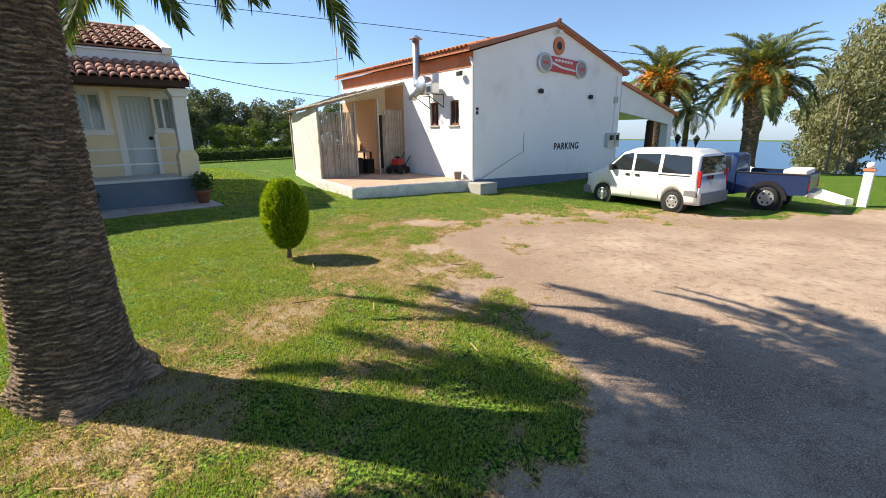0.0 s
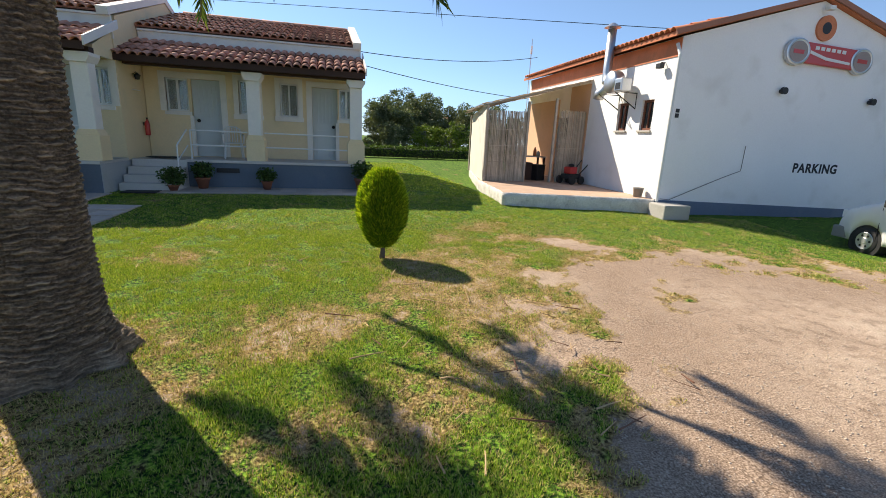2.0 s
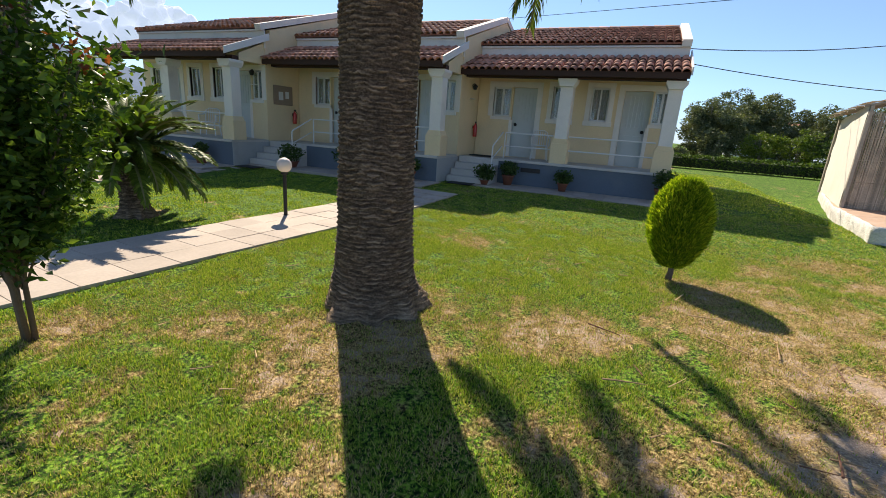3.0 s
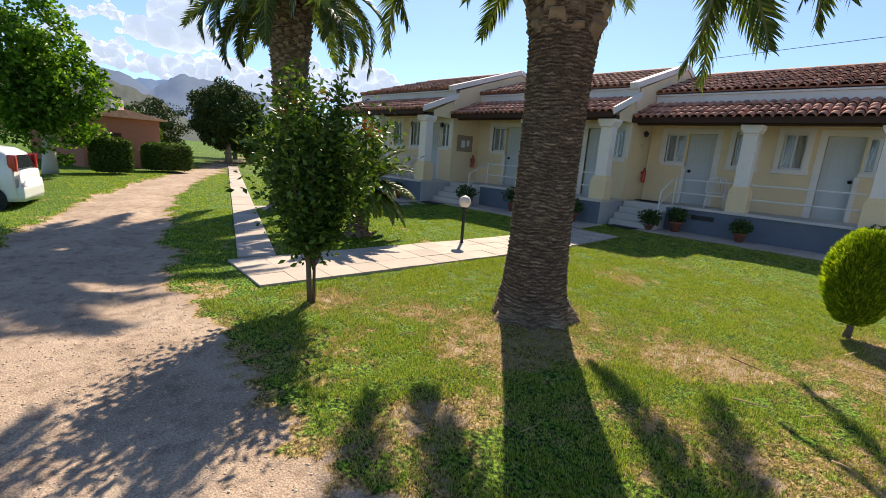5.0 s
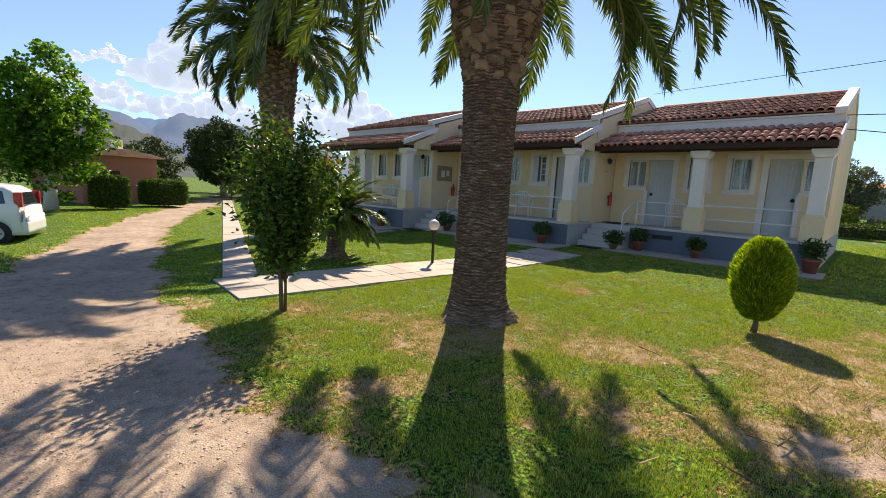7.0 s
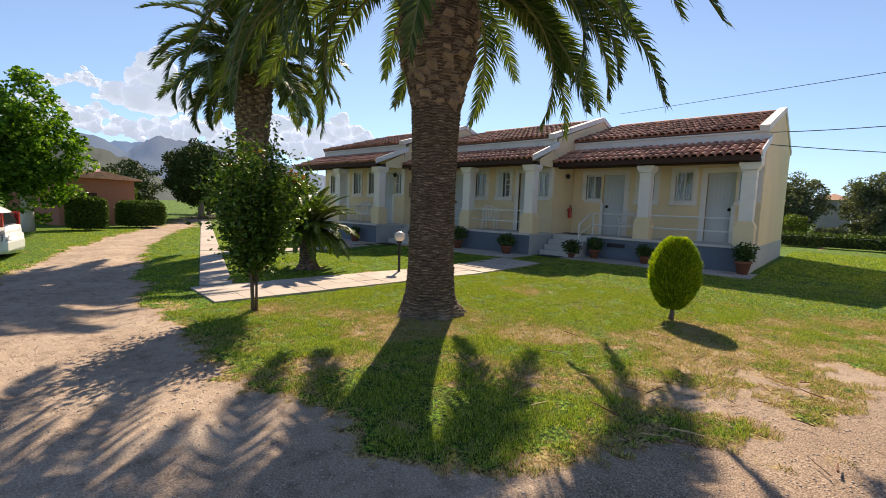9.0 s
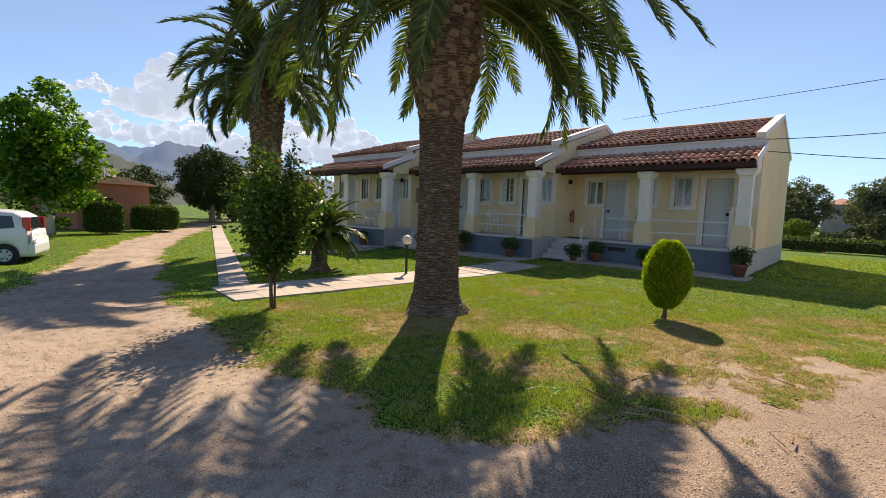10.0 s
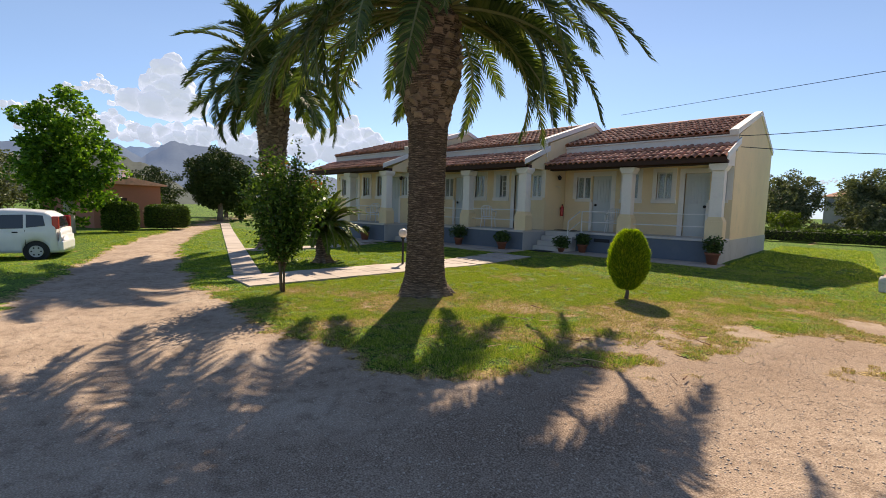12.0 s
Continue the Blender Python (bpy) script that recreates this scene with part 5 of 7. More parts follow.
for i, (x, y, hh, r, mt) in enumerate(((-36.0, 3.0, 3.6, 2.2, FRESH), (-39.0, 8.5, 4.6, 2.6, DARKTREE), (-40.0, 15.0, 5.0, 2.8, OLIVE), (-37.0, 20.5, 4.8, 2.6, DARKTREE), (-30.5, 18.0, 4.2, 2.2, FRESH), (-33.5, 13.8, 3.2, 1.8, HEDGE), (-30.0, -5.0, 5.0, 2.6, DARKTREE), (-34.0, -1.5, 5.2, 2.6, OLIVE))):
    tree("garden_tree", (x, y), hh, (r, r, hh * 0.40), 80, 110, 0.55, 0.10, mt, GREYBARK, 0.16, "leafy tree at the end of the grounds", "tree", 120 + i, centre_h=0.55, group="trees beyond the track")
for i, (x, y, hh, r) in enumerate(((-7.0, 40, 5.2, 2.8), (-3.2, 43, 5.4, 2.9), (1.9, 38.5, 4.7, 1.7), (6.5, 38.5, 4.4, 1.6), (8.6, 43, 5.6, 2.8), (11.4, 45, 5.4, 2.7), (14.2, 44, 4.6, 2.2), (18.5, 46, 4.8, 2.6), (23.5, 45, 5.0, 2.8), (-11.5, 42, 5.2, 2.7), (-16, 41, 5.0, 2.8))):
    tree("olive_tree", (x, y), hh, (r, r, hh * 0.42), 130, 150, 0.5, 0.085, OLIVE, GREYBARK, 0.2, "grey-green olive tree behind the lawn", "tree", 60 + i, centre_h=0.54, hollow=0.3, group="olive trees", long=2.2)
for i, (x, y, hh, r, mt) in enumerate(((2.2, 34.0, 2.0, 0.9, FRESH), (9.4, 36.5, 2.6, 1.15, FRESH), (6.6, 36.0, 2.5, 0.9, OLIVE), (11.6, 37, 2.9, 1.3, FRESH), (13.6, 36, 3.2, 1.2, HEDGE), (-1.0, 33, 1.5, 0.7, HEDGE), (4.2, 35, 1.2, 0.8, OLIVE))):
    tree("garden_shrub", (x, y), hh, (r, r, hh * 0.42), 40, 90, 0.3, 0.075, mt, GREYBARK, 0.06, "leafy garden shrub in front of the olives", "shrub", 80 + i, centre_h=0.55, group="garden shrubs", bare=0.12)
for i, (x, y, hh, r) in enumerate(((35.0, 5.2, 6.0, 1.5), (32.0, 3.5, 7.8, 1.6), (30.0, 1.5, 8.4, 2.1), (32.0, -2.0, 9.0, 2.8), (38.5, 5.6, 5.6, 1.8), (30.0, -6.5, 8.6, 2.9))):
    tree("eucalyptus_tree", (x, y), hh, (r, r, hh * 0.42), 120, 120, 0.6, 0.085, EUCA, GREYBARK, 0.22, "tall grey-green eucalyptus with drooping foliage", "tree", 90 + i, centre_h=0.56, group="eucalyptus trees", droop=0.8, long=2.6, hollow=0.2)


def hedge(at, lx, ly, h, turn, label, seed, mat=HEDGE, size=0.06, n=9000):
    rng = np.random.default_rng(seed)
    t = thing("hedge", pose(at[0], at[1], ground_z(*at) - 0.03, 0, 0, turn), label, "hedge", "hedges")
    u = rng.uniform(-1, 1, (n, 3))
    k = rng.integers(0, 5, n)
    u[k == 0, 0], u[k == 1, 0], u[k == 2, 1], u[k == 3, 1], u[k == 4, 2] = 1, -1, 1, -1, 1
    rim = (np.abs(u) ** 5).sum(1, keepdims=True) ** (1 / 5)
    p = u / np.maximum(rim, 0.8) * np.array([lx / 2, ly / 2, h / 2]) * rng.uniform(0.88, 1.06, (n, 1)) + np.array([0, 0, h / 2 + 0.08])
    c = new("foliage", leaf_mesh("foliage", p, size, mat, rng, 1.6, 0.0))
    c.parent = t
    # solid dark block fills the inside behind the outer leaves
    bm = B()
    box(bm, -lx * 0.42, lx * 0.42, -ly * 0.42, ly * 0.42, 0.12, h * 0.9, 0.1)
    part("inner_core", bm, DARKINNER, t)
    for x in (-lx * 0.3, 0.0, lx * 0.3):
        bm = B()
        tube(bm, [(x, 0, 0), (x + 0.02, 0.01, 0.3)], 0.03, 6)
        part("stem", bm, STEM, t)


DARKINNER = surface("dark_inner", (0.02, 0.03, 0.012), 0.9, var=0.3)
hedge((-20.6, 2.75), 1.1, 1.3, 1.4, 5, "clipped green hedge beside the terracotta house", 51)
hedge((-22.8, 5.35), 1.4, 1.9, 1.3, 15, "clipped green hedge at the edge of the lawn", 52)
hedge((3.0, 31.5), 26.0, 1.0, 0.75, 0, "low ragged hedge across the end of the lawn", 53, n=16000, size=0.09)

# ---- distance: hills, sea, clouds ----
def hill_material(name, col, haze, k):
    """Far slopes: woods and rock, washed towards the air's colour by painted emission."""
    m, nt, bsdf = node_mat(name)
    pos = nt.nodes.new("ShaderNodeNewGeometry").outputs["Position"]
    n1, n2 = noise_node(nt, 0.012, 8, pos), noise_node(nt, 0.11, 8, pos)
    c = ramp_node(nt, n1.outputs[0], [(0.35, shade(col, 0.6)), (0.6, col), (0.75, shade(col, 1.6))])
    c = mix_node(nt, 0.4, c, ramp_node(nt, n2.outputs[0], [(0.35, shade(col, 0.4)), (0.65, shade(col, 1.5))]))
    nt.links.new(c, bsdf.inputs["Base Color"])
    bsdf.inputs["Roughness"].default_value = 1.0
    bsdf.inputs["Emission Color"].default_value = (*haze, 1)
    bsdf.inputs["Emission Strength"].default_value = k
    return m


def ridge(name, az0, az1, dist, profile, depth, rough, material, label, seed, eye=(5.0, 0.0)):
    """A range of hills: heights in degrees over the horizon by bearing, with gullies."""
    na, nr = 160, 26
    bear, elev = np.array(profile).T
    verts = []
    for i in range(na):
        az = az0 + (az1 - az0) * i / (na - 1)
        top = math.tan(math.radians(float(np.interp(az, bear, elev)))) * dist
        top *= 1 + rough * (noise.noise((az * 0.5, seed, 0)) + 0.5 * noise.noise((az * 1.7, seed, 2)))
        for j in range(nr):
            s = j / (nr - 1)
            d = dist - depth * (1 - s)
            h = top * s ** 1.3 * (1 + 0.25 * (1 - s) * noise.noise((az * 0.9, s * 5, seed))) - 3
            a = math.radians(az)
            verts.append((eye[0] + d * math.sin(a), eye[1] + d * math.cos(a), h + 0.03 * top * noise.noise((az * 3, s * 14, seed)) * s))
    i = np.arange(na * nr).reshape(na, nr)
    faces = np.stack([i[:-1, :-1], i[1:, :-1], i[1:, 1:], i[:-1, 1:]], -1).reshape(-1, 4)
    return tagged(new(name, mesh_from(name, np.array(verts), faces, material, True)), label, "mountain", kind="structure")


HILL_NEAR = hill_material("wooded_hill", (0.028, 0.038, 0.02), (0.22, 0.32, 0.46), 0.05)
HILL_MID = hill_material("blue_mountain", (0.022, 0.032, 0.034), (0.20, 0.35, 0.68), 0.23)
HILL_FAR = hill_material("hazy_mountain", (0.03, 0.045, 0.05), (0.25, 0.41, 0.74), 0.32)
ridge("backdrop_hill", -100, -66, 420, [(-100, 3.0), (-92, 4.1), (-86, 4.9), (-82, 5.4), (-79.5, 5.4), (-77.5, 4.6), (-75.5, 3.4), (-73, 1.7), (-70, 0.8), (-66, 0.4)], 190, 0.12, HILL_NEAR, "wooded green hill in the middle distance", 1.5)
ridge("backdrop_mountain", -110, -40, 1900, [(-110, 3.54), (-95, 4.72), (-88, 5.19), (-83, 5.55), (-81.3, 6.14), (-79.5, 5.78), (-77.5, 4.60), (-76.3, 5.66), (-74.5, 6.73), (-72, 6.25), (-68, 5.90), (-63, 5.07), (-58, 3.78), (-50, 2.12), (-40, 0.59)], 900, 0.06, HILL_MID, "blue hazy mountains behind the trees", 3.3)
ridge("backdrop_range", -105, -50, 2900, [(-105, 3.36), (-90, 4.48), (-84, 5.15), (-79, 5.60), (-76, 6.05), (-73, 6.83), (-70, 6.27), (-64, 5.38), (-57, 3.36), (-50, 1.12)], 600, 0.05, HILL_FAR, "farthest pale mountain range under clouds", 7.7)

SEA, _nt, _p = node_mat("sea_water")
_p.inputs["Base Color"].default_value = (0.02, 0.07, 0.15, 1)
_p.inputs["Roughness"].default_value = 0.25
_pos = _nt.nodes.new("ShaderNodeNewGeometry").outputs["Position"]
bump_node(_nt, _p, noise_node(_nt, 0.6, 6, _pos).outputs[0], 0.4, 0.2)
bm = B()
box(bm, 200, 3400, -3000, 3000, -98.0, -90.0)
tagged(put(bm, "water", SEA), "calm blue sea beyond the coast", "sea", kind="structure")

CLOUD, _nt, _p = node_mat("cloud")
_p.inputs["Base Color"].default_value = (0.46, 0.46, 0.48, 1)
_p.inputs["Roughness"].default_value = 1.0
_p.inputs["Specular IOR Level"].default_value = 0.0
# bluish emission lifts the cloud's shaded sides, standing in for scattered light
_p.inputs["Emission Color"].default_value = (0.72, 0.82, 1.0, 1)
_p.inputs["Emission Strength"].default_value = 0.40


def cloud(az, el, wide, tall, n, seed, dist=2600.0):
    """A heap of rounded, billowing lumps, flat below. wide, tall: in degrees."""
    rng = np.random.default_rng(seed)
    a, k = math.radians(az), dist * math.pi / 180
    c = Vector((5 + dist * math.sin(a), dist * math.cos(a), dist * math.tan(math.radians(el))))
    t = Vector((math.cos(a), -math.sin(a), 0))
    bm = B()
    for i in range(n):
        u = rng.normal(0, 0.36)
        h = rng.uniform(0, 1) * max(0.12, 1 - abs(u) * 1.3)
        r = k * tall * rng.uniform(0.13, 0.27) * (1.15 - 0.5 * h)
        p = c + t * (u * wide * k) + Vector((0, 0, h * tall * k)) + Vector((math.sin(a), math.cos(a), 0)) * rng.uniform(-60, 60)
        ball(bm, p, r, 3, 0.8)
    for v in bm.verts:
        q = v.co / (k * 0.9)
        v.co += Vector((noise.noise(q), noise.noise(q + Vector((9, 1, 4))), noise.noise(q + Vector((3, 7, 2))))) * k * 0.35
        q = v.co / (k * 0.3)
        v.co += Vector((noise.noise(q), noise.noise(q + Vector((5, 2, 8))), noise.noise(q + Vector((1, 4, 6))))) * k * 0.12
        q = v.co / (k * 0.11)
        v.co += Vector((noise.noise(q), noise.noise(q + Vector((2, 6, 1))), noise.noise(q + Vector((8, 3, 5))))) * k * 0.05
    ob = put(bm, "backdrop_cloud", CLOUD, None, True)
    return tagged(ob, "white billowing cumulus cloud over the mountains", "cloud", kind="structure")


cloud(-74.6, 9.8, 3.6, 5.8, 60, 1)
cloud(-80.8, 10.6, 3.4, 1.7, 26, 2)
cloud(-78.4, 9.6, 2.4, 1.2, 18, 3)
cloud(-80.0, 6.6, 6.0, 2.4, 60, 4)
cloud(-71.5, 6.4, 9.0, 3.2, 90, 5)
cloud(-62.0, 6.0, 9.0, 4.4, 90, 6)
cloud(-55.0, 6.2, 8.0, 4.8, 80, 7)
cloud(-84.5, 8.2, 4.0, 1.6, 26, 8)
cloud(-46.0, 7.0, 7.0, 2.0, 40, 9)
cloud(-2.5, 3.4, 2.6, 0.6, 14, 10)

# ---- vehicles: local frame, nose towards +x, wheels on z = 0 ----
def car_paint(name, col):
    m, nt, bsdf = node_mat(name)
    pos = nt.nodes.new("ShaderNodeNewGeometry").outputs["Position"]
    n = noise_node(nt, 2.5, 6, pos)
    c = ramp_node(nt, n.outputs[0], [(0.35, shade(col, 0.9)), (0.65, col)])
    nt.links.new(c, bsdf.inputs["Base Color"])
    bsdf.inputs["Roughness"].default_value, bsdf.inputs["Coat Weight"].default_value = 0.4, 0.5
    return m


WHITECAR, BLUECAR = car_paint("white_car_paint", (0.78, 0.78, 0.77)), car_paint("blue_car_paint", (0.007, 0.028, 0.11))
GREYPLASTIC = surface("grey_bumper_plastic", (0.20, 0.20, 0.20), 0.6, var=0.12, fine=60)
ALLOY = surface("wheel_trim", (0.50, 0.50, 0.50), 0.4, 0.6, var=0.12, fine=40)
TAILRED = plain("tail_lamp_red", (0.45, 0.015, 0.015), 0.15, coat=0.6)
LAMP = plain("clear_lamp", (0.75, 0.75, 0.75), 0.1, coat=0.6)


def wheel(parent, x, y, r, w):
    s = 1 if y > 0 else -1
    bm = B()
    lathe(bm, [(r * 0.62, -w / 2), (r * 0.9, -w / 2), (r, -w * 0.36), (r, w * 0.36), (r * 0.9, w / 2), (r * 0.62, w / 2)], 28, (x, y, r), "y")
    wh = part("wheel", bm, BLACK, parent, "black tyre", smooth=True)
    bm = B()
    lathe(bm, [(0.001, s * w * 0.56), (r * 0.2, s * w * 0.56), (r * 0.25, s * w * 0.515), (r * 0.52, s * w * 0.52), (r * 0.6, s * w * 0.55), (r * 0.64, s * w * 0.50)], 24, (x, y, r), "y")
    rim = part("rim", bm, ALLOY, wh)
    for i in range(6):
        a = math.tau * i / 6
        bm = B()
        lathe(bm, [(0.001, s * w * 0.535), (r * 0.09, s * w * 0.53), (r * 0.09, s * w * 0.45)], 8, (x + r * 0.42 * math.cos(a), y, r + r * 0.42 * math.sin(a)), "y")
        part("rim_slot", bm, BLACK, wh)


def arch(x, r, n=9):
    """Points over a wheel, from front to back, for a body outline read from nose to tail underneath."""
    return [(x + r * math.cos(math.pi * i / (n - 1)), 0.30 + r * 0.95 * math.sin(math.pi * i / (n - 1))) for i in range(n)]


def car_body(parent, name, top, half, material, belt, lean, wheels, r_arch, sill, nose=0.16, tail=0.05):
    """A body lofted from sections across it: arches over the wheels, sides that lean in above the belt line, rounded shoulders."""
    tx, tz = np.array(sorted(top)).T
    lo, hi = tx[0], tx[-1]
    xs = sorted(set(list(np.linspace(lo, hi, 84)) + list(tx) + [x + s * r_arch for x in wheels for s in (-1.0, -0.985, 0.985, 1.0)]))

    def width(x):
        a, b = max(0.0, (x - hi + 0.55) / 0.55), max(0.0, (lo + 0.3 - x) / 0.3)
        return half * (1 - nose * a ** 2.2 - tail * b ** 2.2)

    bm = B()
    rows = []
    for x in xs:
        zt, hw, zb = float(np.interp(x, tx, tz)), width(x), sill
        for wx in wheels:
            if abs(x - wx) < r_arch:
                zb = max(zb, 0.28 + math.sqrt(r_arch ** 2 - (x - wx) ** 2))
        zt = max(zt, zb + 0.06)
        if zt > belt + 0.16:
            a = hw - (zt - 0.11 - belt) * lean
            q = [(hw * 0.97, zb), (hw, min(zb + 0.12, belt - 0.1)), (hw * 1.012, (max(zb, sill) + belt) / 2 if zb < belt - 0.2 else belt - 0.05), (hw, belt), (a, zt - 0.11), (a - 0.05, zt - 0.035), (a * 0.6, zt), (0.0, zt + 0.012)]
        else:
            d = zt - zb
            q = [(hw * 0.97, zb), (hw, zb + d * 0.3), (hw * 1.01, zb + d * 0.55), (hw, zb + d * 0.75), (hw * 0.97, zb + d * 0.9), (hw * 0.9, zb + d * 0.97), (hw * 0.55, zt), (0.0, zt + 0.008)]
        rows.append([bm.verts.new((x, y, z)) for y, z in q] + [bm.verts.new((x, -y, z)) for y, z in q[-2::-1]])
    for a, b in zip(rows, rows[1:]):
        for k in range(len(a) - 1):
            bm.faces.new((a[k], a[k + 1], b[k + 1], b[k]))
        bm.faces.new((a[-1], a[0], b[0], b[-1]))
    bm.faces.new(rows[0])
    bm.faces.new(rows[-1])
    bmesh.ops.recalc_face_normals(bm, faces=bm.faces)
    ob = part(name, bm, material, parent, smooth=True)
    return ob, lambda z: half - max(0.0, z - belt) * lean


def wheel_wells(parent, wheels, half, r):
    """The dark hollow behind each wheel."""
    for x in wheels:
        for s in (1, -1):
            bm = B()
            lathe(bm, [(0.001, s * (half - 0.30)), (r * 0.98, s * (half - 0.30)), (r * 0.98, s * (half - 0.02))], 24, (x, 0, 0.28), "y")
            part("wheel_well", bm, BLACK, parent)


def side_glass(parent, w, pts, name="side_window", material=None, proud=0.006):
    for s in (1, -1):
        bm = B()
        o = [bm.verts.new((x, s * (w(z) + proud), z)) for x, z in pts]
        i = [bm.verts.new((x, s * (w(z) - 0.02), z)) for x, z in pts]
        n = len(pts)
        bm.faces.new(o)
        for k in range(n):
            bm.faces.new((o[k], o[(k + 1) % n], i[(k + 1) % n], i[k]))
        bmesh.ops.recalc_face_normals(bm, faces=bm.faces)
        part(name, bm, material or CARGLASS, parent)


def cross_glass(parent, w, p0, p1, name, inset=0.10, proud=0.012, material=None):
    """A pane across the body between two outline points."""
    (x0, z0), (x1, z1) = p0, p1
    d = Vector((x1 - x0, 0, z1 - z0)).normalized()
    nrm = Vector((d.z, 0, -d.x))
    if (x0 + x1) < 0:
        nrm = nrm if nrm.x < 0 else -nrm
    else:
        nrm = nrm if nrm.z > 0 else -nrm
    bm = B()
    o = []
    for x, z, s in ((x0, z0, 1), (x1, z1, 1), (x1, z1, -1), (x0, z0, -1)):
        o.append(bm.verts.new(Vector((x, s * (w(z) - inset), z)) + nrm * proud))
    q = [bm.verts.new(v.co - nrm * 0.02) for v in o]
    bm.faces.new(o)
    for k in range(4):
        bm.faces.new((o[k], o[(k + 1) % 4], q[(k + 1) % 4], q[k]))
    bmesh.ops.recalc_face_normals(bm, faces=bm.faces)
    part(name, bm, material or CARGLASS, parent)


def trim_box(parent, name, material, x0, x1, y0, y1, z0, z1, bevel=0.01, label="", both=True):
    for s in ((1, -1) if both else (1,)):
        bm = B()
        ya, yb = sorted((s * y0, s * y1))
        box(bm, x0, x1, ya, yb, z0, z1, bevel)
        part(name, bm, material, parent, label)


def van(m):
    v = thing("van", m, "white passenger van with grey bumpers parked on the gravel", "van")
    R, H = 0.30, 0.84
    top = [(-2.0, 0.45), (-2.06, 0.75), (-2.03, 1.05), (-1.93, 1.62), (-1.72, 1.74), (-0.9, 1.79), (0.3, 1.76), (0.62, 1.66), (1.18, 1.17), (1.5, 1.08), (1.92, 0.93), (2.06, 0.72), (2.08, 0.45)]
    body, w = car_body(v, "body", top, H, WHITECAR, 1.06, 0.17, (1.30, -1.28), 0.37, 0.26)
    wheel_wells(v, (1.30, -1.28), H, 0.37)
    side_glass(v, w, [(0.22, 1.10), (1.02, 1.10), (1.02, 1.19), (0.60, 1.56), (0.30, 1.62), (0.22, 1.60)])
    side_glass(v, w, [(-0.72, 1.10), (0.12, 1.10), (0.12, 1.60), (-0.72, 1.62)])
    side_glass(v, w, [(-1.80, 1.10), (-0.84, 1.10), (-0.84, 1.62), (-1.70, 1.58)], "rear_side_window")
    cross_glass(v, w, (0.66, 1.62), (1.16, 1.20), "windscreen", 0.08)
    cross_glass(v, w, (-2.02, 1.12), (-1.945, 1.57), "rear_window", 0.12)
    trim_box(v, "bumper", GREYPLASTIC, -2.13, -1.72, -0.82, 0.82, 0.28, 0.58, 0.03, "unpainted grey plastic bumper", False)
    trim_box(v, "front_bumper", GREYPLASTIC, 1.72, 2.14, -0.80, 0.80, 0.26, 0.52, 0.03, both=False)
    trim_box(v, "side_moulding", GREYPLASTIC, -0.80, 0.82, 0.825, 0.848, 0.62, 0.68, 0.006)
    trim_box(v, "rear_quarter_trim", GREYPLASTIC, -1.99, -1.62, 0.82, 0.85, 0.50, 0.66, 0.01)
    trim_box(v, "tail_lamp", TAILRED, -2.055, -1.96, 0.745, 0.815, 0.74, 1.20, 0.02, "red tail lamp")
    trim_box(v, "headlamp", LAMP, 1.86, 2.02, 0.50, 0.76, 0.72, 0.90, 0.02)
    trim_box(v, "slide_rail", BLACK, -1.75, -0.75, 0.83, 0.848, 1.03, 1.055, 0.003)
    for x in (0.34, -0.02):
        trim_box(v, "door_handle", BLACK, x - 0.07, x + 0.07, 0.835, 0.87, 0.95, 1.01, 0.01)
    for x in (0.17, -0.80, 1.08):
        trim_box(v, "door_gap", BLACK, x - 0.006, x + 0.006, 0.82, 0.843, 0.34, 1.05, 0.0)
    trim_box(v, "mirror", BLACK, 0.86, 0.98, 0.84, 1.0, 1.08, 1.26, 0.03, "black door mirror")
    trim_box(v, "plate_bar", surface("plate", (0.6, 0.6, 0.58), 0.5), -2.095, -2.06, -0.24, 0.24, 0.80, 0.92, 0.004, both=False)
    for i in range(3):
        bm = B()
        box(bm, -2.082, -2.06, 0.12 + i * 0.12, 0.20 + i * 0.12, 0.96, 1.06, 0.003)
        part("rear_lettering_bar", bm, TAILRED if i == 1 else BLACK, v)
    for x in (1.30, -1.28):
        for y in (0.74, -0.74):
            wheel(v, x, y, R, 0.19)
    return v


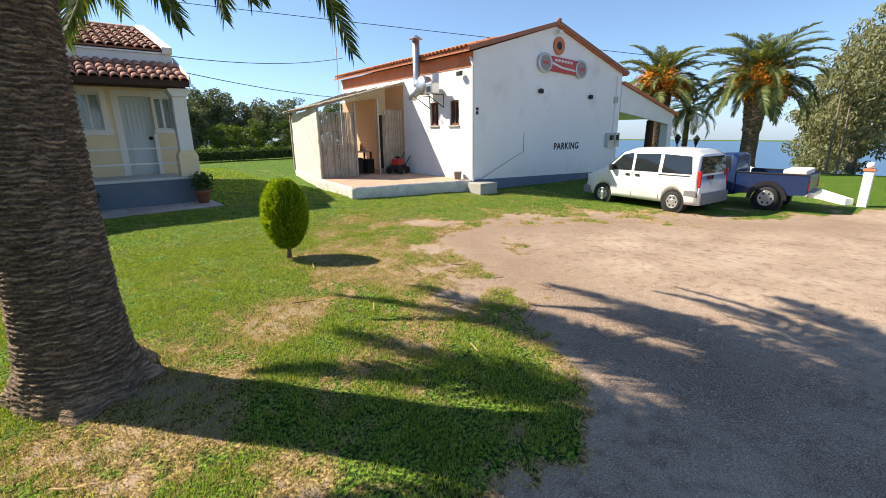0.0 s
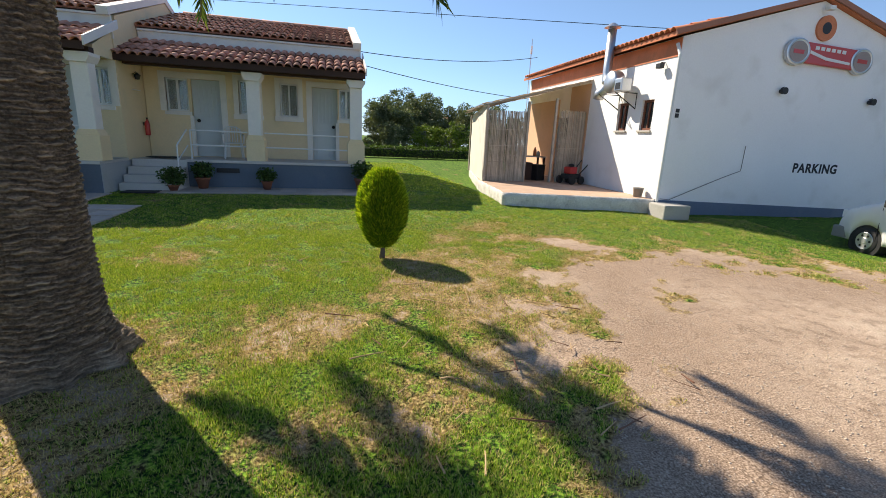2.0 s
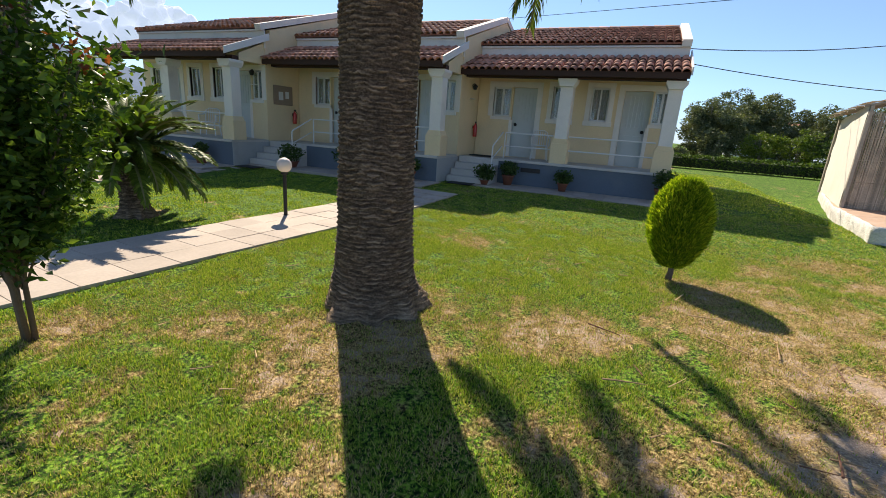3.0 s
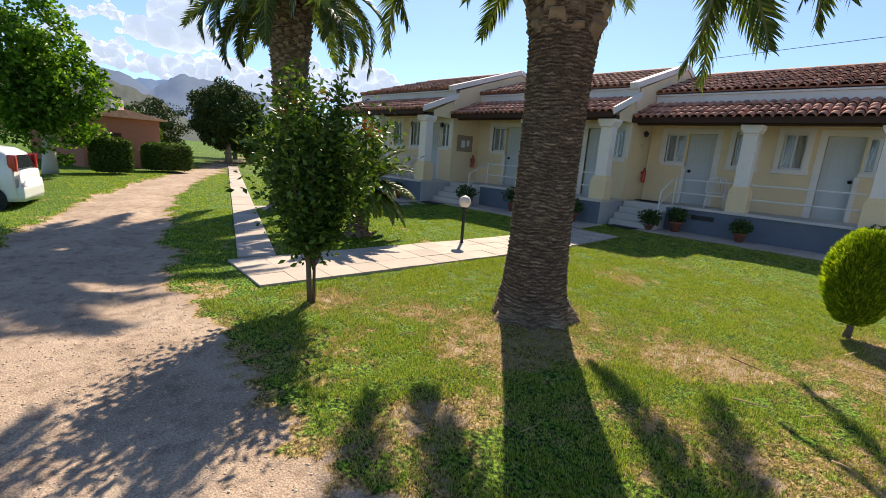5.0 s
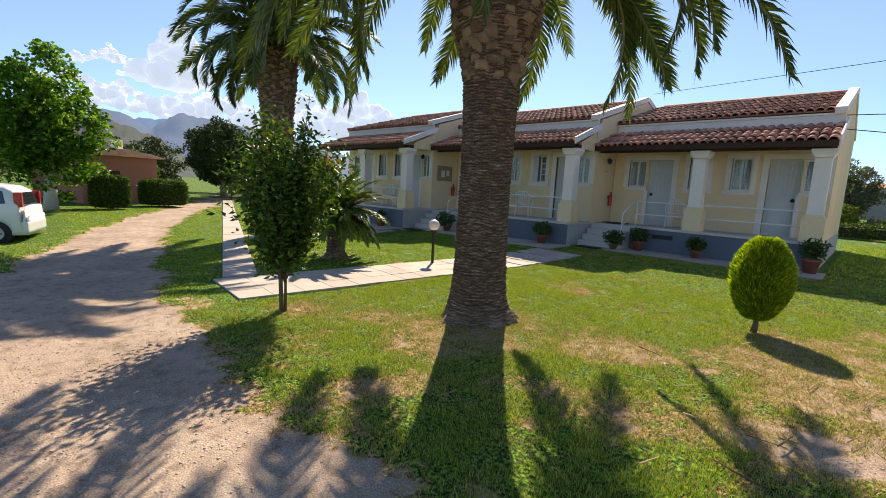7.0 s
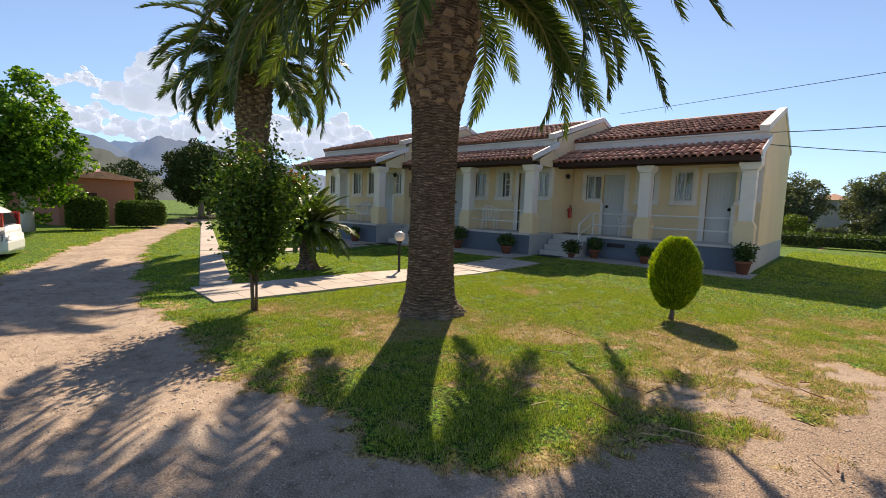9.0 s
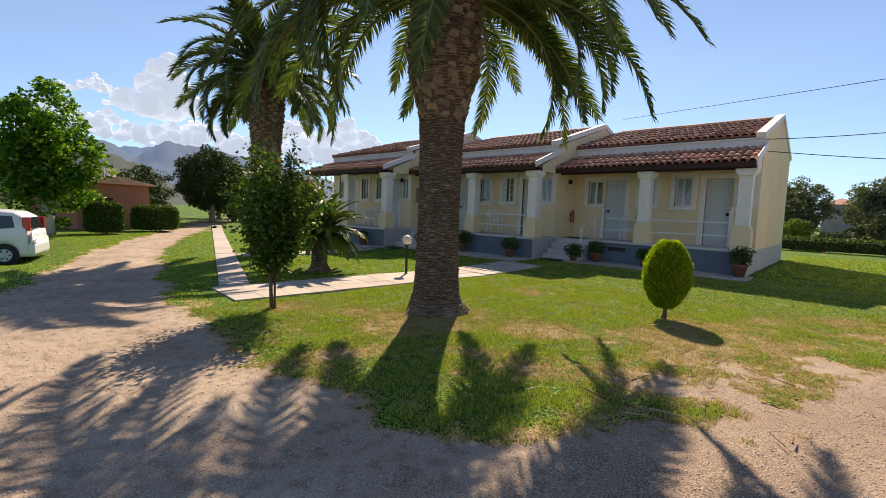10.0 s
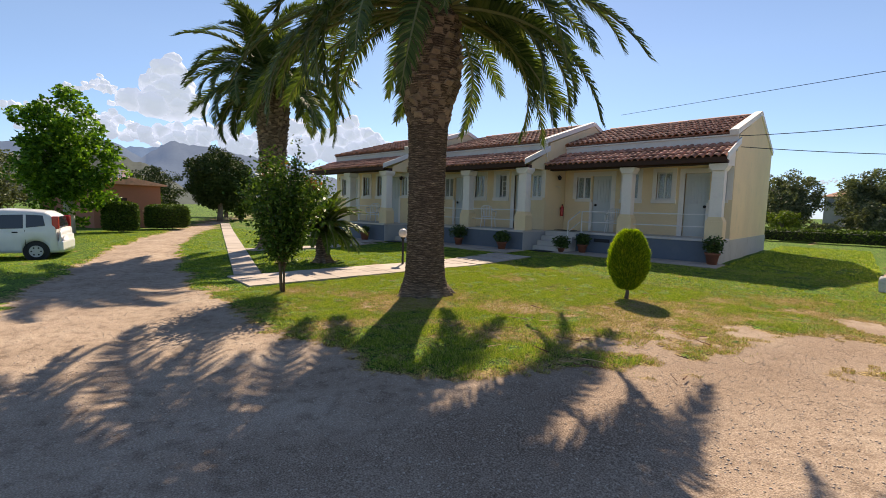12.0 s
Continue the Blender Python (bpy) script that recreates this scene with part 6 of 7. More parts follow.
def pickup(m):
    v = thing("pickup_truck", m, "dark blue pickup truck with open load bed behind the van", "pickup")
    H = 0.86
    top = [(2.48, 0.5), (2.46, 0.85), (2.3, 1.02), (1.25, 1.12), (0.75, 1.62), (-0.35, 1.66), (-0.48, 1.58), (-0.50, 1.08)]
    body, w = car_body(v, "cab", top, H, BLUECAR, 1.10, 0.2, (1.5,), 0.44, 0.40, tail=0.0)
    wheel_wells(v, (1.5, -1.45), H - 0.02, 0.43)
    side_glass(v, w, [(-0.34, 1.13), (1.02, 1.13), (0.70, 1.54), (-0.28, 1.57)])
    cross_glass(v, w, (0.80, 1.58), (1.22, 1.15), "windscreen", 0.08)
    bm = B()
    holed = arch(-1.45, 0.44)
    prism(bm, [(-0.54, 1.08), (-0.54, 0.48), (-0.95, 0.48)] + holed + [(-1.95, 0.48), (-2.45, 0.52), (-2.47, 1.08)], 0.80, 0.86, "y")
    part("bed_side", bm, BLUECAR, v)
    bm = B()
    prism(bm, [(-0.54, 1.08), (-0.54, 0.48), (-0.95, 0.48)] + holed + [(-1.95, 0.48), (-2.45, 0.52), (-2.47, 1.08)], -0.86, -0.80, "y")
    part("bed_side", bm, BLUECAR, v)
    trim_box(v, "tailgate", BLUECAR, -2.48, -2.42, -0.80, 0.80, 0.55, 1.08, 0.01, both=False)
    trim_box(v, "bed_floor", DARKMETAL, -2.42, -0.52, -0.80, 0.80, 0.55, 0.60, 0.0, both=False)
    trim_box(v, "bed_rim", DARKMETAL, -2.46, -0.56, 0.795, 0.875, 1.08, 1.12, 0.01)
    trim_box(v, "rear_bumper", STEEL, -2.62, -2.46, -0.80, 0.80, 0.45, 0.60, 0.02, "bright steel rear bumper", False)
    trim_box(v, "load_cover", WHITE, -2.35, -1.75, -0.70, 0.70, 1.05, 1.22, 0.03, "grey-white bundle in the load bed", False)
    trim_box(v, "tail_lamp", TAILRED, -2.50, -2.44, 0.66, 0.84, 0.66, 0.95, 0.01)
    for s in (1, -1):
        bm = B()
        pts = [(-1.45 + k * math.cos(math.pi * i / 12), 0.34 + k * math.sin(math.pi * i / 12)) for k, rng_ in ((0.54, range(13)), (0.43, range(12, -1, -1))) for i in rng_]
        ya, yb = sorted((s * 0.855, s * 0.91))
        prism(bm, pts, ya, yb, "y")
        part("fender_flare", bm, DARKMETAL, v, "dark plastic wheel-arch flare")
    for x in (1.5, -1.45):
        for y in (0.76, -0.76):
            wheel(v, x, y, 0.36, 0.24)
    return v


def hatchback(m):
    v = thing("car", m, "small white hatchback parked on the grass", "car")
    top = [(-1.70, 0.42), (-1.80, 0.58), (-1.82, 0.78), (-1.76, 1.02), (-1.64, 1.30), (-1.54, 1.44), (-1.38, 1.53), (-1.0, 1.57), (-0.4, 1.585), (0.1, 1.55), (0.42, 1.46), (0.6, 1.36), (1.05, 1.03), (1.45, 0.93), (1.68, 0.80), (1.77, 0.62), (1.76, 0.42)]
    body, w = car_body(v, "body", top, 0.80, WHITECAR, 0.95, 0.17, (1.15, -1.15), 0.34, 0.24, tail=0.10)
    wheel_wells(v, (1.15, -1.15), 0.80, 0.34)
    side_glass(v, w, [(-0.06, 0.98), (0.86, 0.98), (0.88, 1.05), (0.48, 1.33), (0.02, 1.40), (-0.06, 1.40)])
    side_glass(v, w, [(-0.86, 1.0), (-0.12, 0.98), (-0.12, 1.40), (-0.86, 1.42)])
    side_glass(v, w, [(-1.40, 1.08), (-0.93, 1.02), (-0.93, 1.42), (-1.34, 1.40)], "rear_side_window")
    cross_glass(v, w, (0.52, 1.37), (1.0, 1.05), "windscreen", 0.08)
    cross_glass(v, w, (-1.70, 1.05), (-1.615, 1.36), "rear_window", 0.14)
    trim_box(v, "tail_lamp", TAILRED, -1.745, -1.56, 0.66, 0.775, 0.98, 1.38, 0.03, "tall red tail lamp")
    trim_box(v, "bumper", WHITECAR, -1.84, -1.50, -0.76, 0.76, 0.30, 0.60, 0.05, both=False)
    trim_box(v, "headlamp", LAMP, 1.55, 1.70, 0.45, 0.70, 0.66, 0.84, 0.03)
    for x in (0.06, -0.66):
        trim_box(v, "door_handle", BLACK, x - 0.07, x + 0.07, 0.795, 0.82, 0.86, 0.90, 0.008)
    for x in (-0.09, -0.90, 0.92):
        trim_box(v, "door_gap", BLACK, x - 0.005, x + 0.005, 0.78, 0.803, 0.30, 0.96, 0.0)
    trim_box(v, "mirror", BLACK, 0.70, 0.82, 0.80, 0.95, 0.98, 1.10, 0.03)
    for x in (1.15, -1.15):
        for y in (0.70, -0.70):
            wheel(v, x, y, 0.285, 0.18)
    return v


def parked(x, y, deg, k):
    return pose(x, y, ground_z(x, y) - 0.01, 0, 0, deg) @ Matrix.Diagonal((*k, 1))


van(parked(12.95, 5.15, 85, (0.83, 0.9, 0.92)))
pickup(parked(14.85, 3.85, 93, (0.82, 0.86, 0.88)))
hatchback(parked(-13.1, -1.72, 252, (0.92, 0.95, 0.96)))

# ---- terrace, reed screens and shed on the side of the white building ----
def terrace():
    pts = [(9.88, 9.5), (6.15, 10.42), (6.5, 13.5), (7.75, 18.6), (10.2, 18.6)]
    t = thing("terrace", pose(0, 0, 0), "raised terrace with whitewashed crumbling edge and clay floor", "terrace", kind="structure")
    bm = B()
    n = []
    for (a, b), (c, d) in zip(pts, pts[1:]):
        k = max(1, int(math.hypot(c - a, d - b) / 0.12))
        n += [(a + (c - a) * i / k, b + (d - b) * i / k) for i in range(k)]
    n.append(pts[-1])
    rings = []
    for z, out in ((-0.1, 0.0), (0.18, 0.02), (0.34, 0.03), (0.43, 0.02), (0.46, -0.02)):
        ring = []
        for i, (x, y) in enumerate(n):
            k = out + 0.035 * noise.noise((x * 3, y * 3, z * 6)) + 0.02 * noise.noise((x * 11, y * 11, z * 14))
            ring.append(bm.verts.new((x - k * 0.8, y - k, z + 0.012 * noise.noise((x * 6, y * 6, 2.0)))))
        rings.append(ring)
    for r, s in zip(rings, rings[1:]):
        for i in range(len(n) - 1):
            bm.faces.new((r[i], r[i + 1], s[i + 1], s[i]))
    bmesh.ops.recalc_face_normals(bm, faces=bm.faces)
    part("edge_wall", bm, WHITEWASH, t, "whitewashed crumbling edge", smooth=True)
    bm = B()
    lo = [bm.verts.new((x + 0.02, y + 0.02, 0.455)) for x, y in n]
    bm.faces.new(lo)
    part("floor_surface", bm, TERRACE, t)


terrace()
REED = surface("dry_reed", (0.44, 0.37, 0.29), 0.9, big=3, fine=50, var=0.3, per=0.3, bump=0.3)
CANVAS = surface("cream_canvas", (0.66, 0.62, 0.55), 0.9, big=1.2, fine=25, var=0.08, bump=0.3, dist=0.01)


def reed_screen(x0, x1, y, z0, z1, label):
    s = thing("reed_screen", pose(x0, y, z0), label, "screen", "reed screens")
    rng = random.Random(int(x0 * 100))
    n = int((x1 - x0) / 0.021)
    me = []
    for k in range(4):
        bm = B()
        h = (z1 - z0)
        tube(bm, [(0, 0, 0), (rng.uniform(-0.006, 0.006), rng.uniform(-0.006, 0.006), h * 0.5), (rng.uniform(-0.01, 0.01), 0, h * rng.uniform(0.985, 1.01))], [0.013, 0.012, 0.010], 6)
        m = bpy.data.meshes.new("reed")
        bm.to_mesh(m)
        bm.free()
        m.materials.append(REED)
        me.append(m)
    for i in range(n):
        ob = new("reed", me[i % 4])
        ob.parent = s
        ob.matrix_basis = pose(i * (x1 - x0) / n, rng.uniform(-0.006, 0.006), 0, 0, rng.uniform(-0.4, 0.4), rng.uniform(0, 360))
    for z in (0.15, 0.6, 1.1, 1.6):
        bm = B()
        tube(bm, [(0, -0.016, z), ((x1 - x0), -0.016, z + 0.02)], 0.006, 5)
        part("binding", bm, REED, s)


reed_screen(6.60, 8.02, 13.42, 0.46, 2.62, "weathered grey reed screen closing the shed front")
reed_screen(9.12, 10.02, 13.42, 0.46, 2.75, "weathered reed screen beside the white wall")


GREYPOLE = surface("weathered_pole", (0.40, 0.35, 0.29), 0.9, big=4, fine=40, var=0.25, per=0.2)


def shed():
    s = thing("shed", pose(0.36, 0.30, 0), "lean-to shed with canvas side and sheet roof on the terrace", "shed")
    bm = B()
    a, b = (6.20, 13.05), (7.35, 18.2)
    n, k = 20, 8
    for i in range(n):
        u = i / (n - 1)
        col = []
        for j in range(k):
            z = 0.42 + (2.78 - 0.42 - 0.1 * u) * j / (k - 1)
            w = 0.02 * noise.noise((u * 7, z * 3, 0.5)) + 0.012 * math.sin(z * 9 + u * 12)
            col.append(bm.verts.new((a[0] + (b[0] - a[0]) * u - w, a[1] + (b[1] - a[1]) * u, z)))
        if i:
            for j in range(k - 1):
                bm.faces.new((last[j], last[j + 1], col[j + 1], col[j]))
        last = col
    part("canvas_side", bm, CANVAS, s, "cream canvas side sheet", smooth=True)
    for i in range(8):
        u0, u1 = i / 8, (i + 1) / 8 + 0.01
        bm = B()
        m = 26
        lo, hi = [], []
        for j in range(m):
            x = 6.05 + (9.72 - 6.05) * j / (m - 1)
            zz = 2.80 + (3.75 - 2.80) * j / (m - 1) + 0.012 * math.sin(j * 2.4)
            lo.append(bm.verts.new((x + 0.9 * u0, 13.0 + 5.2 * u0, zz)))
            hi.append(bm.verts.new((x + 0.9 * u1, 13.0 + 5.2 * u1, zz + 0.01 * (i % 2))))
        for j in range(m - 1):
            bm.faces.new((lo[j], lo[j + 1], hi[j + 1], hi[j]))
        bmesh.ops.solidify(bm, geom=bm.faces[:], thickness=0.012)
        part("roof_sheet", bm, surface("rusty_sheet", (0.50, 0.43, 0.35), 0.8, big=1.5, var=0.3, fine=30, stain=(0.2, 0.12, 0.07)) if i == 0 else bpy.data.materials["rusty_sheet"], s)
    for x, y, z in ((6.24, 13.05, 2.76), (7.62, 13.1, 2.95), (8.56, 13.1, 3.1), (7.3, 18.1, 2.7)):
        bm = B()
        box(bm, x - 0.035, x + 0.035, y - 0.035, y + 0.035, 0.4, z, 0.004)
        part("post", bm, GREYPOLE, s)
    for k in range(6):
        bm = B()
        y = 13.06 + k * 0.95
        x = k * 0.95 / 5.2 * 0.9
        tube(bm, [(6.1 + x, y, 2.74), (9.62 + x * 0.4, y, 3.69)], 0.03, 6)
        part("roof_pole", bm, GREYPOLE, s)


shed()


def table_and_clutter():
    t = thing("work_table", pose(8.75, 14.9, 0.46), "old kitchen table in the shed with things on it", "table")
    bm = B()
    box(bm, -0.6, 0.6, -0.3, 0.3, 0.74, 0.78, 0.008)
    part("tabletop", bm, STEPSTONE, t)
    for x in (-0.54, 0.54):
        for y in (-0.25, 0.25):
            bm = B()
            box(bm, x - 0.03, x + 0.03, y - 0.03, y + 0.03, 0, 0.74)
            part("leg", bm, DARKWOOD, t)
    for i, (x, y, w, h, mt) in enumerate(((7.7, 15.5, 0.12, 0.34, RED), (7.9, 15.6, 0.16, 0.22, WHITE), (8.25, 15.5, 0.11, 0.3, TERRA), (8.45, 15.65, 0.14, 0.18, STEEL))):
        c = thing("container", pose(x + 0.75, y - 0.65, 1.24), "small container on the shed table", "container", "things on the table")
        bm = B()
        lathe(bm, [(w * 0.5, 0), (w * 0.55, h * 0.1), (w * 0.5, h * 0.7), (w * 0.25, h * 0.85), (w * 0.25, h)], 14)
        part("body", bm, mt, c, smooth=True)
    for i, (x, y, w, h, mt) in enumerate(((7.75, 14.6, 0.5, 0.55, DARKWOOD), (8.35, 14.9, 0.45, 0.4, TERRA), (8.2, 14.4, 0.4, 0.5, DARKMETAL))):
        c = thing("crate", pose(x + 0.55, y - 0.35, 0.46, 0, 0, 12 * i), "dark storage crate on the shed floor", "crate", "crates in the shed")
        bm = B()
        box(bm, -w / 2, w / 2, -w / 2, w / 2, 0, h, 0.015)
        part("body", bm, mt, c)
        bm = B()
        box(bm, -w / 2 - 0.01, w / 2 + 0.01, -w / 2 - 0.01, w / 2 + 0.01, h, h + 0.03, 0.008)
        part("lid", bm, mt, c)


table_and_clutter()


def mower():
    t = thing("lawn_mower", pose(9.45, 13.0, 0.46, 0, 0, 200), "red and black walk-behind tiller by the reed screen", "garden machine")
    bm = B()
    box(bm, -0.28, 0.25, -0.2, 0.2, 0.16, 0.32, 0.04)
    part("deck", bm, BLACK, t)
    bm = B()
    box(bm, -0.15, 0.18, -0.15, 0.15, 0.32, 0.55, 0.05)
    part("engine", bm, RED, t, "red engine cover")
    bm = B()
    lathe(bm, [(0.06, 0.55), (0.09, 0.56), (0.09, 0.62), (0.03, 0.64)], 12)
    part("cap", bm, BLACK, t)
    for y in (-0.13, 0.13):
        bm = B()
        tube(bm, [(-0.2, y, 0.25), (-0.55, y * 1.4, 0.6), (-0.95, y * 1.9, 0.92), (-1.1, y * 1.9, 0.93)], 0.016, 6)
        part("handle", bm, BLACK, t)
    for x in (-0.22, 0.2):
        for y in (-0.26, 0.26):
            bm = B()
            lathe(bm, [(0.05, -0.035), (0.13, -0.035), (0.13, 0.035), (0.05, 0.035)], 16, (x, y, 0.13), "y")
            part("wheel", bm, BLACK, t)


mower()


def bucket(at, r, h, mat, label, z):
    t = thing("bucket", pose(at[0], at[1], z), label, "bucket")
    bm = B()
    lathe(bm, [(r * 0.78, 0), (r, h), (r * 1.06, h), (r * 1.06, h - 0.03), (r, h - 0.03), (r * 0.93, h), (r * 0.74, 0.02), (0.001, 0.02)], 20)
    part("body", bm, mat, t, smooth=True)


bucket((9.72, 9.95), 0.13, 0.24, GREYPLASTIC, "grey bucket on the terrace by the wall", 0.46)


def gable_fittings():
    """Things fixed to the gable and side wall, in the building's own frame."""
    def fixed(name, label, cat, group="", at=(0, 0, 0)):
        return thing(name, TB @ pose(*at), label, cat, group)
    # sign: a red board with a round lamp box at each end
    s = fixed("wall_sign", "red sign board with two round lamp boxes on the gable", "sign", at=(4.15, -0.02, 4.0))
    s.matrix_basis = s.matrix_basis @ pose(0, 0, 0, 0, 2.5, 0) @ Matrix.Diagonal((1.28, 1, 1.15, 1))
    bm = B()
    box(bm, -0.62, 0.62, -0.08, 0.0, -0.20, 0.22, 0.02)
    part("board", bm, RED, s, "red board with white band")
    bm = B()
    prism(bm, [(-0.5, 0.06), (-0.1, -0.03), (0.5, -0.06), (0.5, -0.11), (-0.1, -0.09), (-0.5, 0.0)], -0.088, -0.08, "y")
    part("swoosh_bar", bm, WHITEWOOD, s)
    for i in range(6):
        bm = B()
        box(bm, -0.40 + i * 0.13, -0.31 + i * 0.13, -0.086, -0.08, 0.09, 0.16)
        part("lettering_bar", bm, WHITEWOOD, s)
    for x in (-0.78, 0.78):
        bm = B()
        lathe(bm, [(0.27, 0.0), (0.27, -0.09), (0.24, -0.10), (0.22, -0.09), (0.001, -0.09)], 28, (x, 0, 0), "y")
        d = part("round_lamp_box", bm, STEEL, s, "round grey lamp box")
        bm = B()
        lathe(bm, [(0.001, -0.096), (0.21, -0.096), (0.21, -0.093)], 24, (x, 0, 0), "y")
        part("disc", bm, surface("faded_disc", (0.32, 0.26, 0.24), 0.6) if x < 0 else bpy.data.materials["faded_disc"], d)
        bm = B()
        box(bm, x - 0.12, x + 0.12, -0.102, -0.097, -0.04, 0.04)
        part("red_bar", bm, RED, d)
    for x, z in ((3.0, 3.12), (5.85, 3.02)):
        l = fixed("wall_lamp", "small dark spotlight on the gable", "lamp", "gable lamps", (x, 0, z))
        bm = B()
        lathe(bm, [(0.05, 0.0), (0.07, -0.05), (0.085, -0.14), (0.001, -0.14)], 14, (0, 0, 0), "y")
        part("housing", bm, DARKMETAL, l)
        bm = B()
        tube(bm, [(0, 0, 0.07), (0, -0.08, 0.09)], 0.012, 6)
        part("bracket", bm, DARKMETAL, l)
    # lamp under the apex
    l = fixed("gable_lamp", "white floodlight under the gable peak", "lamp", at=(3.75, -0.1, 5.05))
    bm = B()
    box(bm, -0.09, 0.09, -0.12, 0.0, -0.05, 0.05, 0.015)
    part("housing", bm, WHITEWOOD, l)
    # meter boxes
    for x, wd in ((7.15, 0.42), (7.62, 0.32)):
        k = fixed("meter_box", "grey electricity meter box on the wall", "meter box", "meter boxes", (x, 0, 1.35))
        bm = B()
        box(bm, 0, wd, -0.16, 0, -0.22, 0.34, 0.012)
        part("case", bm, STEEL, k)
        bm = B()
        box(bm, 0.06, wd - 0.06, -0.166, -0.16, 0.05, 0.25)
        part("window", bm, GLASS, k)
    k = fixed("wall_plate", "small dark plate on the corner", "plate", at=(0.16, 0, 2.45))
    bm = B()
    box(bm, -0.05, 0.05, -0.012, 0, 0.0, 0.09, 0.003)
    part("upper", bm, DARKMETAL, k)
    bm = B()
    box(bm, -0.05, 0.05, -0.012, 0, -0.12, -0.02, 0.003)
    part("lower", bm, DARKMETAL, k)
    k = fixed("junction_box", "grey box and pipe at the gable's end", "box", at=(7.6, 0, 2.95))
    bm = B()
    box(bm, -0.08, 0.08, -0.12, 0, -0.1, 0.14, 0.01)
    part("case", bm, STEEL, k)
    # cable along the wall
    k = fixed("cable", "dark cable trailing along the wall's foot", "cable", at=(0, 0, 0))
    bm = B()
    tube(bm, [(0.05, -0.05, 0.36), (0.3, -0.05, 0.34), (1.1, -0.03, 0.66), (1.8, -0.02, 0.94), (2.3, -0.015, 1.12), (2.3, -0.015, 1.75)], 0.009, 6)
    part("wire", bm, GREYPLASTIC, k)
    # block at the corner
    k = fixed("concrete_block", "grey concrete block at the building's corner", "block", at=(0.0, 0, 0.0))
    bm = B()
    box(bm, -0.22, 0.5, -0.62, -0.02, -0.15, 0.27, 0.03)
    part("body", bm, CONCRETE, k)
    # extractor fan with its chimney
    f = fixed("extractor_fan", "galvanised extractor fan with flue pipe on brackets", "extractor fan", at=(-0.42, 1.98, 3.02))
    bm = B()
    lathe(bm, [(0.001, -0.16), (0.27, -0.16), (0.30, -0.12), (0.30, 0.12), (0.27, 0.16), (0.001, 0.16)], 24, (0, 0, 0.28), "x")
    part("housing", bm, STEEL, f, smooth=True)
    bm = B()
    tube(bm, [(0.0, 0.22, 0.3), (0.0, 0.40, 0.35), (0.0, 0.44, 0.6), (0.0, 0.44, 1.72)], [0.15, 0.14, 0.12, 0.12], 16)
    part("flue", bm, STEEL, f, smooth=True)
    bm = B()
    lathe(bm, [(0.13, 1.74), (0.23, 1.76), (0.05, 1.88), (0.001, 1.89)], 16, (0, 0.44, 0))
    part("cowl", bm, STEEL, f)
    bm = B()
    tube(bm, [(0.0, 0.3, 0.2), (-0.05, 0.62, 0.02), (-0.05, 0.66, -0.12)], [0.13, 0.15, 0.15], 14)
    part("elbow", bm, STEEL, f, smooth=True)
    bm = B()
    box(bm, -0.16, 0.14, -0.62, -0.28, 0.0, 0.34, 0.03)
    part("motor", bm, STEEL, f, "motor box with dark opening")
    bm = B()
    box(bm, -0.166, -0.158, -0.56, -0.34, 0.05, 0.22)
    part("opening", bm, DARKMETAL, f)
    for y in (-0.5, 0.3):
        bm = B()
        tube(bm, [(0.42, y, -0.02), (-0.25, y, -0.02), (0.42, y, -0.42), (0.42, y, -0.02)], 0.018, 6)
        part("bracket", bm, DARKMETAL, f)
    # floodlight on the side wall, antenna pole
    k = fixed("floodlight", "dark floodlight on the side wall", "lamp", at=(0, 0.50, 3.55))
    bm = B()
    box(bm, -0.2, -0.08, -0.09, 0.09, -0.06, 0.06, 0.015)
    part("housing", bm, DARKMETAL, k)
    bm = B()
    tube(bm, [(0, 0, 0.08), (-0.12, 0, 0.08), (-0.14, 0, 0.02)], 0.012, 6)
    part("arm", bm, DARKMETAL, k)
    k = fixed("antenna_pole", "thin antenna pole behind the roof", "pole", at=(0.1, 9.7, 0))
    bm = B()
    tube(bm, [(0, 0, 0), (0, 0, 5.9)], 0.02, 6)
    part("mast", bm, STEEL, k)
    bm = B()
    tube(bm, [(0, 0, 5.3), (0, 0, 5.6)], 0.045, 8)
    part("aerial", bm, WHITEWOOD, k)
    k = fixed("vent_pole", "white pole with stay above the roof's edge", "pole", at=(7.3, 1.2, 0.75))
    bm = B()
    tube(bm, [(0, 0, 3.0), (0, 0, 4.5)], 0.03, 8)
    part("mast", bm, WHITEWOOD, k)
    bm = B()
    tube(bm, [(0, 0, 4.5), (0.9, 0.2, 3.4)], 0.012, 5)
    part("stay", bm, DARKMETAL, k)


gable_fittings()


# ---- gateway, wall, poles and wires ----
def gate_pillar(x, y, label):
    t = thing("gate_pillar", pose(x, y, ground_z(x, y) - 0.02), label, "pillar")
    bm = B()
    box(bm, -0.1, 0.1, -0.1, 0.1, 0, 0.98, 0.012)
    part("shaft", bm, B_WHITE, t)
    bm = B()
    box(bm, -0.125, 0.125, -0.125, 0.125, 0.98, 1.04, 0.01)
    part("cap", bm, TERRA, t)
    bm = B()
    ball(bm, (0, 0, 1.13), 0.095, 3)
    part("ball", bm, B_WHITE, t, smooth=True)


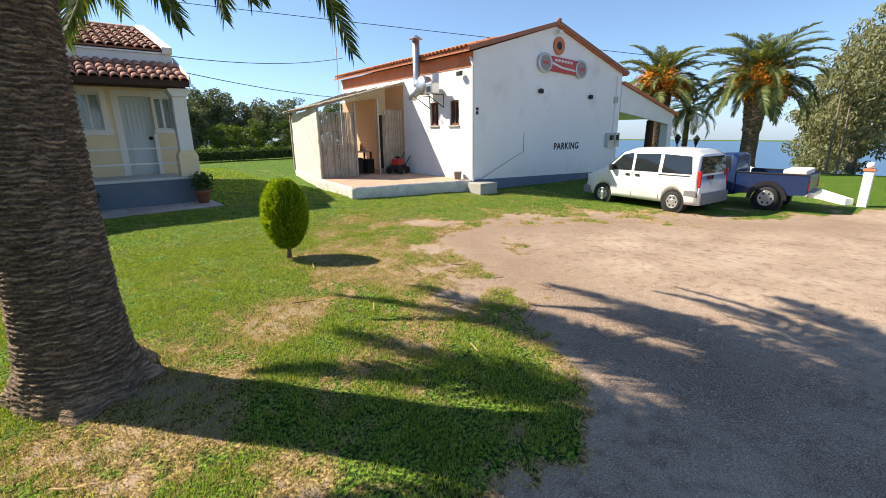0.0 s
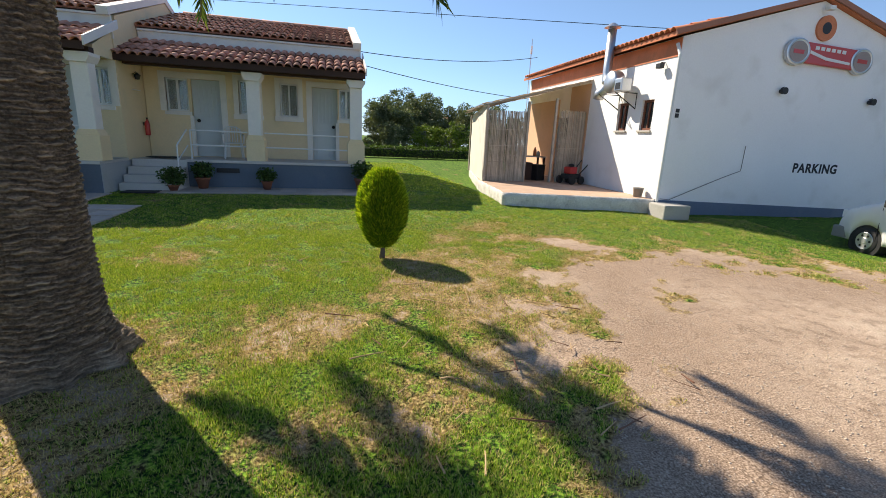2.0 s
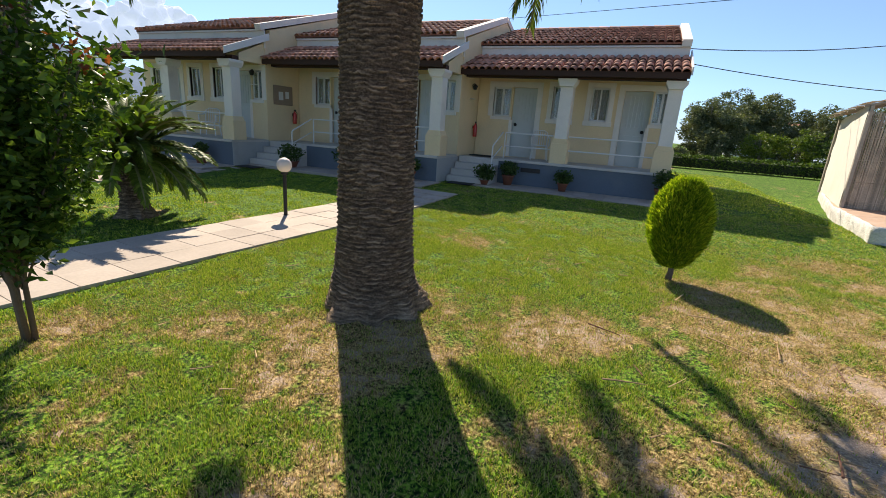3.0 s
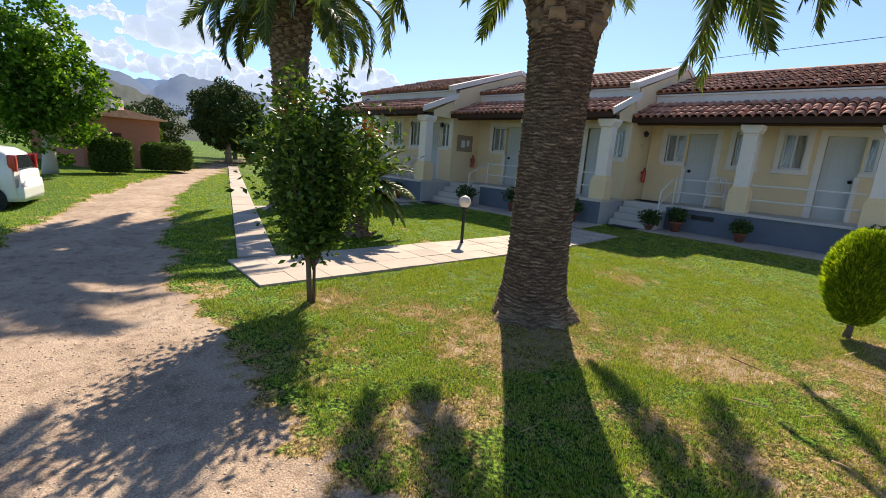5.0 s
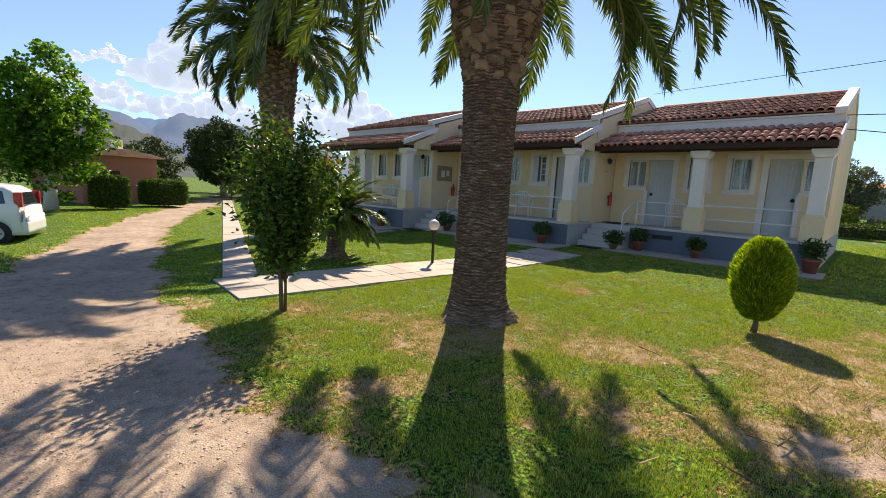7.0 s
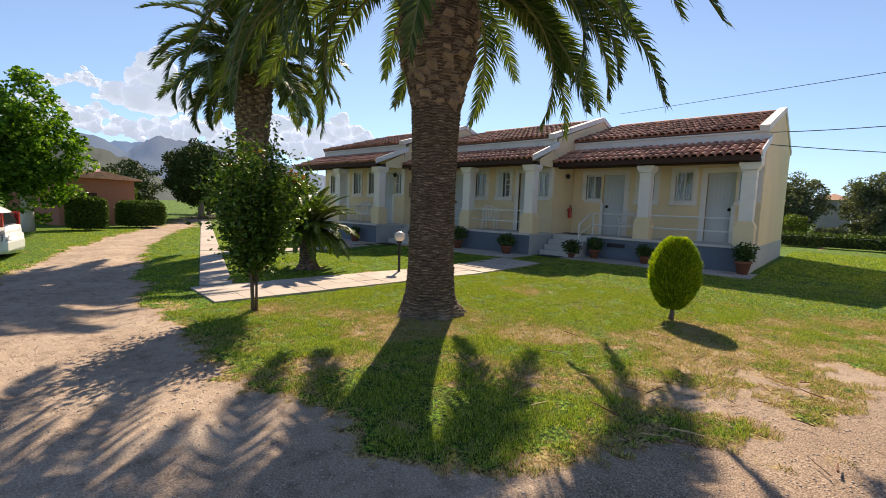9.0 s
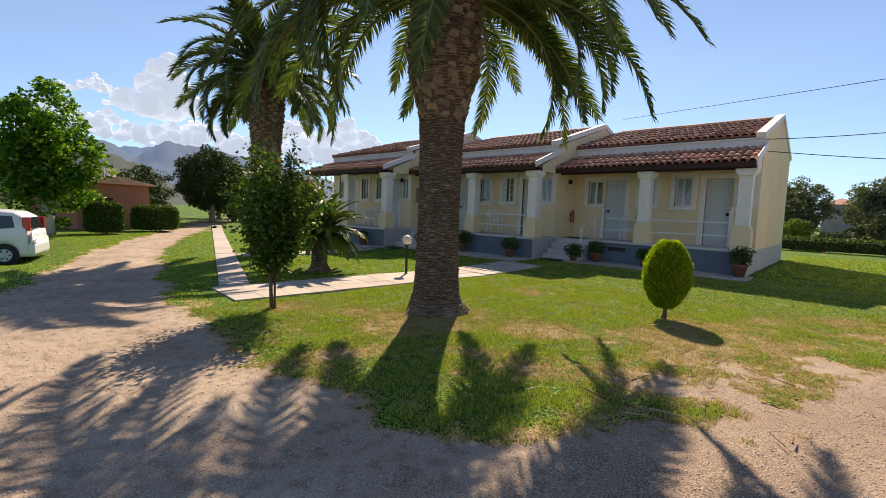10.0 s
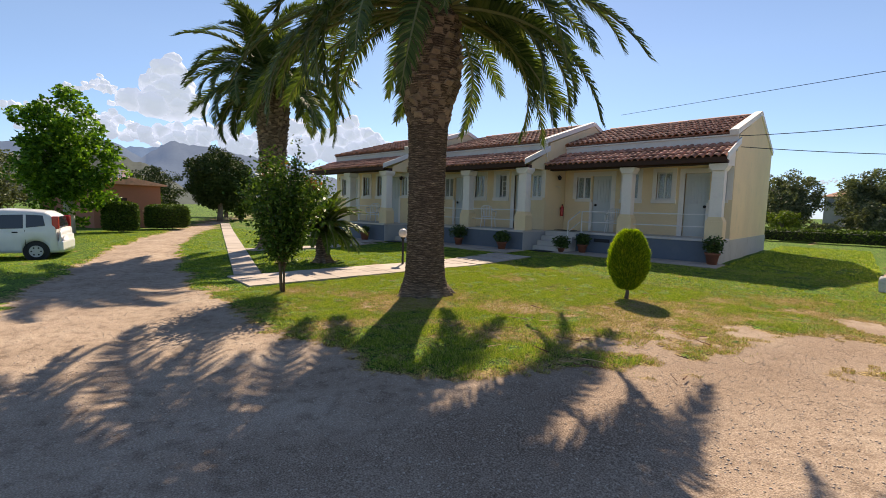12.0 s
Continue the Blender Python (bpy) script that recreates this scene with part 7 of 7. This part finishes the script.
gate_pillar(16.6, 1.0, "white gate pillar with clay cap and white ball")
w = thing("garden_wall", pose(16.7, 1.2, -0.2, 0, 0, 42), "low white garden wall beside the gateway", "wall", kind="structure")
bm = B()
prism(bm, [(0.0, 0.0), (6.5, 0.0), (6.5, 0.75), (3.0, 0.45), (0.0, 0.22)], 0.0, 0.2, "y")
part("wall_body", bm, B_WHITE, w)
for x, y, h in ((30.2, 4.2, 4.6), (31.0, 3.9, 4.0)):
    t = thing("utility_pole", pose(x, y, ground_z(x, y) - 0.05), "weathered wooden utility pole", "pole", "utility poles")
    bm = B()
    tube(bm, [(0, 0, 0), (0, 0, h)], [0.055, 0.04], 8)
    part("pole", bm, GREYBARK, t)
for x, y in ((20.6, 7.0), (20.2, 7.6)):
    t = thing("garden_lantern", pose(x, y, ground_z(x, y) - 0.05), "dark lantern on a post", "lamp", "garden lanterns")
    bm = B()
    tube(bm, [(0, 0, 0), (0, 0, 1.4)], 0.03, 6)
    part("post", bm, DARKMETAL, t)
    bm = B()
    lathe(bm, [(0.05, 1.4), (0.12, 1.62), (0.15, 1.66), (0.03, 1.8), (0.001, 1.82)], 8)
    part("lantern", bm, DARKMETAL, t)


def wire(a, b, sag, label, r=0.012):
    t = thing("power_line", pose(*a), label, "cable", "overhead wires")
    d = Vector(b) - Vector(a)
    bm = B()
    tube(bm, [d * (i / 20) + Vector((0, 0, -sag * 4 * (i / 20) * (1 - i / 20))) for i in range(21)], r, 5)
    part("wire", bm, BLACK, t)


wire((-12, 41.8, 11.2), (34.0, 10.2, 5.8), 0.05, "black overhead wire behind the buildings", 0.018)
wire((2.7, 14.4, 4.12), (10.7, 19.1, 5.3), 0.22, "black wire from bungalow to the antenna pole")
wire((2.7, 14.9, 3.85), (10.2, 18.5, 3.5), 0.12, "black wire from bungalow towards the shed")


# ---- the terracotta house and houses far off ----
def far_house():
    PINK = surface("terracotta_plaster", (0.42, 0.17, 0.11), 0.9, var=0.12, bump=0.3)
    h = thing("terracotta_house", pose(-25.0, 5.6, 0.0, 0, 0, 12), "terracotta-coloured house with low tiled roof and chimney", "house")
    bm = B()
    box(bm, -7.0, 0.0, -3.4, 0.0, -0.5, 2.5)
    part("wall", bm, PINK, h)
    bm = B()
    prism(bm, [(-3.6, 2.45), (0.25, 2.45), (0.25, 2.53), (-1.6, 2.85), (-3.6, 2.53)], -7.3, 0.3, "x")
    roof = part("roof", bm, TILE_TOP, h)
    bm = B()
    box(bm, -1.7, -1.2, -1.5, -1.1, 2.6, 3.35, 0.02)
    ch = part("chimney", bm, B_WHITE, roof, "white chimney")
    bm = B()
    box(bm, -1.62, -1.28, -1.42, -1.18, 3.35, 3.5)
    part("chimney_cap", bm, DARKMETAL, ch)
    for x in (-1.6, -4.2):
        bm = B()
        box(bm, x, x + 0.9, -0.02, 0.03, 0.05, 1.9, 0.01)
        part("door", bm, WHITEWOOD if x > -2 else DARKWOOD, h)
    for y in (-2.6,):
        bm = B()
        box(bm, -0.02, 0.03, y, y + 0.8, 0.9, 1.7)
        wv = part("window", bm, DARKWOOD, h)


far_house()


def distant_villa(x, y, w, h, label, tint):
    t = thing("villa", pose(x, y, 0.0), label, "house", "far villas")
    bm = B()
    box(bm, -w / 2, w / 2, 0, 6, 0, h)
    part("wall", bm, tint, t)
    bm = B()
    v = [bm.verts.new(p) for p in ((-w / 2 - 0.6, -0.6, h), (w / 2 + 0.6, -0.6, h), (w / 2 + 0.6, 6.6, h), (-w / 2 - 0.6, 6.6, h), (0, 3, h + 1.3))]
    for q in ((0, 1, 4), (1, 2, 4), (2, 3, 4), (3, 0, 4), (3, 2, 1, 0)):
        bm.faces.new([v[i] for i in q])
    part("roof", bm, TILE_TOP, t)
    for i in range(3):
        bm = B()
        a = -w / 2 + (i + 0.3) * w / 3
        box(bm, a, a + w * 0.16, -0.03, 0.02, h - 1.7, h - 0.5)
        part("window", bm, GLASS, t)


distant_villa(3.7, 105, 5.0, 5.7, "far villa with hipped brown roof behind olives", surface("grey_render", (0.3, 0.27, 0.25), 0.9))
distant_villa(18.5, 80, 8.0, 5.0, "far pale villa with clay roof beyond trees", B_WHITE)

# ---- things about the porches and on the lawn ----
POTLEAF = leaf_surface("pot_plant_leaf", (0.03, 0.06, 0.015), (0.07, 0.12, 0.03), 0.4, 0.25, (0.11, 0.17, 0.05))


def potted(x, y, r, h, plant_h, plant_r, label, seed, z=None):
    rng = np.random.default_rng(seed)
    z = ground_z(x, y) + 0.03 if z is None else z
    t = thing("potted_plant", pose(x, y, z), label, "potted plant", "potted plants")
    bm = B()
    lathe(bm, [(r * 0.65, 0), (r * 0.95, h * 0.82), (r * 1.08, h * 0.84), (r * 1.08, h), (r * 0.95, h), (r * 0.9, h * 0.9), (0.001, h * 0.88)], 20)
    part("pot", bm, POT, t, smooth=True)
    q = rng.normal(0, 1, (620, 3))
    q *= rng.uniform(0.35, 1.0, (620, 1)) / np.linalg.norm(q, axis=1, keepdims=True)
    f = new("leaves", leaf_mesh("leaves", q * np.array([plant_r, plant_r, plant_h / 2]) + np.array([0, 0, h + plant_h * 0.42]), 0.05, POTLEAF, rng, 1.7, 0.1))
    f.parent = t
    for i in range(5):
        bm = B()
        a = i * 1.26
        tube(bm, [(0, 0, h * 0.85), (plant_r * 0.6 * math.cos(a), plant_r * 0.6 * math.sin(a), h + plant_h * 0.6)], [0.01, 0.004], 5)
        part("stalk", bm, STEM, t)


potted(2.72, 12.45, 0.19, 0.34, 0.55, 0.30, "leafy plant in a terracotta pot at the porch corner", 1)
potted(0.25, 12.48, 0.14, 0.22, 0.38, 0.26, "small leafy plant in a pot by the plinth", 2)
potted(-1.30, 12.50, 0.17, 0.28, 0.42, 0.28, "dark leafy plant in a pot by the plinth", 3)
potted(-1.82, 11.95, 0.13, 0.14, 0.50, 0.32, "low bushy plant beside the steps", 4)
potted(-3.7, 11.0, 0.18, 0.26, 0.45, 0.32, "bushy plant in a terracotta pot beside the steps", 5)
potted(-5.8, 11.0, 0.18, 0.28, 0.6, 0.36, "tall dark plant in a pot by the plinth", 6)
potted(-7.6, 10.7, 0.22, 0.2, 0.55, 0.4, "dark bushy plant in a pot by the far steps", 7)
potted(-10.0, 9.55, 0.2, 0.34, 0.3, 0.2, "small plant in a terracotta pot", 8)


def patio_chair(m):
    c = thing("plastic_chair", m, "white plastic garden armchair on the porch", "chair", "porch chairs")
    W = RAIL
    bm = B()
    box(bm, -0.22, 0.22, -0.22, 0.22, 0.41, 0.44, 0.012)
    part("seat", bm, W, c)
    for x in (-0.2, 0.2):
        for y, dy in ((-0.2, -0.05), (0.2, 0.05)):
            bm = B()
            tube(bm, [(x, y, 0.42), (x * 1.2, y + dy, 0.0)], [0.022, 0.018], 6)
            part("leg", bm, W, c)
        bm = B()
        tube(bm, [(x * 1.25, -0.2, 0.42), (x * 1.3, -0.22, 0.64), (x * 1.3, 0.16, 0.66), (x * 1.1, 0.24, 0.72)], 0.02, 6)
        part("armrest", bm, W, c)
    bm = B()
    tube(bm, [(-0.22, 0.22, 0.44), (-0.21, 0.30, 0.8), (-0.12, 0.32, 0.86), (0.12, 0.32, 0.86), (0.21, 0.30, 0.8), (0.22, 0.22, 0.44)], 0.018, 6)
    part("back_frame", bm, W, c)
    for x in (-0.13, -0.065, 0.0, 0.065, 0.13):
        bm = B()
        tube(bm, [(x, 0.23, 0.45), (x, 0.31, 0.84)], 0.012, 5)
        part("back_slat", bm, W, c)
    return c


chair = patio_chair(pose(-0.75, 13.7, 0.885, 0, 0, 15))
copy_thing(chair, pose(-5.2, 12.1, 0.885, 0, 0, -160))
copy_thing(chair, pose(-11.0, 10.75, 0.885, 0, 0, 30))


def extinguisher(x, y, z):
    t = thing("fire_extinguisher", pose(x, y, z, 0, 0, 90) @ Matrix.Diagonal((0.85, 0.85, 0.85, 1)), "red fire extinguisher hung on the wall", "fire extinguisher", "fire extinguishers")
    bm = B()
    lathe(bm, [(0.001, 0), (0.07, 0.0), (0.075, 0.02), (0.075, 0.36), (0.05, 0.43), (0.025, 0.45), (0.025, 0.49), (0.001, 0.49)], 18)
    part("cylinder", bm, RED, t, smooth=True)
    bm = B()
    box(bm, -0.02, 0.07, -0.015, 0.015, 0.49, 0.55, 0.006)
    part("lever", bm, BLACK, t)
    bm = B()
    tube(bm, [(0.02, 0, 0.5), (0.11, -0.02, 0.42), (0.10, -0.02, 0.2)], 0.012, 6)
    part("hose", bm, BLACK, t)
    bm = B()
    box(bm, -0.03, 0.03, 0.07, 0.10, 0.3, 0.4)
    part("bracket", bm, BLACK, t)


extinguisher(-2.935, 13.95, 1.42)
extinguisher(-8.975, 12.45, 1.42)


def porch_lamp(x, y, z, turn=0):
    t = thing("porch_lamp", pose(x, y, z, 0, 0, turn), "dark lantern and shelf on the porch wall", "lamp", "porch lamps")
    bm = B()
    lathe(bm, [(0.001, -0.05), (0.05, -0.04), (0.085, 0.06), (0.02, 0.12), (0.001, 0.13)], 8, (0, -0.1, 0.02))
    part("lantern", bm, DARKMETAL, t)
    bm = B()
    tube(bm, [(0, 0, 0.1), (0, -0.08, 0.16), (0, -0.1, 0.13)], 0.01, 6)
    part("arm", bm, DARKMETAL, t)
    bm = B()
    box(bm, -0.13, 0.13, -0.1, 0.0, -0.30, -0.28, 0.004)
    part("shelf", bm, WHITE, t)


porch_lamp(-3.035, 13.65, 2.85, 90)
porch_lamp(-9.55, 11.30, 2.85)


def notice_board():
    t = thing("notice_board", pose(-9.075, 12.0, 2.30, 0, 0, 90), "brown framed notice board with white papers", "notice board")
    bm = B()
    box(bm, -0.42, 0.42, -0.05, -0.01, -0.3, 0.3, 0.01)
    part("frame", bm, surface("board_frame", (0.32, 0.24, 0.17), 0.7), t)
    for x, z, w, h in ((-0.12, -0.02, 0.2, 0.26), (0.16, 0.02, 0.16, 0.22)):
        bm = B()
        box(bm, x - w / 2, x + w / 2, -0.054, -0.05, z - h / 2, z + h / 2)
        part("paper", bm, WHITEWOOD, t)


notice_board()


def globe_lamp():
    t = thing("garden_lamp", pose(-3.41, 5.92, ground_z(-3.41, 5.92)), "white globe garden lamp on a black post", "lamp")
    bm = B()
    lathe(bm, [(0.09, 0), (0.09, 0.02), (0.032, 0.03), (0.03, 0.72), (0.06, 0.73), (0.06, 0.78), (0.03, 0.79)], 14)
    part("post", bm, BLACK, t)
    bm = B()
    ball(bm, (0, 0, 0.88), 0.125, 3)
    part("globe", bm, plain("white_globe", (0.78, 0.68, 0.62), 0.35), t, "opal white globe", smooth=True)


globe_lamp()
MAT = surface("door_mat", (0.03, 0.03, 0.03), 0.95, var=0.3, fine=90, bump=0.6)
for x, y, z in ((-2.4, 11.6, None), (-2.4, 13.3, 0.885), (-8.5, 9.95, None)):
    t = thing("door_mat", pose(x, y, (ground_z(x, y) + 0.03) if z is None else z), "dark doormat on the paving", "mat", "door mats")
    bm = B()
    box(bm, -0.36, 0.36, -0.22, 0.22, 0.0, 0.016, 0.004)
    part("mat_surface", bm, MAT, t)
bm = B()
box(bm, -0.28, 0.28, -0.012, 0.0, -0.06, 0.06, 0.004)
t = thing("vent_cover", pose(-0.75, 12.815, 0.62), "small grey vent cover in the plinth", "vent")
part("grille", bm, DARKMETAL, t)

# palm litter: dry stalks and chips on the grass and gravel
DRY = surface("dry_stalk", (0.45, 0.30, 0.16), 0.9, var=0.35, fine=60, per=0.4)
DARKDRY = surface("dark_stalk", (0.16, 0.075, 0.045), 0.9, var=0.35, fine=60, per=0.4)
rng = random.Random(77)


def stalk(x, y, length, turn, mat, thick=0.008):
    t = thing("dry_stalk", pose(x, y, ground_z(x, y) + 0.012, 0, 0, turn), "dry broken palm stalk lying on the ground", "stalk", "palm litter")
    bm = B()
    n = 4
    tube(bm, [(length * (i / n - 0.5), rng.uniform(-0.008, 0.008) * length, 0.010 + rng.uniform(0, 0.005)) for i in range(n + 1)], [thick * (1 - 0.5 * i / n) for i in range(n + 1)], 5)
    part("stem", bm, mat, t)


for x, y, l, a, k in ((1.54, 6.1, 0.22, 60, 0), (2.0, 4.05, 0.3, -20, 1), (2.1, 5.9, 0.12, 20, 0), (2.9, 4.9, 0.3, 10, 0), (3.0, 4.3, 0.36, -35, 0), (2.7, 5.4, 0.3, 70, 0), (2.2, 3.2, 0.3, 15, 0), (3.4, 4.4, 0.35, 80, 0)):
    stalk(x, y, l, a, (DRY, DARKDRY)[k])
for i in range(34):
    cx, cy, s = ((4.0, 2.7, 0.45), (3.6, 2.3, 0.4), (4.1, 4.2, 0.3), (3.3, 3.3, 0.6), (2.6, 2.6, 0.6))[i % 5]
    stalk(cx + rng.gauss(0, s), cy + rng.gauss(0, s), rng.uniform(0.08, 0.3), rng.uniform(0, 180), DARKDRY if rng.random() < 0.45 else DRY, rng.uniform(0.004, 0.009))
for i in range(36):
    stalk(rng.uniform(-1.5, 4.5), rng.uniform(1.5, 8.0), rng.uniform(0.06, 0.2), rng.uniform(0, 180), DRY, 0.006)

# loose stones on the gravel yard
STONE = surface("pale_stone", (0.55, 0.45, 0.36), 0.9, big=5, var=0.25, fine=50, bump=0.4)


def gravel(n, x0, x1, y0, y1, size, label, seed):
    g = np.random.default_rng(seed)
    unit = np.array([(1, 0, 0), (-1, 0, 0), (0, 1, 0), (0, -1, 0), (0, 0, 1), (0, 0, -1)], float)
    tri = np.array([(0, 2, 4), (2, 1, 4), (1, 3, 4), (3, 0, 4), (2, 0, 5), (1, 2, 5), (3, 1, 5), (0, 3, 5)])
    x, y = g.uniform(x0, x1, n), g.uniform(y0, y1, n)
    ok = np.array([lawn_at(a, b) < 0.25 for a, b in zip(x, y)])
    x, y = x[ok], y[ok]
    n = len(x)
    z = np.array([ground_z(a, b) + 0.025 * noise.noise((a * 0.5, b * 0.5, 0.0)) + 0.012 * noise.noise((a * 2.3, b * 2.3, 5.0)) - 0.02 for a, b in zip(x, y)])
    s = size * g.uniform(0.35, 1.0, n) ** 2.2 + 0.003
    v = unit[None] * g.uniform(0.6, 1.2, (n, 6, 3)) * s[:, None, None] * np.array([1, 1, 0.45])
    a = g.uniform(0, math.tau, n)
    c, q = np.cos(a)[:, None], np.sin(a)[:, None]
    v = np.stack([v[..., 0] * c - v[..., 1] * q, v[..., 0] * q + v[..., 1] * c, v[..., 2]], -1) + np.stack([x, y, z + s * 0.25], 1)[:, None]
    f = (np.arange(n)[:, None, None] * 6 + tri[None]).reshape(-1, 3)
    tagged(new("gravel", mesh_from("gravel", v.reshape(-1, 3), f, STONE)), label, "gravel", kind="stuff")


gravel(26000, -6.0, 7.0, -3.5, 4.5, 0.009, "loose pale gravel stones on the yard", 5)
gravel(7000, 3.5, 12.0, 1.0, 7.0, 0.010, "loose gravel stones near the parked van", 6)
